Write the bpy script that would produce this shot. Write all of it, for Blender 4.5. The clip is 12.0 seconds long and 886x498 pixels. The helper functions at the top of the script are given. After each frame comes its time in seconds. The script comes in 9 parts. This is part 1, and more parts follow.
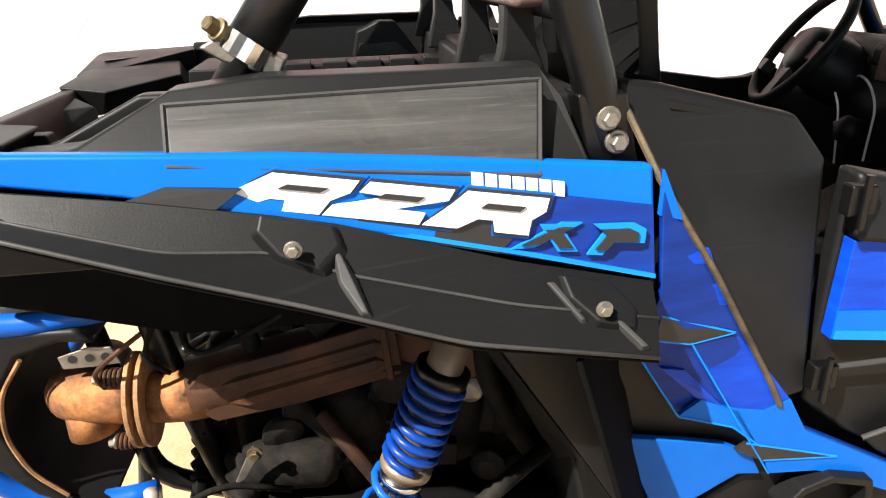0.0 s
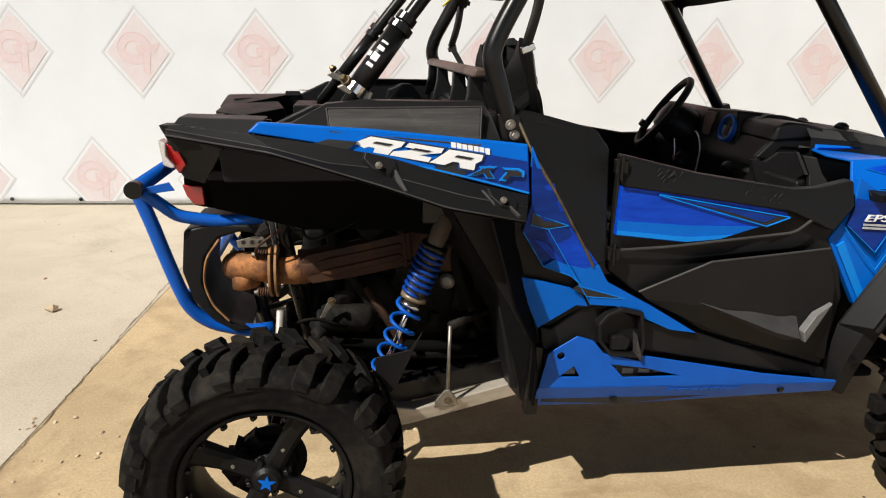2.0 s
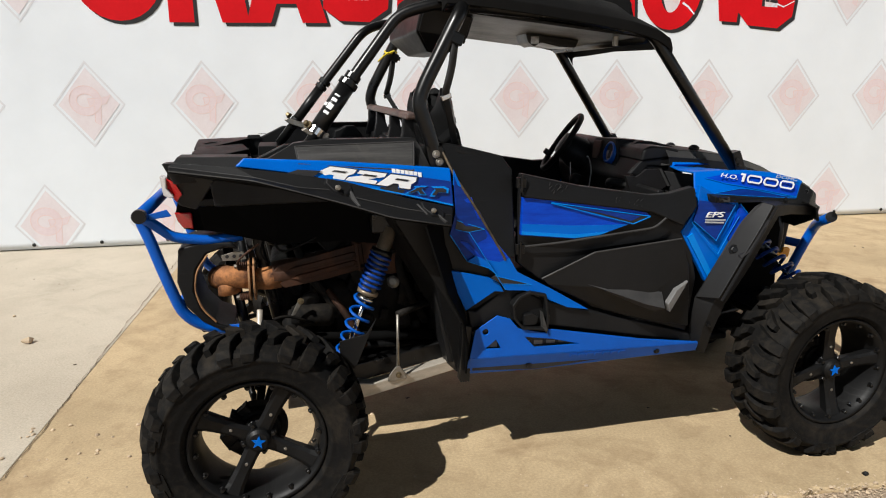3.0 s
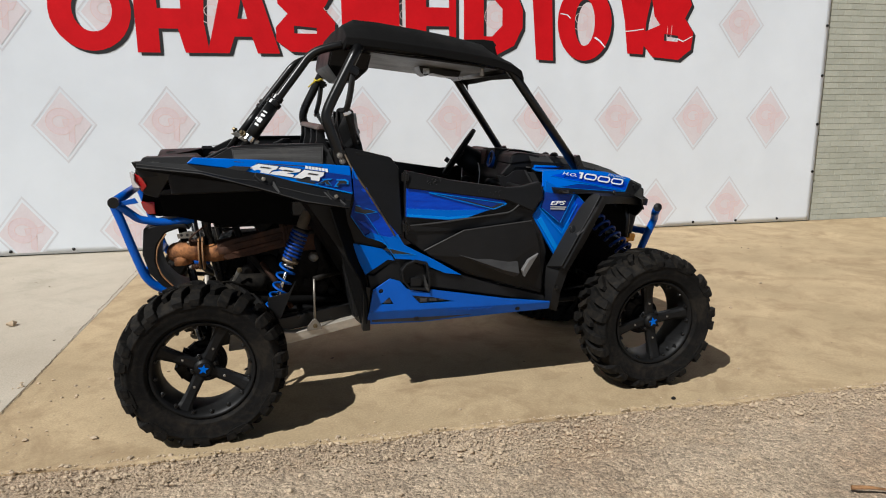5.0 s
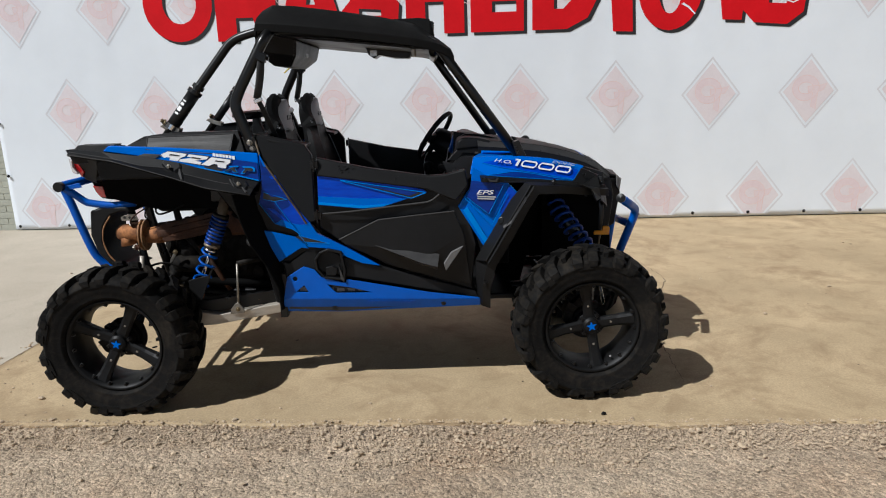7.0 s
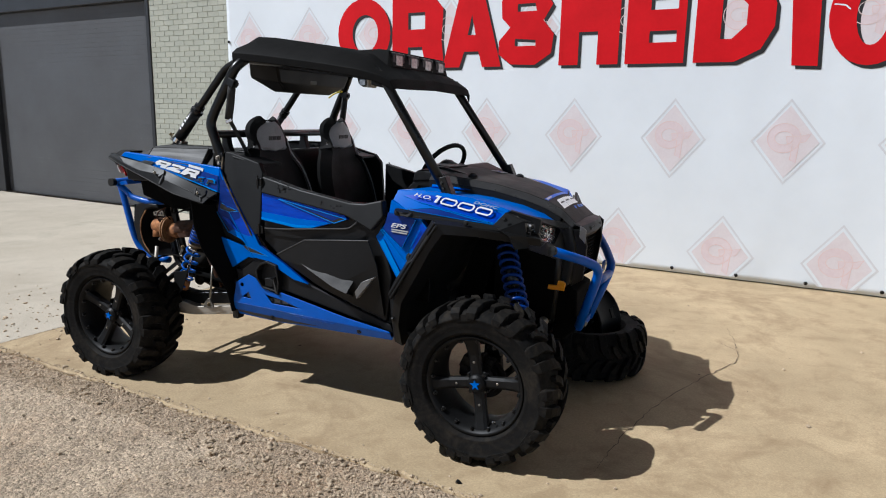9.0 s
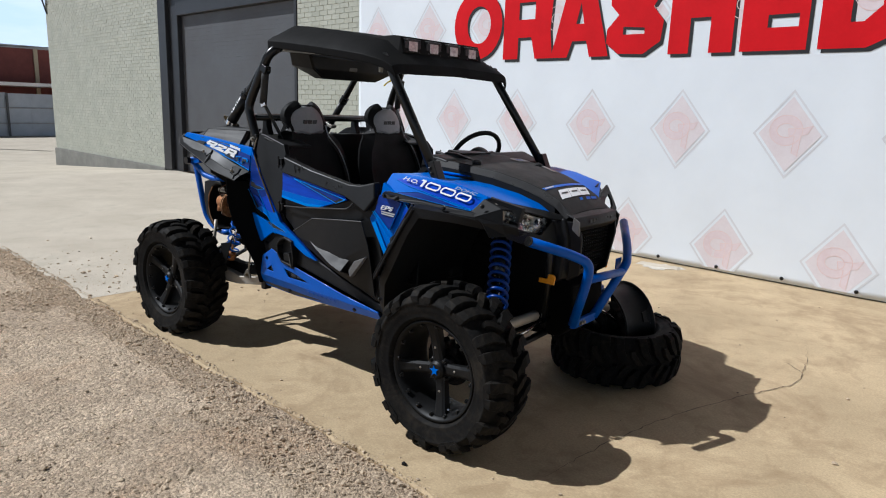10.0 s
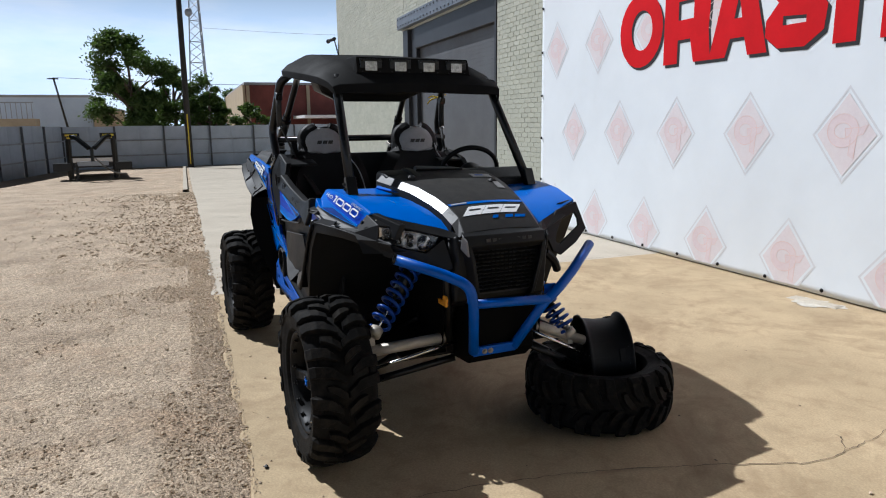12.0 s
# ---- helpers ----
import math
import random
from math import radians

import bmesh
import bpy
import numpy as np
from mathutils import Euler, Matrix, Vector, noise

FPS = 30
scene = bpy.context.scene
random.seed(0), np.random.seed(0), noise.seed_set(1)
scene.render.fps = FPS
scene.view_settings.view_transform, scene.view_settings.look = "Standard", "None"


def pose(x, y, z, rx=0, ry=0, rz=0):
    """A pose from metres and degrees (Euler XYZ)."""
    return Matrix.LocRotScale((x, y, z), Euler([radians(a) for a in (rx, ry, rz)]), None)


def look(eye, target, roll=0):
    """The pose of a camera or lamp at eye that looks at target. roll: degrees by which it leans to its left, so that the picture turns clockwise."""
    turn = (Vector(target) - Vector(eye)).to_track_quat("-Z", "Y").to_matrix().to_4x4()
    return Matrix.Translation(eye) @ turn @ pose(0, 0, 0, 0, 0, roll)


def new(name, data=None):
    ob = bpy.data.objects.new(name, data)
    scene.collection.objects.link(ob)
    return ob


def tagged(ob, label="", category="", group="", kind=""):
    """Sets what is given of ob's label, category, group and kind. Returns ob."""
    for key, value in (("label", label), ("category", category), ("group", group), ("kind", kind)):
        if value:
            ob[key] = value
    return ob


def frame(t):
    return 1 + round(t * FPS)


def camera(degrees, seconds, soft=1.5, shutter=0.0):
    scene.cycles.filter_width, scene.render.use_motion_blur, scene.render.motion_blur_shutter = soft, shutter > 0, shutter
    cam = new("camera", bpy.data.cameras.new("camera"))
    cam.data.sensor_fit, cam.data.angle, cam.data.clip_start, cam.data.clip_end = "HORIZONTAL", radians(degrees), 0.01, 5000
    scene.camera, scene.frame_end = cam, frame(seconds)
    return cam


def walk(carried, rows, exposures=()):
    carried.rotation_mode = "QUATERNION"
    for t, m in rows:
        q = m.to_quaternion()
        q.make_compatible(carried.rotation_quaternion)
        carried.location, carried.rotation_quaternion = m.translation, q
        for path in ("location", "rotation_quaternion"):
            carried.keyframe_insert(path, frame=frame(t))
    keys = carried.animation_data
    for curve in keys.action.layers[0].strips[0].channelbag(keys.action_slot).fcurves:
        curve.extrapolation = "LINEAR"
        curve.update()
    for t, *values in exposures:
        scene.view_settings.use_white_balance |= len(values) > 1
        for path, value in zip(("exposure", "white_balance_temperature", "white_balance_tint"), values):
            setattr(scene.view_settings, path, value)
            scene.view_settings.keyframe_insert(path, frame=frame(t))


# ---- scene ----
cam = camera(66.5, 12.0, soft=1.1)
PATH = [
    (0, (0.423, -0.252, 1.44), (0.516, 1.592, 0.67), -2.0),
    (0.5, (0.443, -0.511, 1.46), (0.473, 1.359, 0.752), -1.4),
    (1, (0.361, -0.737, 1.466), (0.534, 1.154, 0.838), -0.6),
    (1.5, (0.326, -0.991, 1.482), (0.486, 0.903, 0.86), -0.0),
    (2, (0.356, -1.32, 1.481), (0.485, 0.589, 0.899), 1.0),
    (2.5, (0.316, -1.616, 1.503), (0.552, 0.309, 1.018), 0.6),
    (3, (0.293, -1.882, 1.516), (0.602, 0.036, 1.042), -0.5),
    (3.2, (0.306, -1.992, 1.516), (0.599, -0.062, 1.081), -0.5),
    (4.8, (0.386, -2.697, 1.472), (0.775, -0.775, 1.078), -1.5),
    (5, (0.481, -2.775, 1.484), (0.876, -0.856, 1.081), -0.4),
    (5.5, (0.699, -2.914, 1.49), (1.048, -0.991, 1.066), -2.0),
    (6, (0.991, -2.852, 1.426), (1.309, -0.926, 0.989), 0.1),
    (6.5, (1.371, -2.748, 1.453), (1.52, -0.804, 1.006), -2.9),
    (7, (1.774, -2.714, 1.493), (1.652, -0.771, 1.035), -1.8),
    (7.2, (1.944, -2.688, 1.49), (1.734, -0.752, 1.035), -1.6),
    (8.8, (3.32, -2.232, 1.478), (2.394, -0.499, 1.105), 1.1),
    (9, (3.491, -2.127, 1.506), (2.55, -0.404, 1.128), 1.2),
    (9.5, (3.895, -1.868, 1.48), (2.662, -0.338, 1.103), 0.6),
    (10, (4.212, -1.6, 1.478), (2.863, -0.179, 1.074), 1.9),
    (10.5, (4.49, -1.237, 1.496), (2.999, 0.027, 1.072), 1.2),
    (11, (4.792, -0.888, 1.496), (3.126, 0.152, 1.121), 1.2),
    (11.5, (5.0, -0.467, 1.462), (3.225, 0.378, 1.097), 0.9),
    (12, (5.177, -0.029, 1.482), (3.337, 0.665, 1.12), -0.7),
]
EXPOSURES = [(0, 1.46, 6700, 10), (0.5, 1.18, 6700, 10), (1, 0.68, 6700, 10), (1.5, 0.42, 6600, 10), (2, 0.28, 6600, 10), (2.5, 0.2, 6500, 10), (3, 0.15, 6300, 10), (5, -0.06, 6100, 10), (7, -0.1, 5880, 10), (9, 0.04, 5700, 10), (10.5, 0.06, 5700, 10), (12, 0.06, 5650, 10)]
walk(cam, [(t, look(eye, target, roll)) for t, eye, target, roll in PATH], EXPOSURES)

# ---- place ----
# daylight: high sun behind the camera's first stand, clear sky with thin cloud
SUN_TO = Vector((-0.518, -0.418, 0.747)).normalized()
world = bpy.data.worlds.new("sky")
scene.world = world
world.use_nodes = True
wn, wl = world.node_tree.nodes, world.node_tree.links
sky = wn.new("ShaderNodeTexSky")
sky.sky_type = 'NISHITA'
sky.sun_disc = False
sky.sun_elevation = math.asin(SUN_TO.z)
sky.sun_rotation = math.atan2(SUN_TO.x, SUN_TO.y)
sky.dust_density = 2.0
cl_co = wn.new("ShaderNodeTexCoord")
cl_map = wn.new("ShaderNodeMapping")
cl_map.inputs["Scale"].default_value = (1.0, 1.0, 3.5)
cl_noise = wn.new("ShaderNodeTexNoise")
cl_noise.inputs["Scale"].default_value = 3.0
cl_noise.inputs["Detail"].default_value = 7.0
cl_noise.inputs["Roughness"].default_value = 0.6
cl_ramp = wn.new("ShaderNodeValToRGB")
cl_ramp.color_ramp.elements[0].position = 0.40
cl_ramp.color_ramp.elements[1].position = 0.72
cl_mix = wn.new("ShaderNodeMixRGB")
cl_mix.inputs["Color2"].default_value = (4.4, 4.7, 5.1, 1)
wl.new(cl_co.outputs["Generated"], cl_map.inputs["Vector"])
wl.new(cl_map.outputs["Vector"], cl_noise.inputs["Vector"])
wl.new(cl_noise.outputs["Fac"], cl_ramp.inputs["Fac"])
wl.new(cl_ramp.outputs["Color"], cl_mix.inputs["Fac"])
wl.new(sky.outputs["Color"], cl_mix.inputs["Color1"])
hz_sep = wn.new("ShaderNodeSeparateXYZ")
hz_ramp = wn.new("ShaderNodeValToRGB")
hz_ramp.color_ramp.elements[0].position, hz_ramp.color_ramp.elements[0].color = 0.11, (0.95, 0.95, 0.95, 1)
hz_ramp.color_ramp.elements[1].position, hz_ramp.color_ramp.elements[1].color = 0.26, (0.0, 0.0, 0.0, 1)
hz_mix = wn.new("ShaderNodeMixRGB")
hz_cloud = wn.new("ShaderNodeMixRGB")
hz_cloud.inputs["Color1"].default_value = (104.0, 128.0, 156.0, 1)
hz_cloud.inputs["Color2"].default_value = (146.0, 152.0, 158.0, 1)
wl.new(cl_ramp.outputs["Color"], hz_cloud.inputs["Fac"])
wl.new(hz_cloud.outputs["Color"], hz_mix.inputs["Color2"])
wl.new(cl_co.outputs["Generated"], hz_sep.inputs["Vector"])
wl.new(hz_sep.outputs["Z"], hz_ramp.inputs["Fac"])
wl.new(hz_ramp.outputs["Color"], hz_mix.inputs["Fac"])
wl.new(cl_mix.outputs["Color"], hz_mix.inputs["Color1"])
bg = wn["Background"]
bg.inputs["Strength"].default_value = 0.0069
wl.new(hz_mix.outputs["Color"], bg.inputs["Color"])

sun_data = bpy.data.lights.new("sun", 'SUN')
sun_data.energy = 4.9
sun_data.angle = radians(0.55)
sun_data.color = (1.0, 0.965, 0.90)
sun = new("sun", sun_data)
sun.rotation_mode = 'QUATERNION'
sun.rotation_quaternion = SUN_TO.to_track_quat('Z', 'Y')

# ---- materials ----
MATS = {}


def surface(name, color, color2=None, rough=0.5, metal=0.0, big=3.0, fine=60.0, bump=0.15, depth=0.004, coat=0.0,
            rough2=None, island=0.0, specular=0.5, stretch=(1, 1, 1), contrast=(0.35, 0.68), fleck=0.25,
            scratch=None, stain=None, pebbles=None):
    """A surface with variation at two scales: broad patches between two colours, and a fine grain with relief."""
    m = bpy.data.materials.new(name)
    m.use_nodes = True
    n, l = m.node_tree.nodes, m.node_tree.links
    b = n["Principled BSDF"]
    color2 = color2 or tuple(c * 0.72 for c in color)
    co = n.new("ShaderNodeTexCoord")
    mp = n.new("ShaderNodeMapping")
    mp.inputs["Scale"].default_value = stretch
    l.new(co.outputs["Object"], mp.inputs["Vector"])
    n1 = n.new("ShaderNodeTexNoise")
    n1.inputs["Scale"].default_value, n1.inputs["Detail"].default_value, n1.inputs["Roughness"].default_value = big, 6, 0.62
    n2 = n.new("ShaderNodeTexNoise")
    n2.inputs["Scale"].default_value, n2.inputs["Detail"].default_value, n2.inputs["Roughness"].default_value = fine, 5, 0.7
    l.new(mp.outputs["Vector"], n1.inputs["Vector"])
    l.new(mp.outputs["Vector"], n2.inputs["Vector"])
    r1 = n.new("ShaderNodeValToRGB")
    r1.color_ramp.elements[0].position, r1.color_ramp.elements[1].position = contrast
    r1.color_ramp.elements[0].color, r1.color_ramp.elements[1].color = (*color2, 1), (*color, 1)
    l.new(n1.outputs["Fac"], r1.inputs["Fac"])
    mx = n.new("ShaderNodeMixRGB")
    mx.blend_type = 'OVERLAY'
    mx.inputs["Fac"].default_value = fleck
    l.new(r1.outputs["Color"], mx.inputs["Color1"])
    l.new(n2.outputs["Fac"], mx.inputs["Color2"])
    last = mx.outputs["Color"]
    if stain:
        # blotches of another colour: size, share of the surface, strength, colour
        size, share, strength, tint = stain
        for k, f in ((1.0, 1.0), (4.3, 0.6)):
            ns = n.new("ShaderNodeTexNoise")
            ns.inputs["Scale"].default_value, ns.inputs["Detail"].default_value, ns.inputs["Roughness"].default_value, ns.inputs["Distortion"].default_value = size * k, 8, 0.72, 0.6
            l.new(co.outputs["Object"], ns.inputs["Vector"])
            rs = n.new("ShaderNodeMapRange")
            rs.inputs["From Min"].default_value, rs.inputs["From Max"].default_value = 1 - share, 1 - share + 0.16
            rs.inputs["To Max"].default_value = strength * f
            l.new(ns.outputs["Fac"], rs.inputs["Value"])
            ms = n.new("ShaderNodeMixRGB")
            ms.inputs["Color2"].default_value = (*tint, 1)
            l.new(rs.outputs["Result"], ms.inputs["Fac"])
            l.new(last, ms.inputs["Color1"])
            last = ms.outputs["Color"]
    if scratch:
        # fine pale scuffs in two directions: strength, colour
        strength, tint = scratch
        for ang, sc in ((6, (4, 4, 210)), (-9, (3, 3, 150)), (62, (7, 7, 230))):
            mm = n.new("ShaderNodeMapping")
            mm.inputs["Rotation"].default_value = (0, radians(ang), 0)
            mm.inputs["Scale"].default_value = sc
            l.new(co.outputs["Object"], mm.inputs["Vector"])
            ns = n.new("ShaderNodeTexNoise")
            ns.inputs["Scale"].default_value, ns.inputs["Detail"].default_value = 1.0, 3
            l.new(mm.outputs["Vector"], ns.inputs["Vector"])
            rs = n.new("ShaderNodeMapRange")
            rs.inputs["From Min"].default_value, rs.inputs["From Max"].default_value = 0.63, 0.74
            rs.inputs["To Max"].default_value = strength
            l.new(ns.outputs["Fac"], rs.inputs["Value"])
            ms = n.new("ShaderNodeMixRGB")
            ms.inputs["Color2"].default_value = (*tint, 1)
            l.new(rs.outputs["Result"], ms.inputs["Fac"])
            l.new(last, ms.inputs["Color1"])
            last = ms.outputs["Color"]
    if island:
        g = n.new("ShaderNodeNewGeometry")
        oi = n.new("ShaderNodeObjectInfo")
        ad = n.new("ShaderNodeMath")
        ad.operation = 'ADD'
        l.new(g.outputs["Random Per Island"], ad.inputs[0])
        l.new(oi.outputs["Random"], ad.inputs[1])
        fr = n.new("ShaderNodeMath")
        fr.operation = 'FRACT'
        l.new(ad.outputs[0], fr.inputs[0])
        hs = n.new("ShaderNodeMapRange")
        hs.inputs["To Min"].default_value, hs.inputs["To Max"].default_value = 1 - island, 1 + island
        l.new(fr.outputs[0], hs.inputs["Value"])
        hv = n.new("ShaderNodeHueSaturation")
        l.new(hs.outputs["Result"], hv.inputs["Value"])
        l.new(last, hv.inputs["Color"])
        last = hv.outputs["Color"]
    heights = []
    if pebbles:
        # packed small stones, each with its own shade: cells to the metre, spread of the shades
        for cells, spread in pebbles:
            vo = n.new("ShaderNodeTexVoronoi")
            vo.inputs["Scale"].default_value = cells
            l.new(co.outputs["Object"], vo.inputs["Vector"])
            sp = n.new("ShaderNodeSeparateColor")
            l.new(vo.outputs["Color"], sp.inputs["Color"])
            hs = n.new("ShaderNodeMapRange")
            hs.inputs["To Min"].default_value, hs.inputs["To Max"].default_value = 1 - spread, 1 + spread
            l.new(sp.outputs[0], hs.inputs["Value"])
            hv = n.new("ShaderNodeHueSaturation")
            l.new(hs.outputs["Result"], hv.inputs["Value"])
            l.new(last, hv.inputs["Color"])
            last = hv.outputs["Color"]
            inv = n.new("ShaderNodeMath")
            inv.operation = 'MULTIPLY_ADD'
            inv.inputs[1].default_value, inv.inputs[2].default_value = -1.0, 1.0
            l.new(vo.outputs["Distance"], inv.inputs[0])
            heights.append((inv.outputs[0], 0.45 / cells))
        # shallow ruts and hollows
        nr = n.new("ShaderNodeTexNoise")
        nr.inputs["Scale"].default_value, nr.inputs["Detail"].default_value, nr.inputs["Roughness"].default_value = 9.0, 6, 0.65
        l.new(co.outputs["Object"], nr.inputs["Vector"])
        heights.append((nr.outputs["Fac"], 0.030))
    l.new(last, b.inputs["Base Color"])
    rr = n.new("ShaderNodeMapRange")
    rr.inputs["To Min"].default_value = rough if rough2 is None else rough2
    rr.inputs["To Max"].default_value = rough
    rr.inputs["From Min"].default_value, rr.inputs["From Max"].default_value = 0.35, 0.65
    l.new(n1.outputs["Fac"], rr.inputs["Value"])
    l.new(rr.outputs["Result"], b.inputs["Roughness"])
    b.inputs["Metallic"].default_value = metal
    b.inputs["Specular IOR Level"].default_value = specular
    b.inputs["Coat Weight"].default_value = coat
    b.inputs["Coat Roughness"].default_value = 0.08
    if bump:
        bp = n.new("ShaderNodeBump")
        bp.inputs["Strength"].default_value, bp.inputs["Distance"].default_value = bump, depth
        l.new(n2.outputs["Fac"], bp.inputs["Height"])
        normal = bp.outputs["Normal"]
        for height, tall in heights:
            bq = n.new("ShaderNodeBump")
            bq.inputs["Strength"].default_value, bq.inputs["Distance"].default_value = 1.0, tall
            l.new(height, bq.inputs["Height"])
            l.new(normal, bq.inputs["Normal"])
            normal = bq.outputs["Normal"]
        l.new(normal, b.inputs["Normal"])
    MATS[name] = m
    return m


BLUE = surface("blue_gloss_plastic", (0.001, 0.122, 0.56), (0.001, 0.108, 0.50), rough=0.30, specular=0.12, big=6, fine=300, bump=0.02, fleck=0.05)
BLUE_LIGHT = surface("light_blue_graphic", (0.004, 0.215, 0.70), (0.004, 0.19, 0.64), rough=0.30, specular=0.12, big=6, fine=300, bump=0.02, fleck=0.05)
BLUE_DEEP = surface("deep_blue_graphic", (0.002, 0.033, 0.36), (0.002, 0.060, 0.52), rough=0.32, specular=0.16, big=9, fine=200, bump=0.02, coat=0.04, fleck=0.1, stretch=(1, 1, 6))
NAVY = surface("navy_graphic", (0.004, 0.035, 0.25), (0.003, 0.022, 0.17), rough=0.32, specular=0.16, big=9, fine=200, bump=0.02, coat=0.04, fleck=0.1, stretch=(1, 1, 5))
# darkened copy of the blue coat for springs that hang in shade
SPRINGSHADE = surface("shaded_blue_spring_coat", (0.002, 0.040, 0.26), (0.002, 0.030, 0.19), specular=0.3, rough=0.3, rough2=0.4, big=8, fine=220, bump=0.04, fleck=0.12)
BLUE_STEEL = surface("blue_powder_coat", (0.002, 0.094, 0.48), (0.002, 0.076, 0.39), specular=0.22, rough=0.34, rough2=0.46, big=8, fine=220, bump=0.05, coat=0.1, fleck=0.12)
PLASTIC = surface("black_moulded_plastic", (0.0088, 0.0088, 0.0092), (0.0058, 0.0058, 0.0060), specular=0.22, rough=0.40, rough2=0.54, big=5, fine=420, bump=0.25, depth=0.0008, fleck=0.3, scratch=(0.10, (0.045, 0.042, 0.038)), stain=(7, 0.42, 0.35, (0.011, 0.0095, 0.008)))
SCUFFED = surface("scuffed_black_plastic", (0.050, 0.0485, 0.047), (0.018, 0.0175, 0.017), specular=0.35, rough=0.5, rough2=0.62, big=4, fine=90, bump=0.2, depth=0.0008, stretch=(0.7, 1, 14), fleck=0.4, scratch=(0.35, (0.12, 0.115, 0.11)), stain=(9, 0.45, 0.35, (0.075, 0.068, 0.058)))
GREYPLASTIC = surface("worn_and_lit_grey_plastic", (0.20, 0.195, 0.19), (0.12, 0.118, 0.115), rough=0.45, big=7, fine=200, bump=0.15, depth=0.0008)
# darker than the black plastic, so the shade of recesses is in the colour
SHADEBLACK = surface("shade_black", (0.0042, 0.0041, 0.0040), (0.0030, 0.0029, 0.0028), specular=0.05, rough=0.8, rough2=0.9, big=5, fine=200, bump=0.3, depth=0.001, fleck=0.3)
RUBBER = surface("black_rubber", (0.0100, 0.0097, 0.0094), (0.0065, 0.0063, 0.0061), specular=0.07, rough=0.6, rough2=0.8, big=7, fine=160, bump=0.3, depth=0.0015, fleck=0.4, stain=(6, 0.50, 0.6, (0.034, 0.028, 0.021)))
GLOSS = surface("gloss_black_paint", (0.006, 0.006, 0.0065), (0.004, 0.004, 0.004), specular=0.35, rough=0.30, rough2=0.45, big=8, fine=300, bump=0.05, coat=0.08, scratch=(0.2, (0.05, 0.05, 0.05)))
WHEELBLACK = surface("satin_black_alloy", (0.0065, 0.0065, 0.0067), (0.0045, 0.0045, 0.0045), specular=0.20, rough=0.46, rough2=0.58, big=8, fine=300, bump=0.05, scratch=(0.15, (0.04, 0.04, 0.04)))
SATIN = surface("satin_black_steel", (0.0045, 0.0045, 0.0046), (0.003, 0.003, 0.003), specular=0.36, rough=0.26, rough2=0.38, big=10, fine=260, bump=0.08, depth=0.001)
ROOFBLACK = surface("textured_black_roof_plastic", (0.0085, 0.0082, 0.008), (0.006, 0.006, 0.006), specular=0.08, rough=0.62, rough2=0.75, big=5, fine=500, bump=0.3, depth=0.0008, fleck=0.3)
SCUFFEDHOOD = surface("dusty_black_hood_plastic", (0.024, 0.022, 0.020), (0.014, 0.0135, 0.013), specular=0.3, rough=0.55, rough2=0.68, big=7, fine=420, bump=0.25, depth=0.0008, fleck=0.3)
# paler than the black plastic: wear, plus edge highlights put into the colour
PALEEDGE = surface("worn_and_lit_plastic_edge", (0.05, 0.049, 0.048), (0.032, 0.031, 0.031), specular=0.22, rough=0.5, rough2=0.6, big=12, fine=260, bump=0.06, depth=0.0006, fleck=0.3)
# glossy edge with a grey base that adds to the sun's glare
GLOSSEDGE = surface("glossy_glare_plastic_edge", (0.05, 0.049, 0.048), (0.028, 0.027, 0.027), specular=0.6, rough=0.26, rough2=0.34, big=12, fine=260, bump=0.06, depth=0.0006, fleck=0.3)
LAMPBOWL = surface("pale_lamp_reflector", (0.55, 0.53, 0.50), (0.20, 0.19, 0.18), rough=0.18, metal=0.7, big=40, fine=70, bump=0.5, depth=0.003)
VINYL = surface("black_seat_vinyl", (0.007, 0.007, 0.0073), (0.0045, 0.0045, 0.0045), specular=0.14, rough=0.5, rough2=0.62, big=10, fine=350, bump=0.4, depth=0.001)
GREYVINYL = surface("grey_seat_vinyl", (0.33, 0.33, 0.34), (0.26, 0.26, 0.265), rough=0.55, big=10, fine=350, bump=0.35, depth=0.001)
ENGINE = surface("dirty_engine_casting", (0.024, 0.021, 0.018), (0.007, 0.0065, 0.006), specular=0.12, rough=0.6, rough2=0.75, metal=0.3, big=14, fine=120, bump=0.4, depth=0.003, fleck=0.5)
ALU = surface("raw_aluminium", (0.52, 0.47, 0.40), (0.40, 0.36, 0.30), rough=0.45, rough2=0.6, metal=0.35, big=9, fine=200, bump=0.1, depth=0.001, stretch=(1, 1, 4))
CHROME = surface("bright_steel", (0.70, 0.68, 0.66), (0.5, 0.49, 0.47), rough=0.18, metal=1.0, big=14, fine=200, bump=0.03)
ZINC = surface("dull_zinc", (0.34, 0.32, 0.28), (0.2, 0.18, 0.15), rough=0.45, metal=0.8, big=30, fine=300, bump=0.2, depth=0.001)
GLASS = surface("clear_lens_glass", (0.93, 0.94, 0.95), (0.90, 0.91, 0.92), rough=0.03, big=30, fine=120, bump=0.0)
GLASS.node_tree.nodes["Principled BSDF"].inputs["Transmission Weight"].default_value = 0.97
GLASS.node_tree.nodes["Principled BSDF"].inputs["Alpha"].default_value = 0.35
BRASS = surface("tarnished_bolt", (0.26, 0.20, 0.11), (0.12, 0.09, 0.05), rough=0.45, metal=0.7, big=40, fine=400, bump=0.3, depth=0.001)
RUST = surface("rusty_steel", (0.40, 0.165, 0.055), (0.12, 0.05, 0.022), rough=0.72, rough2=0.85, metal=0.25, big=13, fine=130, bump=0.5, depth=0.002, fleck=0.6, contrast=(0.4, 0.6))
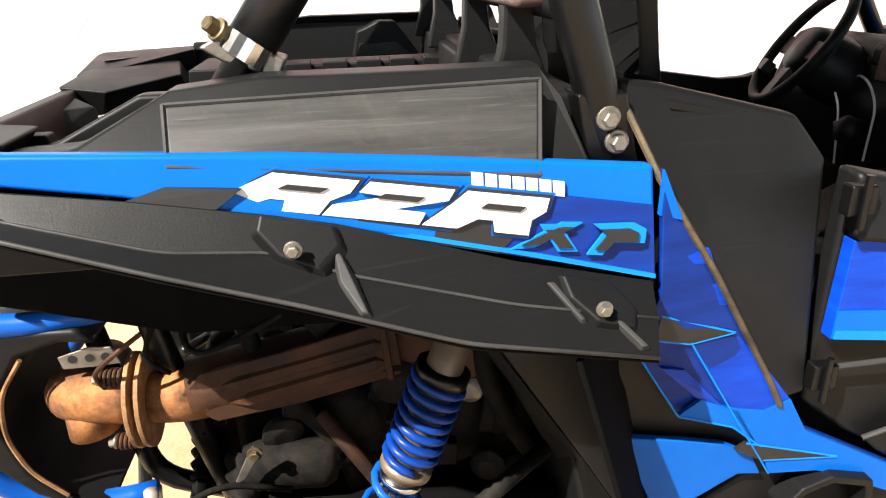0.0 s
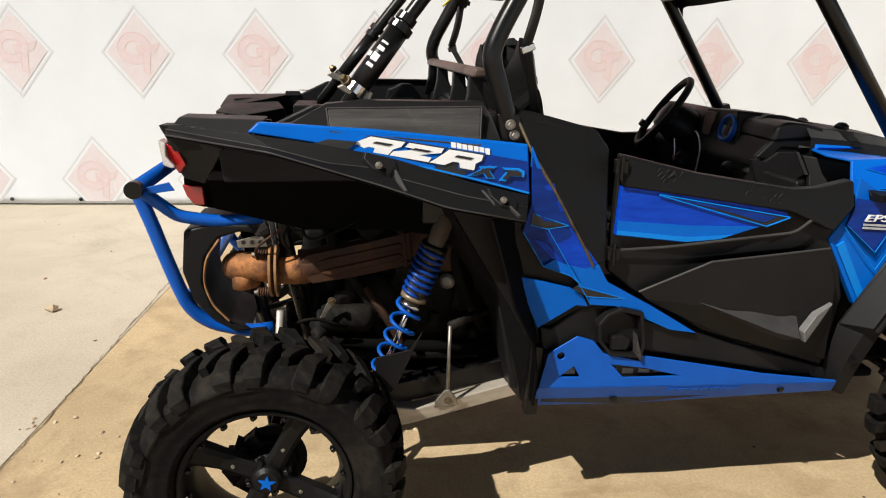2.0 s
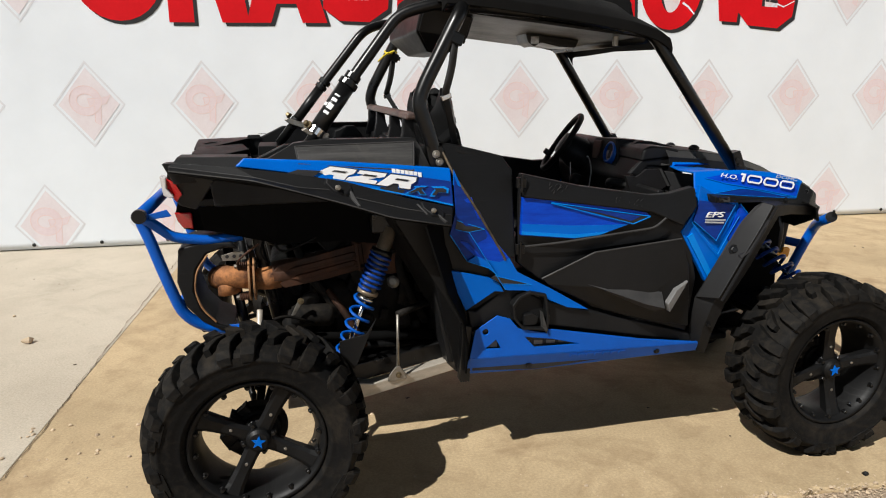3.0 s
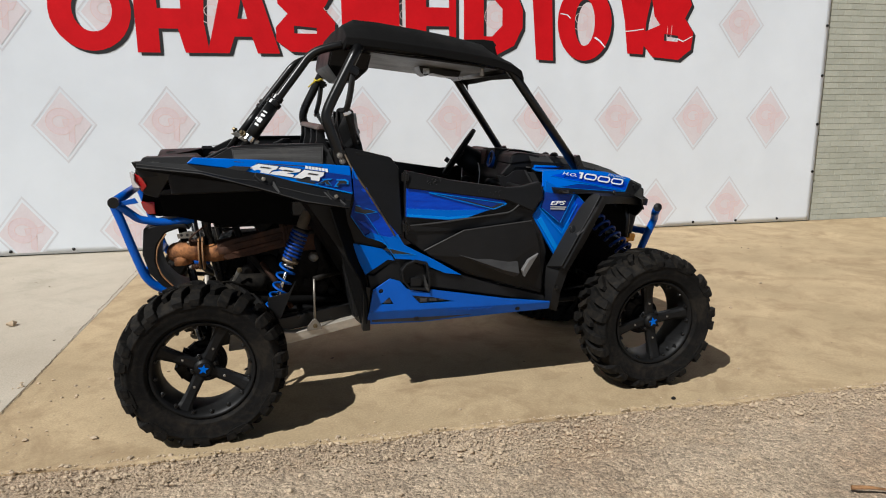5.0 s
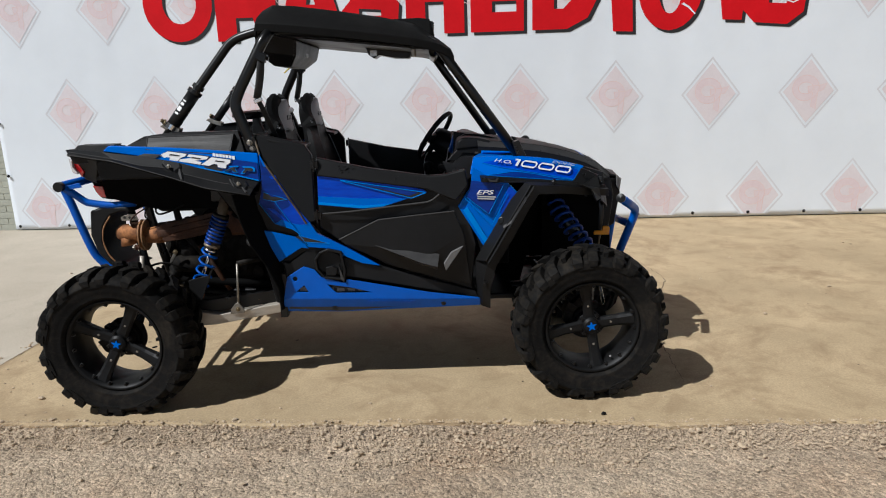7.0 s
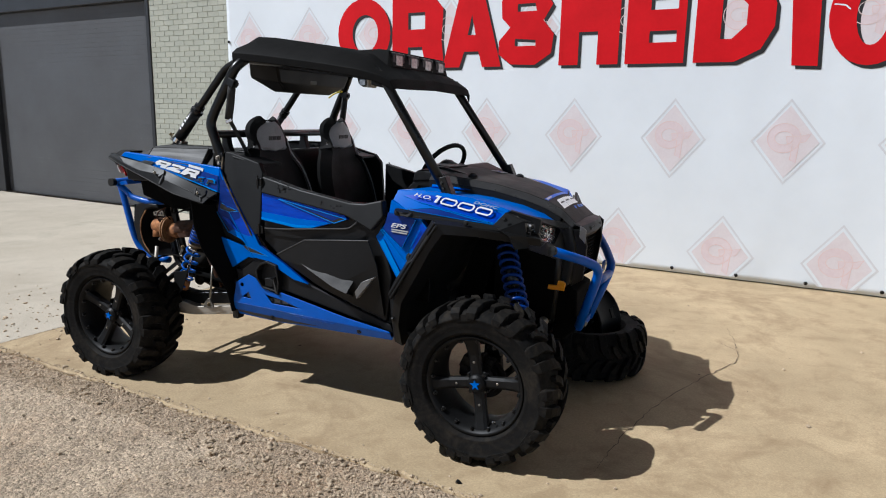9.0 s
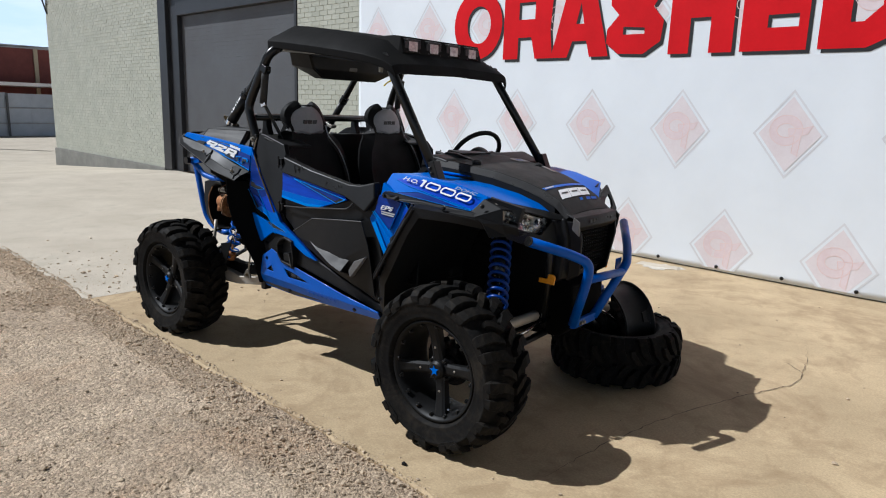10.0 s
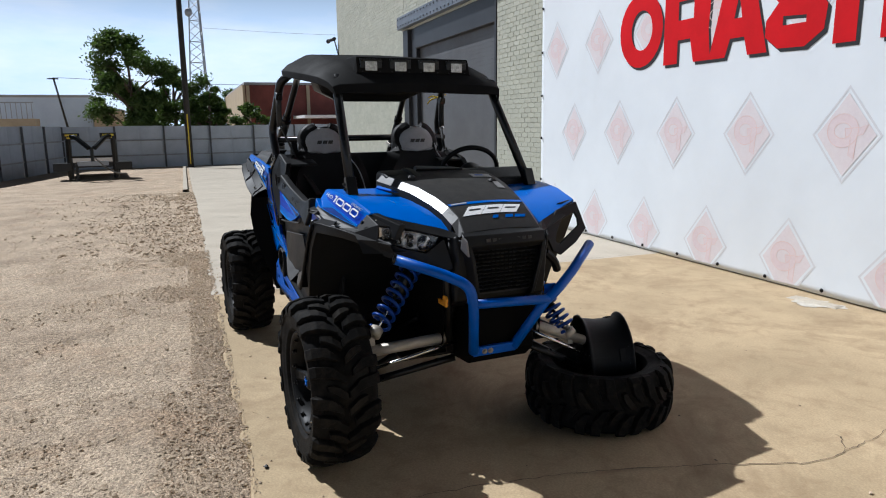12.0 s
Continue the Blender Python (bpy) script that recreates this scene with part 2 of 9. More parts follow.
RUST_DARK = surface("burnt_steel", (0.090, 0.033, 0.012), (0.020, 0.009, 0.005), rough=0.7, metal=0.3, big=9, fine=110, bump=0.5, depth=0.002, fleck=0.5)
RUST_TAN = surface("tan_oxide_steel", (0.46, 0.25, 0.11), (0.20, 0.10, 0.045), rough=0.7, metal=0.3, big=20, fine=150, bump=0.4, depth=0.002, fleck=0.5)
SHOCKBODY = surface("bronze_shock_body", (0.25, 0.19, 0.125), (0.17, 0.13, 0.09), rough=0.38, metal=0.35, big=12, fine=200, bump=0.05)
WHITE = surface("white_vinyl_graphic", (0.80, 0.80, 0.80), (0.74, 0.74, 0.74), rough=0.4, big=10, fine=200, bump=0.02, fleck=0.05)
SILVER = surface("silver_graphic", (0.45, 0.46, 0.48), (0.38, 0.39, 0.41), rough=0.35, big=10, fine=200, bump=0.02, fleck=0.05)
REDLENS = surface("red_lens", (0.45, 0.008, 0.010), (0.38, 0.006, 0.008), rough=0.15, big=30, fine=120, bump=0.2, depth=0.001, coat=0.6)
CLEARLENS = surface("pale_lens", (0.55, 0.53, 0.53), (0.40, 0.37, 0.37), rough=0.12, big=40, fine=160, bump=0.3, depth=0.001, coat=0.7)
AMBER = surface("amber_reflector", (0.90, 0.36, 0.01), (0.78, 0.28, 0.01), rough=0.2, big=60, fine=300, bump=0.3, depth=0.001, coat=0.5)
YELLOW = surface("yellow_ribbon", (0.75, 0.58, 0.02), (0.6, 0.45, 0.02), rough=0.5, big=30, fine=200, bump=0.2, depth=0.001)
LED = surface("led_lens", (0.60, 0.60, 0.58), (0.30, 0.30, 0.30), rough=0.15, metal=0.4, big=60, fine=300, bump=0.3, depth=0.001, coat=0.5)
STRAP = surface("black_webbing", (0.02, 0.02, 0.02), (0.013, 0.013, 0.013), rough=0.75, big=20, fine=500, bump=0.5, depth=0.001)
CONCRETE = surface("tan_stained_concrete", (0.495, 0.373, 0.220), (0.353, 0.263, 0.151), rough=0.85, big=1.1, fine=90, bump=0.3, depth=0.003, fleck=0.5, contrast=(0.3, 0.62), stain=(1.1, 0.50, 0.75, (0.25, 0.168, 0.088)))
PALECON = surface("pale_grey_concrete", (0.51, 0.45, 0.36), (0.40, 0.345, 0.268), rough=0.85, big=0.9, fine=90, bump=0.3, depth=0.003, fleck=0.45, contrast=(0.3, 0.65), stain=(0.9, 0.46, 0.55, (0.30, 0.262, 0.20)))
DIAL = surface("pale_gauge_dial", (0.32, 0.31, 0.30), (0.16, 0.13, 0.13), rough=0.5, big=25, fine=200, bump=0.02)
GRAVELBASE = surface("sandy_gravel_ground", (0.545, 0.425, 0.300), (0.39, 0.295, 0.203), rough=0.95, big=1.3, fine=110, bump=0.8, depth=0.01, fleck=0.6, contrast=(0.36, 0.60), stain=(0.9, 0.46, 0.7, (0.50, 0.345, 0.22)), pebbles=((60, 0.24), (150, 0.26)))
STONE = surface("crushed_stone", (0.54, 0.425, 0.295), (0.43, 0.33, 0.225), rough=0.9, big=30, fine=200, bump=0.3, depth=0.002, island=0.18)
BANNER = surface("white_banner_vinyl", (0.748, 0.784, 0.820), (0.692, 0.726, 0.762), rough=0.5, big=0.8, fine=3, bump=0.06, depth=0.02, fleck=0.05)
PINK = surface("faded_pink_print", (0.69, 0.64, 0.655), (0.675, 0.605, 0.62), rough=0.5, big=7, fine=40, bump=0.0, fleck=0.15)
PALEGREY = surface("pale_grey_print", (0.635, 0.64, 0.665), (0.61, 0.61, 0.635), rough=0.5, big=7, fine=40, bump=0.0, fleck=0.1)
ROSEFILL = surface("dusty_rose_print", (0.695, 0.60, 0.615), (0.68, 0.56, 0.575), rough=0.5, big=7, fine=40, bump=0.0, fleck=0.15)
MIDPINK = surface("rose_print", (0.715, 0.50, 0.475), (0.70, 0.57, 0.55), rough=0.5, big=7, fine=40, bump=0.0, fleck=0.15)
REDPRINT = surface("red_print", (0.62, 0.006, 0.011), (0.52, 0.005, 0.009), specular=0.12, rough=0.6, big=2, fine=30, bump=0.0, fleck=0.1)
BLACKPRINT = surface("black_print", (0.015, 0.013, 0.014), (0.01, 0.01, 0.01), rough=0.45, big=4, fine=40, bump=0.0)
BRICKPAINT = surface("pale_green_painted_brick", (0.43, 0.43, 0.36), (0.36, 0.365, 0.30), rough=0.6, big=2.2, fine=70, bump=0.35, depth=0.003, island=0.06)
MORTAR = surface("painted_mortar", (0.435, 0.435, 0.365), (0.375, 0.38, 0.315), rough=0.75, big=3, fine=90, bump=0.4, depth=0.003)
PLINTH = surface("grey_plinth_concrete", (0.22, 0.215, 0.19), (0.14, 0.137, 0.12), rough=0.85, big=2, fine=40, bump=0.4, depth=0.004)
DOORGREY = surface("charcoal_door_steel", (0.085, 0.086, 0.090), (0.070, 0.070, 0.073), rough=0.45, rough2=0.55, big=1.2, fine=60, bump=0.05)
DARKSTEEL = surface("dark_painted_steel", (0.022, 0.023, 0.026), (0.015, 0.015, 0.017), rough=0.45, big=3, fine=90, bump=0.1)
BEAMBLUE = surface("grey_blue_painted_beam", (0.14, 0.16, 0.20), (0.10, 0.12, 0.15), rough=0.5, big=3, fine=90, bump=0.1)
FENCE = surface("galvanised_fence_sheet", (0.46, 0.50, 0.56), (0.38, 0.415, 0.47), rough=0.55, metal=0.1, big=1.5, fine=40, bump=0.1)
FENCEDARK = surface("dark_fence_rail", (0.12, 0.125, 0.135), (0.08, 0.085, 0.09), rough=0.6, metal=0.3, big=3, fine=40, bump=0.2)
FENCERAIL = surface("weathered_rail", (0.40, 0.40, 0.41), (0.28, 0.28, 0.29), rough=0.6, big=3, fine=40, bump=0.2)
REDBRICK = surface("red_brown_brick", (0.20, 0.055, 0.042), (0.13, 0.038, 0.030), rough=0.85, big=0.8, fine=8, bump=0.3, depth=0.01)
TANWALL = surface("tan_wall_paint", (0.45, 0.36, 0.24), (0.38, 0.30, 0.2), rough=0.8, big=0.8, fine=12, bump=0.1)
BLUEWALL = surface("pale_blue_wall_paint", (0.62, 0.71, 0.82), (0.54, 0.62, 0.73), rough=0.7, big=0.6, fine=10, bump=0.1)
ROOFGREY = surface("grey_roof_sheet", (0.36, 0.36, 0.36), (0.28, 0.28, 0.28), rough=0.7, big=0.8, fine=10, bump=0.1)
GLASS_DARK = surface("dark_window_glass", (0.03, 0.035, 0.04), (0.02, 0.025, 0.03), rough=0.08, big=2, fine=10, bump=0.0)
BARK = surface("grey_brown_bark", (0.12, 0.09, 0.06), (0.07, 0.05, 0.035), rough=0.9, big=4, fine=30, bump=0.7, depth=0.02)
LEAF = surface("green_leaves", (0.075, 0.125, 0.034), (0.034, 0.062, 0.016), rough=0.55, big=1.0, fine=9, bump=0.1, island=0.3, specular=0.3)
ln, ll = LEAF.node_tree.nodes, LEAF.node_tree.links
leaf_through, leaf_mix = ln.new("ShaderNodeBsdfTranslucent"), ln.new("ShaderNodeMixShader")
leaf_through.inputs["Color"].default_value = (0.10, 0.165, 0.03, 1)
leaf_mix.inputs["Fac"].default_value = 0.35
ll.new(ln["Principled BSDF"].outputs["BSDF"], leaf_mix.inputs[1])
ll.new(leaf_through.outputs["BSDF"], leaf_mix.inputs[2])
ll.new(leaf_mix.outputs["Shader"], ln["Material Output"].inputs["Surface"])
POLE = surface("dark_creosote_pole", (0.035, 0.03, 0.027), (0.02, 0.018, 0.016), rough=0.8, big=3, fine=30, bump=0.3)
TOWER = surface("galvanised_tower_steel", (0.34, 0.36, 0.39), (0.28, 0.30, 0.32), rough=0.5, metal=0.5, big=2, fine=30, bump=0.05)


# ---- builders ----
def link(name, bm, material, parent=None, label="", smooth=False, bevel=0.0, solid=0.0, at=None, segments=2):
    bmesh.ops.recalc_face_normals(bm, faces=bm.faces)
    if smooth or bevel:
        for f in bm.faces:
            f.smooth = True
    me = bpy.data.meshes.new(name)
    bm.to_mesh(me)
    bm.free()
    ob = new(name, me)
    me.materials.append(material)
    if parent is not None:
        ob.parent = parent
    if at is not None:
        ob.matrix_basis = at
    if solid:
        md = ob.modifiers.new("solidify", 'SOLIDIFY')
        md.thickness, md.offset = solid, 0
    if bevel:
        md = ob.modifiers.new("bevel", 'BEVEL')
        md.width, md.segments, md.limit_method, md.angle_limit = bevel, segments, 'ANGLE', radians(25)
        md.use_clamp_overlap = True
        md.harden_normals = True
    if label:
        tagged(ob, label)
    return ob


def part(name, bm, material, parent, label="", **kw):
    return link(name, bm, material, parent, label, **kw)


def prism(pts, y0, y1, holes=(), into=None):
    """An outline in x and z, with holes, drawn out along y."""
    bm = into or bmesh.new()
    edges = []
    for loop in (pts, *holes):
        vs = [bm.verts.new((x, y0, z)) for x, z in loop]
        edges += [bm.edges.new((vs[i], vs[(i + 1) % len(vs)])) for i in range(len(vs))]
    if holes:
        made = bmesh.ops.triangle_fill(bm, use_beauty=True, use_dissolve=False, edges=edges)
        faces = [g for g in made["geom"] if isinstance(g, bmesh.types.BMFace)]
    else:
        faces = [bm.faces.new([e.verts[0] for e in edges])]
    ext = bmesh.ops.extrude_face_region(bm, geom=faces)
    bmesh.ops.translate(bm, vec=(0, y1 - y0, 0), verts=[g for g in ext["geom"] if isinstance(g, bmesh.types.BMVert)])
    return bm


def slab_xz(pts, ys, depth, into=None):
    """An outline in x and z whose corners each have their own y, given a depth towards +y."""
    bm = into or bmesh.new()
    a = [bm.verts.new((x, y, z)) for (x, z), y in zip(pts, ys)]
    b = [bm.verts.new((x, y + depth, z)) for (x, z), y in zip(pts, ys)]
    bm.faces.new(a)
    bm.faces.new(b[::-1])
    for i in range(len(a)):
        j = (i + 1) % len(a)
        bm.faces.new((a[j], a[i], b[i], b[j]))
    return bm


def box(x0, x1, y0, y1, z0, z1, into=None, taper=0.0, m=None):
    bm = into or bmesh.new()
    t = taper
    vs = [bm.verts.new(v) for v in ((x0, y0, z0), (x1, y0, z0), (x1, y1, z0), (x0, y1, z0),
                                    (x0 + t, y0 + t, z1), (x1 - t, y0 + t, z1), (x1 - t, y1 - t, z1), (x0 + t, y1 - t, z1))]
    if m is not None:
        for v in vs:
            v.co = m @ v.co
    for f in ((3, 2, 1, 0), (4, 5, 6, 7), (0, 1, 5, 4), (1, 2, 6, 5), (2, 3, 7, 6), (3, 0, 4, 7)):
        bm.faces.new([vs[i] for i in f])
    return bm


def sheet(rows, into=None):
    """A surface over rows of points, each row of the same count."""
    bm = into or bmesh.new()
    g = [[bm.verts.new(p) for p in r] for r in rows]
    for i in range(len(g) - 1):
        for j in range(len(g[0]) - 1):
            bm.faces.new((g[i][j], g[i][j + 1], g[i + 1][j + 1], g[i + 1][j]))
    return bm


def rounded(pts, radius, steps=5):
    """A line of points with its bends rounded."""
    pts = [Vector(p) for p in pts]
    out = [pts[0]]
    for a, b, c in zip(pts, pts[1:], pts[2:]):
        u, v = (a - b), (c - b)
        k = min(radius, 0.45 * u.length, 0.45 * v.length)
        p, q = b + u.normalized() * k, b + v.normalized() * k
        for i in range(steps + 1):
            t = i / steps
            out.append(p * (1 - t) ** 2 + b * 2 * t * (1 - t) + q * t * t)
    out.append(pts[-1])
    return out


def tube(pts, r, bend=0.06, n=12, into=None, r_end=None, flat=1.0):
    """A round bar along a line of points, closed at its ends."""
    bm = into or bmesh.new()
    line = rounded(pts, bend) if bend and len(pts) > 2 else [Vector(p) for p in pts]
    rings = []
    d = (line[1] - line[0]).normalized()
    side = d.orthogonal().normalized()
    for i, p in enumerate(line):
        if 0 < i < len(line) - 1:
            d = ((line[i + 1] - p).normalized() + (p - line[i - 1]).normalized()).normalized()
        elif i:
            d = (p - line[i - 1]).normalized()
        side = (side - d * side.dot(d)).normalized()
        up = d.cross(side)
        rad = r if r_end is None else r + (r_end - r) * i / (len(line) - 1)
        rings.append([bm.verts.new(p + side * math.cos(2 * math.pi * k / n) * rad + up * math.sin(2 * math.pi * k / n) * rad * flat) for k in range(n)])
    for a, b in zip(rings, rings[1:]):
        for k in range(n):
            bm.faces.new((a[k], a[(k + 1) % n], b[(k + 1) % n], b[k]))
    bm.faces.new(rings[0][::-1])
    bm.faces.new(rings[-1])
    return bm


def lathe(profile, n=48, into=None, m=None, closed=False):
    """A profile of (radius, along) turned round the y axis."""
    bm = into or bmesh.new()
    m = m or Matrix.Identity(4)
    rings = []
    for k in range(n):
        a = 2 * math.pi * k / n
        rings.append([bm.verts.new(m @ Vector((r * math.cos(a), y, r * math.sin(a)))) for r, y in profile])
    count = len(profile)
    for k in range(n):
        p, q = rings[k], rings[(k + 1) % n]
        for j in range(count if closed else count - 1):
            i = (j + 1) % count
            bm.faces.new((p[j], p[i], q[i], q[j]))
    if not closed:
        for j in (0, count - 1):
            if profile[j][0] > 1e-6:
                bm.faces.new([rings[k][j] for k in range(n)])
    return bm


def between(a, b):
    """The pose at a whose y axis points to b."""
    a, b = Vector(a), Vector(b)
    return Matrix.Translation(a) @ (b - a).to_track_quat('Y', 'Z').to_matrix().to_4x4()


def rod(a, b, r, n=12, into=None, r2=None):
    length = (Vector(b) - Vector(a)).length
    return lathe([(r, 0), (r if r2 is None else r2, length)], n, into, between(a, b))


def coil(a, b, radius, wire, turns, n=14, k=7, into=None, start=0.0):
    bm = into or bmesh.new()
    m = between(a, b)
    length = (Vector(b) - Vector(a)).length
    rings = []
    count = int(turns * n) + 1
    for i in range(count):
        t = 2 * math.pi * i / n + start
        c = Vector((radius * math.cos(t), length * i / (count - 1), radius * math.sin(t)))
        out = Vector((math.cos(t), 0, math.sin(t)))
        ring = []
        for j in range(k):
            w = 2 * math.pi * j / k
            ring.append(bm.verts.new(m @ (c + out * wire * math.cos(w) + Vector((0, wire * math.sin(w), 0)))))
        rings.append(ring)
    for p, q in zip(rings, rings[1:]):
        for j in range(k):
            bm.faces.new((p[j], p[(j + 1) % k], q[(j + 1) % k], q[j]))
    bm.faces.new(rings[0])
    bm.faces.new(rings[-1][::-1])
    return bm


def bolt(centre, axis, r, h, into=None):
    """A hexagon head on a washer."""
    bm = into or bmesh.new()
    a = Vector(centre)
    m = between(a, a + Vector(axis))
    lathe([(r * 1.45, 0), (r * 1.45, h * 0.25), (r * 1.3, h * 0.3)], 16, bm, m)
    lathe([(r, h * 0.3), (r, h * 0.9), (r * 0.8, h)], 6, bm, m)
    return bm


def words(name, text, size, material, parent, m, deep=0.002, shear=0.0, wide=1.0, label=""):
    cu = bpy.data.curves.new(name, 'FONT')
    cu.body, cu.size, cu.extrude, cu.shear, cu.offset = text, size, deep, shear, size * 0.004
    tmp = bpy.data.objects.new(name, cu)
    scene.collection.objects.link(tmp)
    me = bpy.data.meshes.new_from_object(tmp)
    bpy.data.objects.remove(tmp)
    me.transform(Matrix.Diagonal((wide, 1, 1, 1)))
    me.materials.clear()
    me.materials.append(material)
    ob = new(name, me)
    if parent is not None:
        ob.parent = parent
    ob.matrix_basis = m
    if label:
        tagged(ob, label)
    return ob


def hull(points):
    """A faceted moulding: the smallest body round its corners."""
    bm = bmesh.new()
    for p in points:
        bm.verts.new(p)
    out = bmesh.ops.convex_hull(bm, input=bm.verts)
    bmesh.ops.delete(bm, geom=[v for v in out["geom_interior"] if isinstance(v, bmesh.types.BMVert)], context='VERTS')
    bmesh.ops.recalc_face_normals(bm, faces=bm.faces)
    return bm


def empty(name, m, label, category, group="", kind=""):
    ob = new(name)
    ob.empty_display_size = 0.1
    ob.matrix_basis = m
    return tagged(ob, label, category, group, kind)


def mirrored(pts, s):
    """Points of the near side (s = 1) or of the far side (s = -1) of the vehicle."""
    return [(p[0], p[1] * s, p[2]) for p in pts]


# ---- ground ----
EDGE = 0.13          # where the concrete ends and the gravel begins


def fall(x):
    """The yard falls away towards the far fence."""
    if x > -10:
        return 0.0
    if x > -18:
        return -0.5 * (-10 - x) / 8
    if x > -26:
        return -0.5 - 0.25 * (-18 - x) / 8
    return -0.75


def steps(stops):
    out = []
    for a, b, d in stops:
        k = max(1, round((b - a) / d))
        out += [a + (b - a) * i / k for i in range(k)]
    return out + [stops[-1][1]]


def build_ground():
    xs = steps([(-600, -60, 90), (-60, -26, 4), (-26, -4, 1.0), (-4, 7, 0.08), (7, 20, 1.5), (20, 600, 90)])
    ys = steps([(-600, -40, 90), (-40, -6, 3), (-6, -3, 0.3), (-3, 0.2, 0.06), (0.2, 30, 3), (30, 600, 90)])
    verts, faces = [], []
    for x in xs:
        for y in ys:
            z = fall(x)
            if y < EDGE + 0.04:
                p = Vector((x, y, 0))
                z += -0.008 + 0.018 * noise.noise(p * 1.7) + 0.014 * noise.noise(p * 6.0) + 0.010 * noise.noise(p * 14)
                if y > EDGE - 0.4:
                    z = fall(x) - 0.012 + (z - fall(x)) * 0.5
            else:
                z -= 0.09
            verts.append((x, y, z))
    n = len(ys)
    for i in range(len(xs) - 1):
        for j in range(n - 1):
            faces.append((i * n + j, (i + 1) * n + j, (i + 1) * n + j + 1, i * n + j + 1))
    me = bpy.data.meshes.new("ground")
    me.from_pydata(verts, [], faces)
    me.polygons.foreach_set("use_smooth", [True] * len(faces))
    me.materials.append(GRAVELBASE)
    return tagged(new("ground", me), "sandy tan gravel yard with scattered crushed stone", "ground", kind="structure")


build_ground()


def build_slab(name, corners_x, y0, y1, material, label):
    """A concrete slab with a slightly ragged edge towards the gravel."""
    rng = random.Random(7)
    xs = steps(corners_x)
    bm = bmesh.new()
    rows = []
    for x in xs:
        e = EDGE if y0 is None else y0
        e += 0.04 * noise.noise(Vector((x * 2.1, 3, 0))) + 0.03 * noise.noise(Vector((x * 9, 5, 0))) + 0.012 * noise.noise(Vector((x * 31, 8, 0))) + rng.uniform(-0.006, 0.006)
        z = fall(x)
        rows.append([(x, e - 0.01, z - 0.09), (x, e, z - 0.008), (x, e + 0.012, z), (x, 0.6, z), (x, 1.5, z), (x, 3.2, z), (x, y1, z), (x, y1, z - 0.09)])
    sheet(rows, bm)
    return bm


pavement = empty("pavement", Matrix.Identity(4), "stained concrete apron beside the building", "pavement", kind="structure")
JOINT = -1.075
part("slab", build_slab("slab", [(JOINT + 0.002, 8, 0.06), (8, 40, 2)], None, 5.0, CONCRETE, ""), CONCRETE, pavement, "tan dusty concrete slab")
part("slab", build_slab("slab", [(-40, -18, 1), (-18, -6, 0.5), (-6, JOINT - 0.002, 0.06)], None, 5.0, PALECON, ""), PALECON, pavement, "pale grey weathered concrete slab")
bm = sheet([[(x, y, fall(x)) for y in (5.0, 8, 12, 16)] for x in steps([(-40, -18, 1), (-18, -17.72, 0.28)])])
part("slab", bm, PALECON, pavement, "pale grey concrete slab past the building's end")


def ribbon(line, width, z, seed):
    """A thin irregular strip along a line on the ground."""
    rng = random.Random(seed)
    pts = rounded([(x, y, 0) for x, y in line], 0.1, 4)
    fine = []
    for a, b in zip(pts, pts[1:]):
        k = max(1, int((b - a).length / 0.03))
        fine += [a.lerp(b, i / k) for i in range(k)]
    rows = []
    for i, p in enumerate(fine):
        d = (fine[min(i + 1, len(fine) - 1)] - fine[max(i - 1, 0)])
        s = Vector((-d.y, d.x, 0)).normalized()
        w = width * rng.uniform(0.3, 1.0) * min(1, 0.2 + 4 * min(i, len(fine) - 1 - i) / len(fine))
        p = p + s * rng.uniform(-0.008, 0.008)
        rows.append([(p.x + s.x * w, p.y + s.y * w, z), (p.x - s.x * w, p.y - s.y * w, z)])
    return sheet(rows)


CRACK = surface("dark_crack_dirt", (0.17, 0.125, 0.08), (0.09, 0.065, 0.04), rough=0.95, big=20, fine=100, bump=0.5)
for i, line in enumerate(([(2.78, 0.55), (2.81, 1.07), (2.86, 1.40), (2.93, 1.71), (3.02, 2.0), (3.12, 2.28), (3.19, 2.48), (3.15, 2.68), (3.13, 2.82), (3.08, 3.03), (3.0, 3.3)], [(3.15, 2.68), (3.04, 2.78), (2.98, 2.80)],
                          [(-1.075, 0.1), (-1.06, 1.0), (-1.09, 2.1), (-1.11, 3.4), (-1.13, 5.0)])):
    part("crack", ribbon(line, 0.003, 0.004, i), CRACK, pavement, "thin dark dirt-filled crack in the concrete")


def blotch(x, y, rx, ry, seed, material, label, z=0.004):
    """A thin patch with a ragged outline."""
    rng = random.Random(seed)
    pts = []
    for k in range(30):
        a = 2 * math.pi * k / 30
        r = 1 + 0.5 * noise.noise(Vector((math.cos(a) * 1.6, math.sin(a) * 1.6, seed))) + rng.uniform(-0.12, 0.12)
        pts.append((x + rx * r * math.cos(a), y + ry * r * math.sin(a), z))
    bm = bmesh.new()
    bm.faces.new([bm.verts.new(p) for p in pts])
    return part("patch", bm, material, pavement, label)


PATCH = surface("pale_spalled_concrete", (0.62, 0.58, 0.50), (0.48, 0.43, 0.35), rough=0.9, big=9, fine=70, bump=0.5, depth=0.004, fleck=0.5)
blotch(1.21, 4.72, 0.15, 0.13, 3, PATCH, "pale spalled patch in the concrete")
blotch(1.36, 4.80, 0.08, 0.06, 4, PATCH, "pale spalled patch in the concrete")


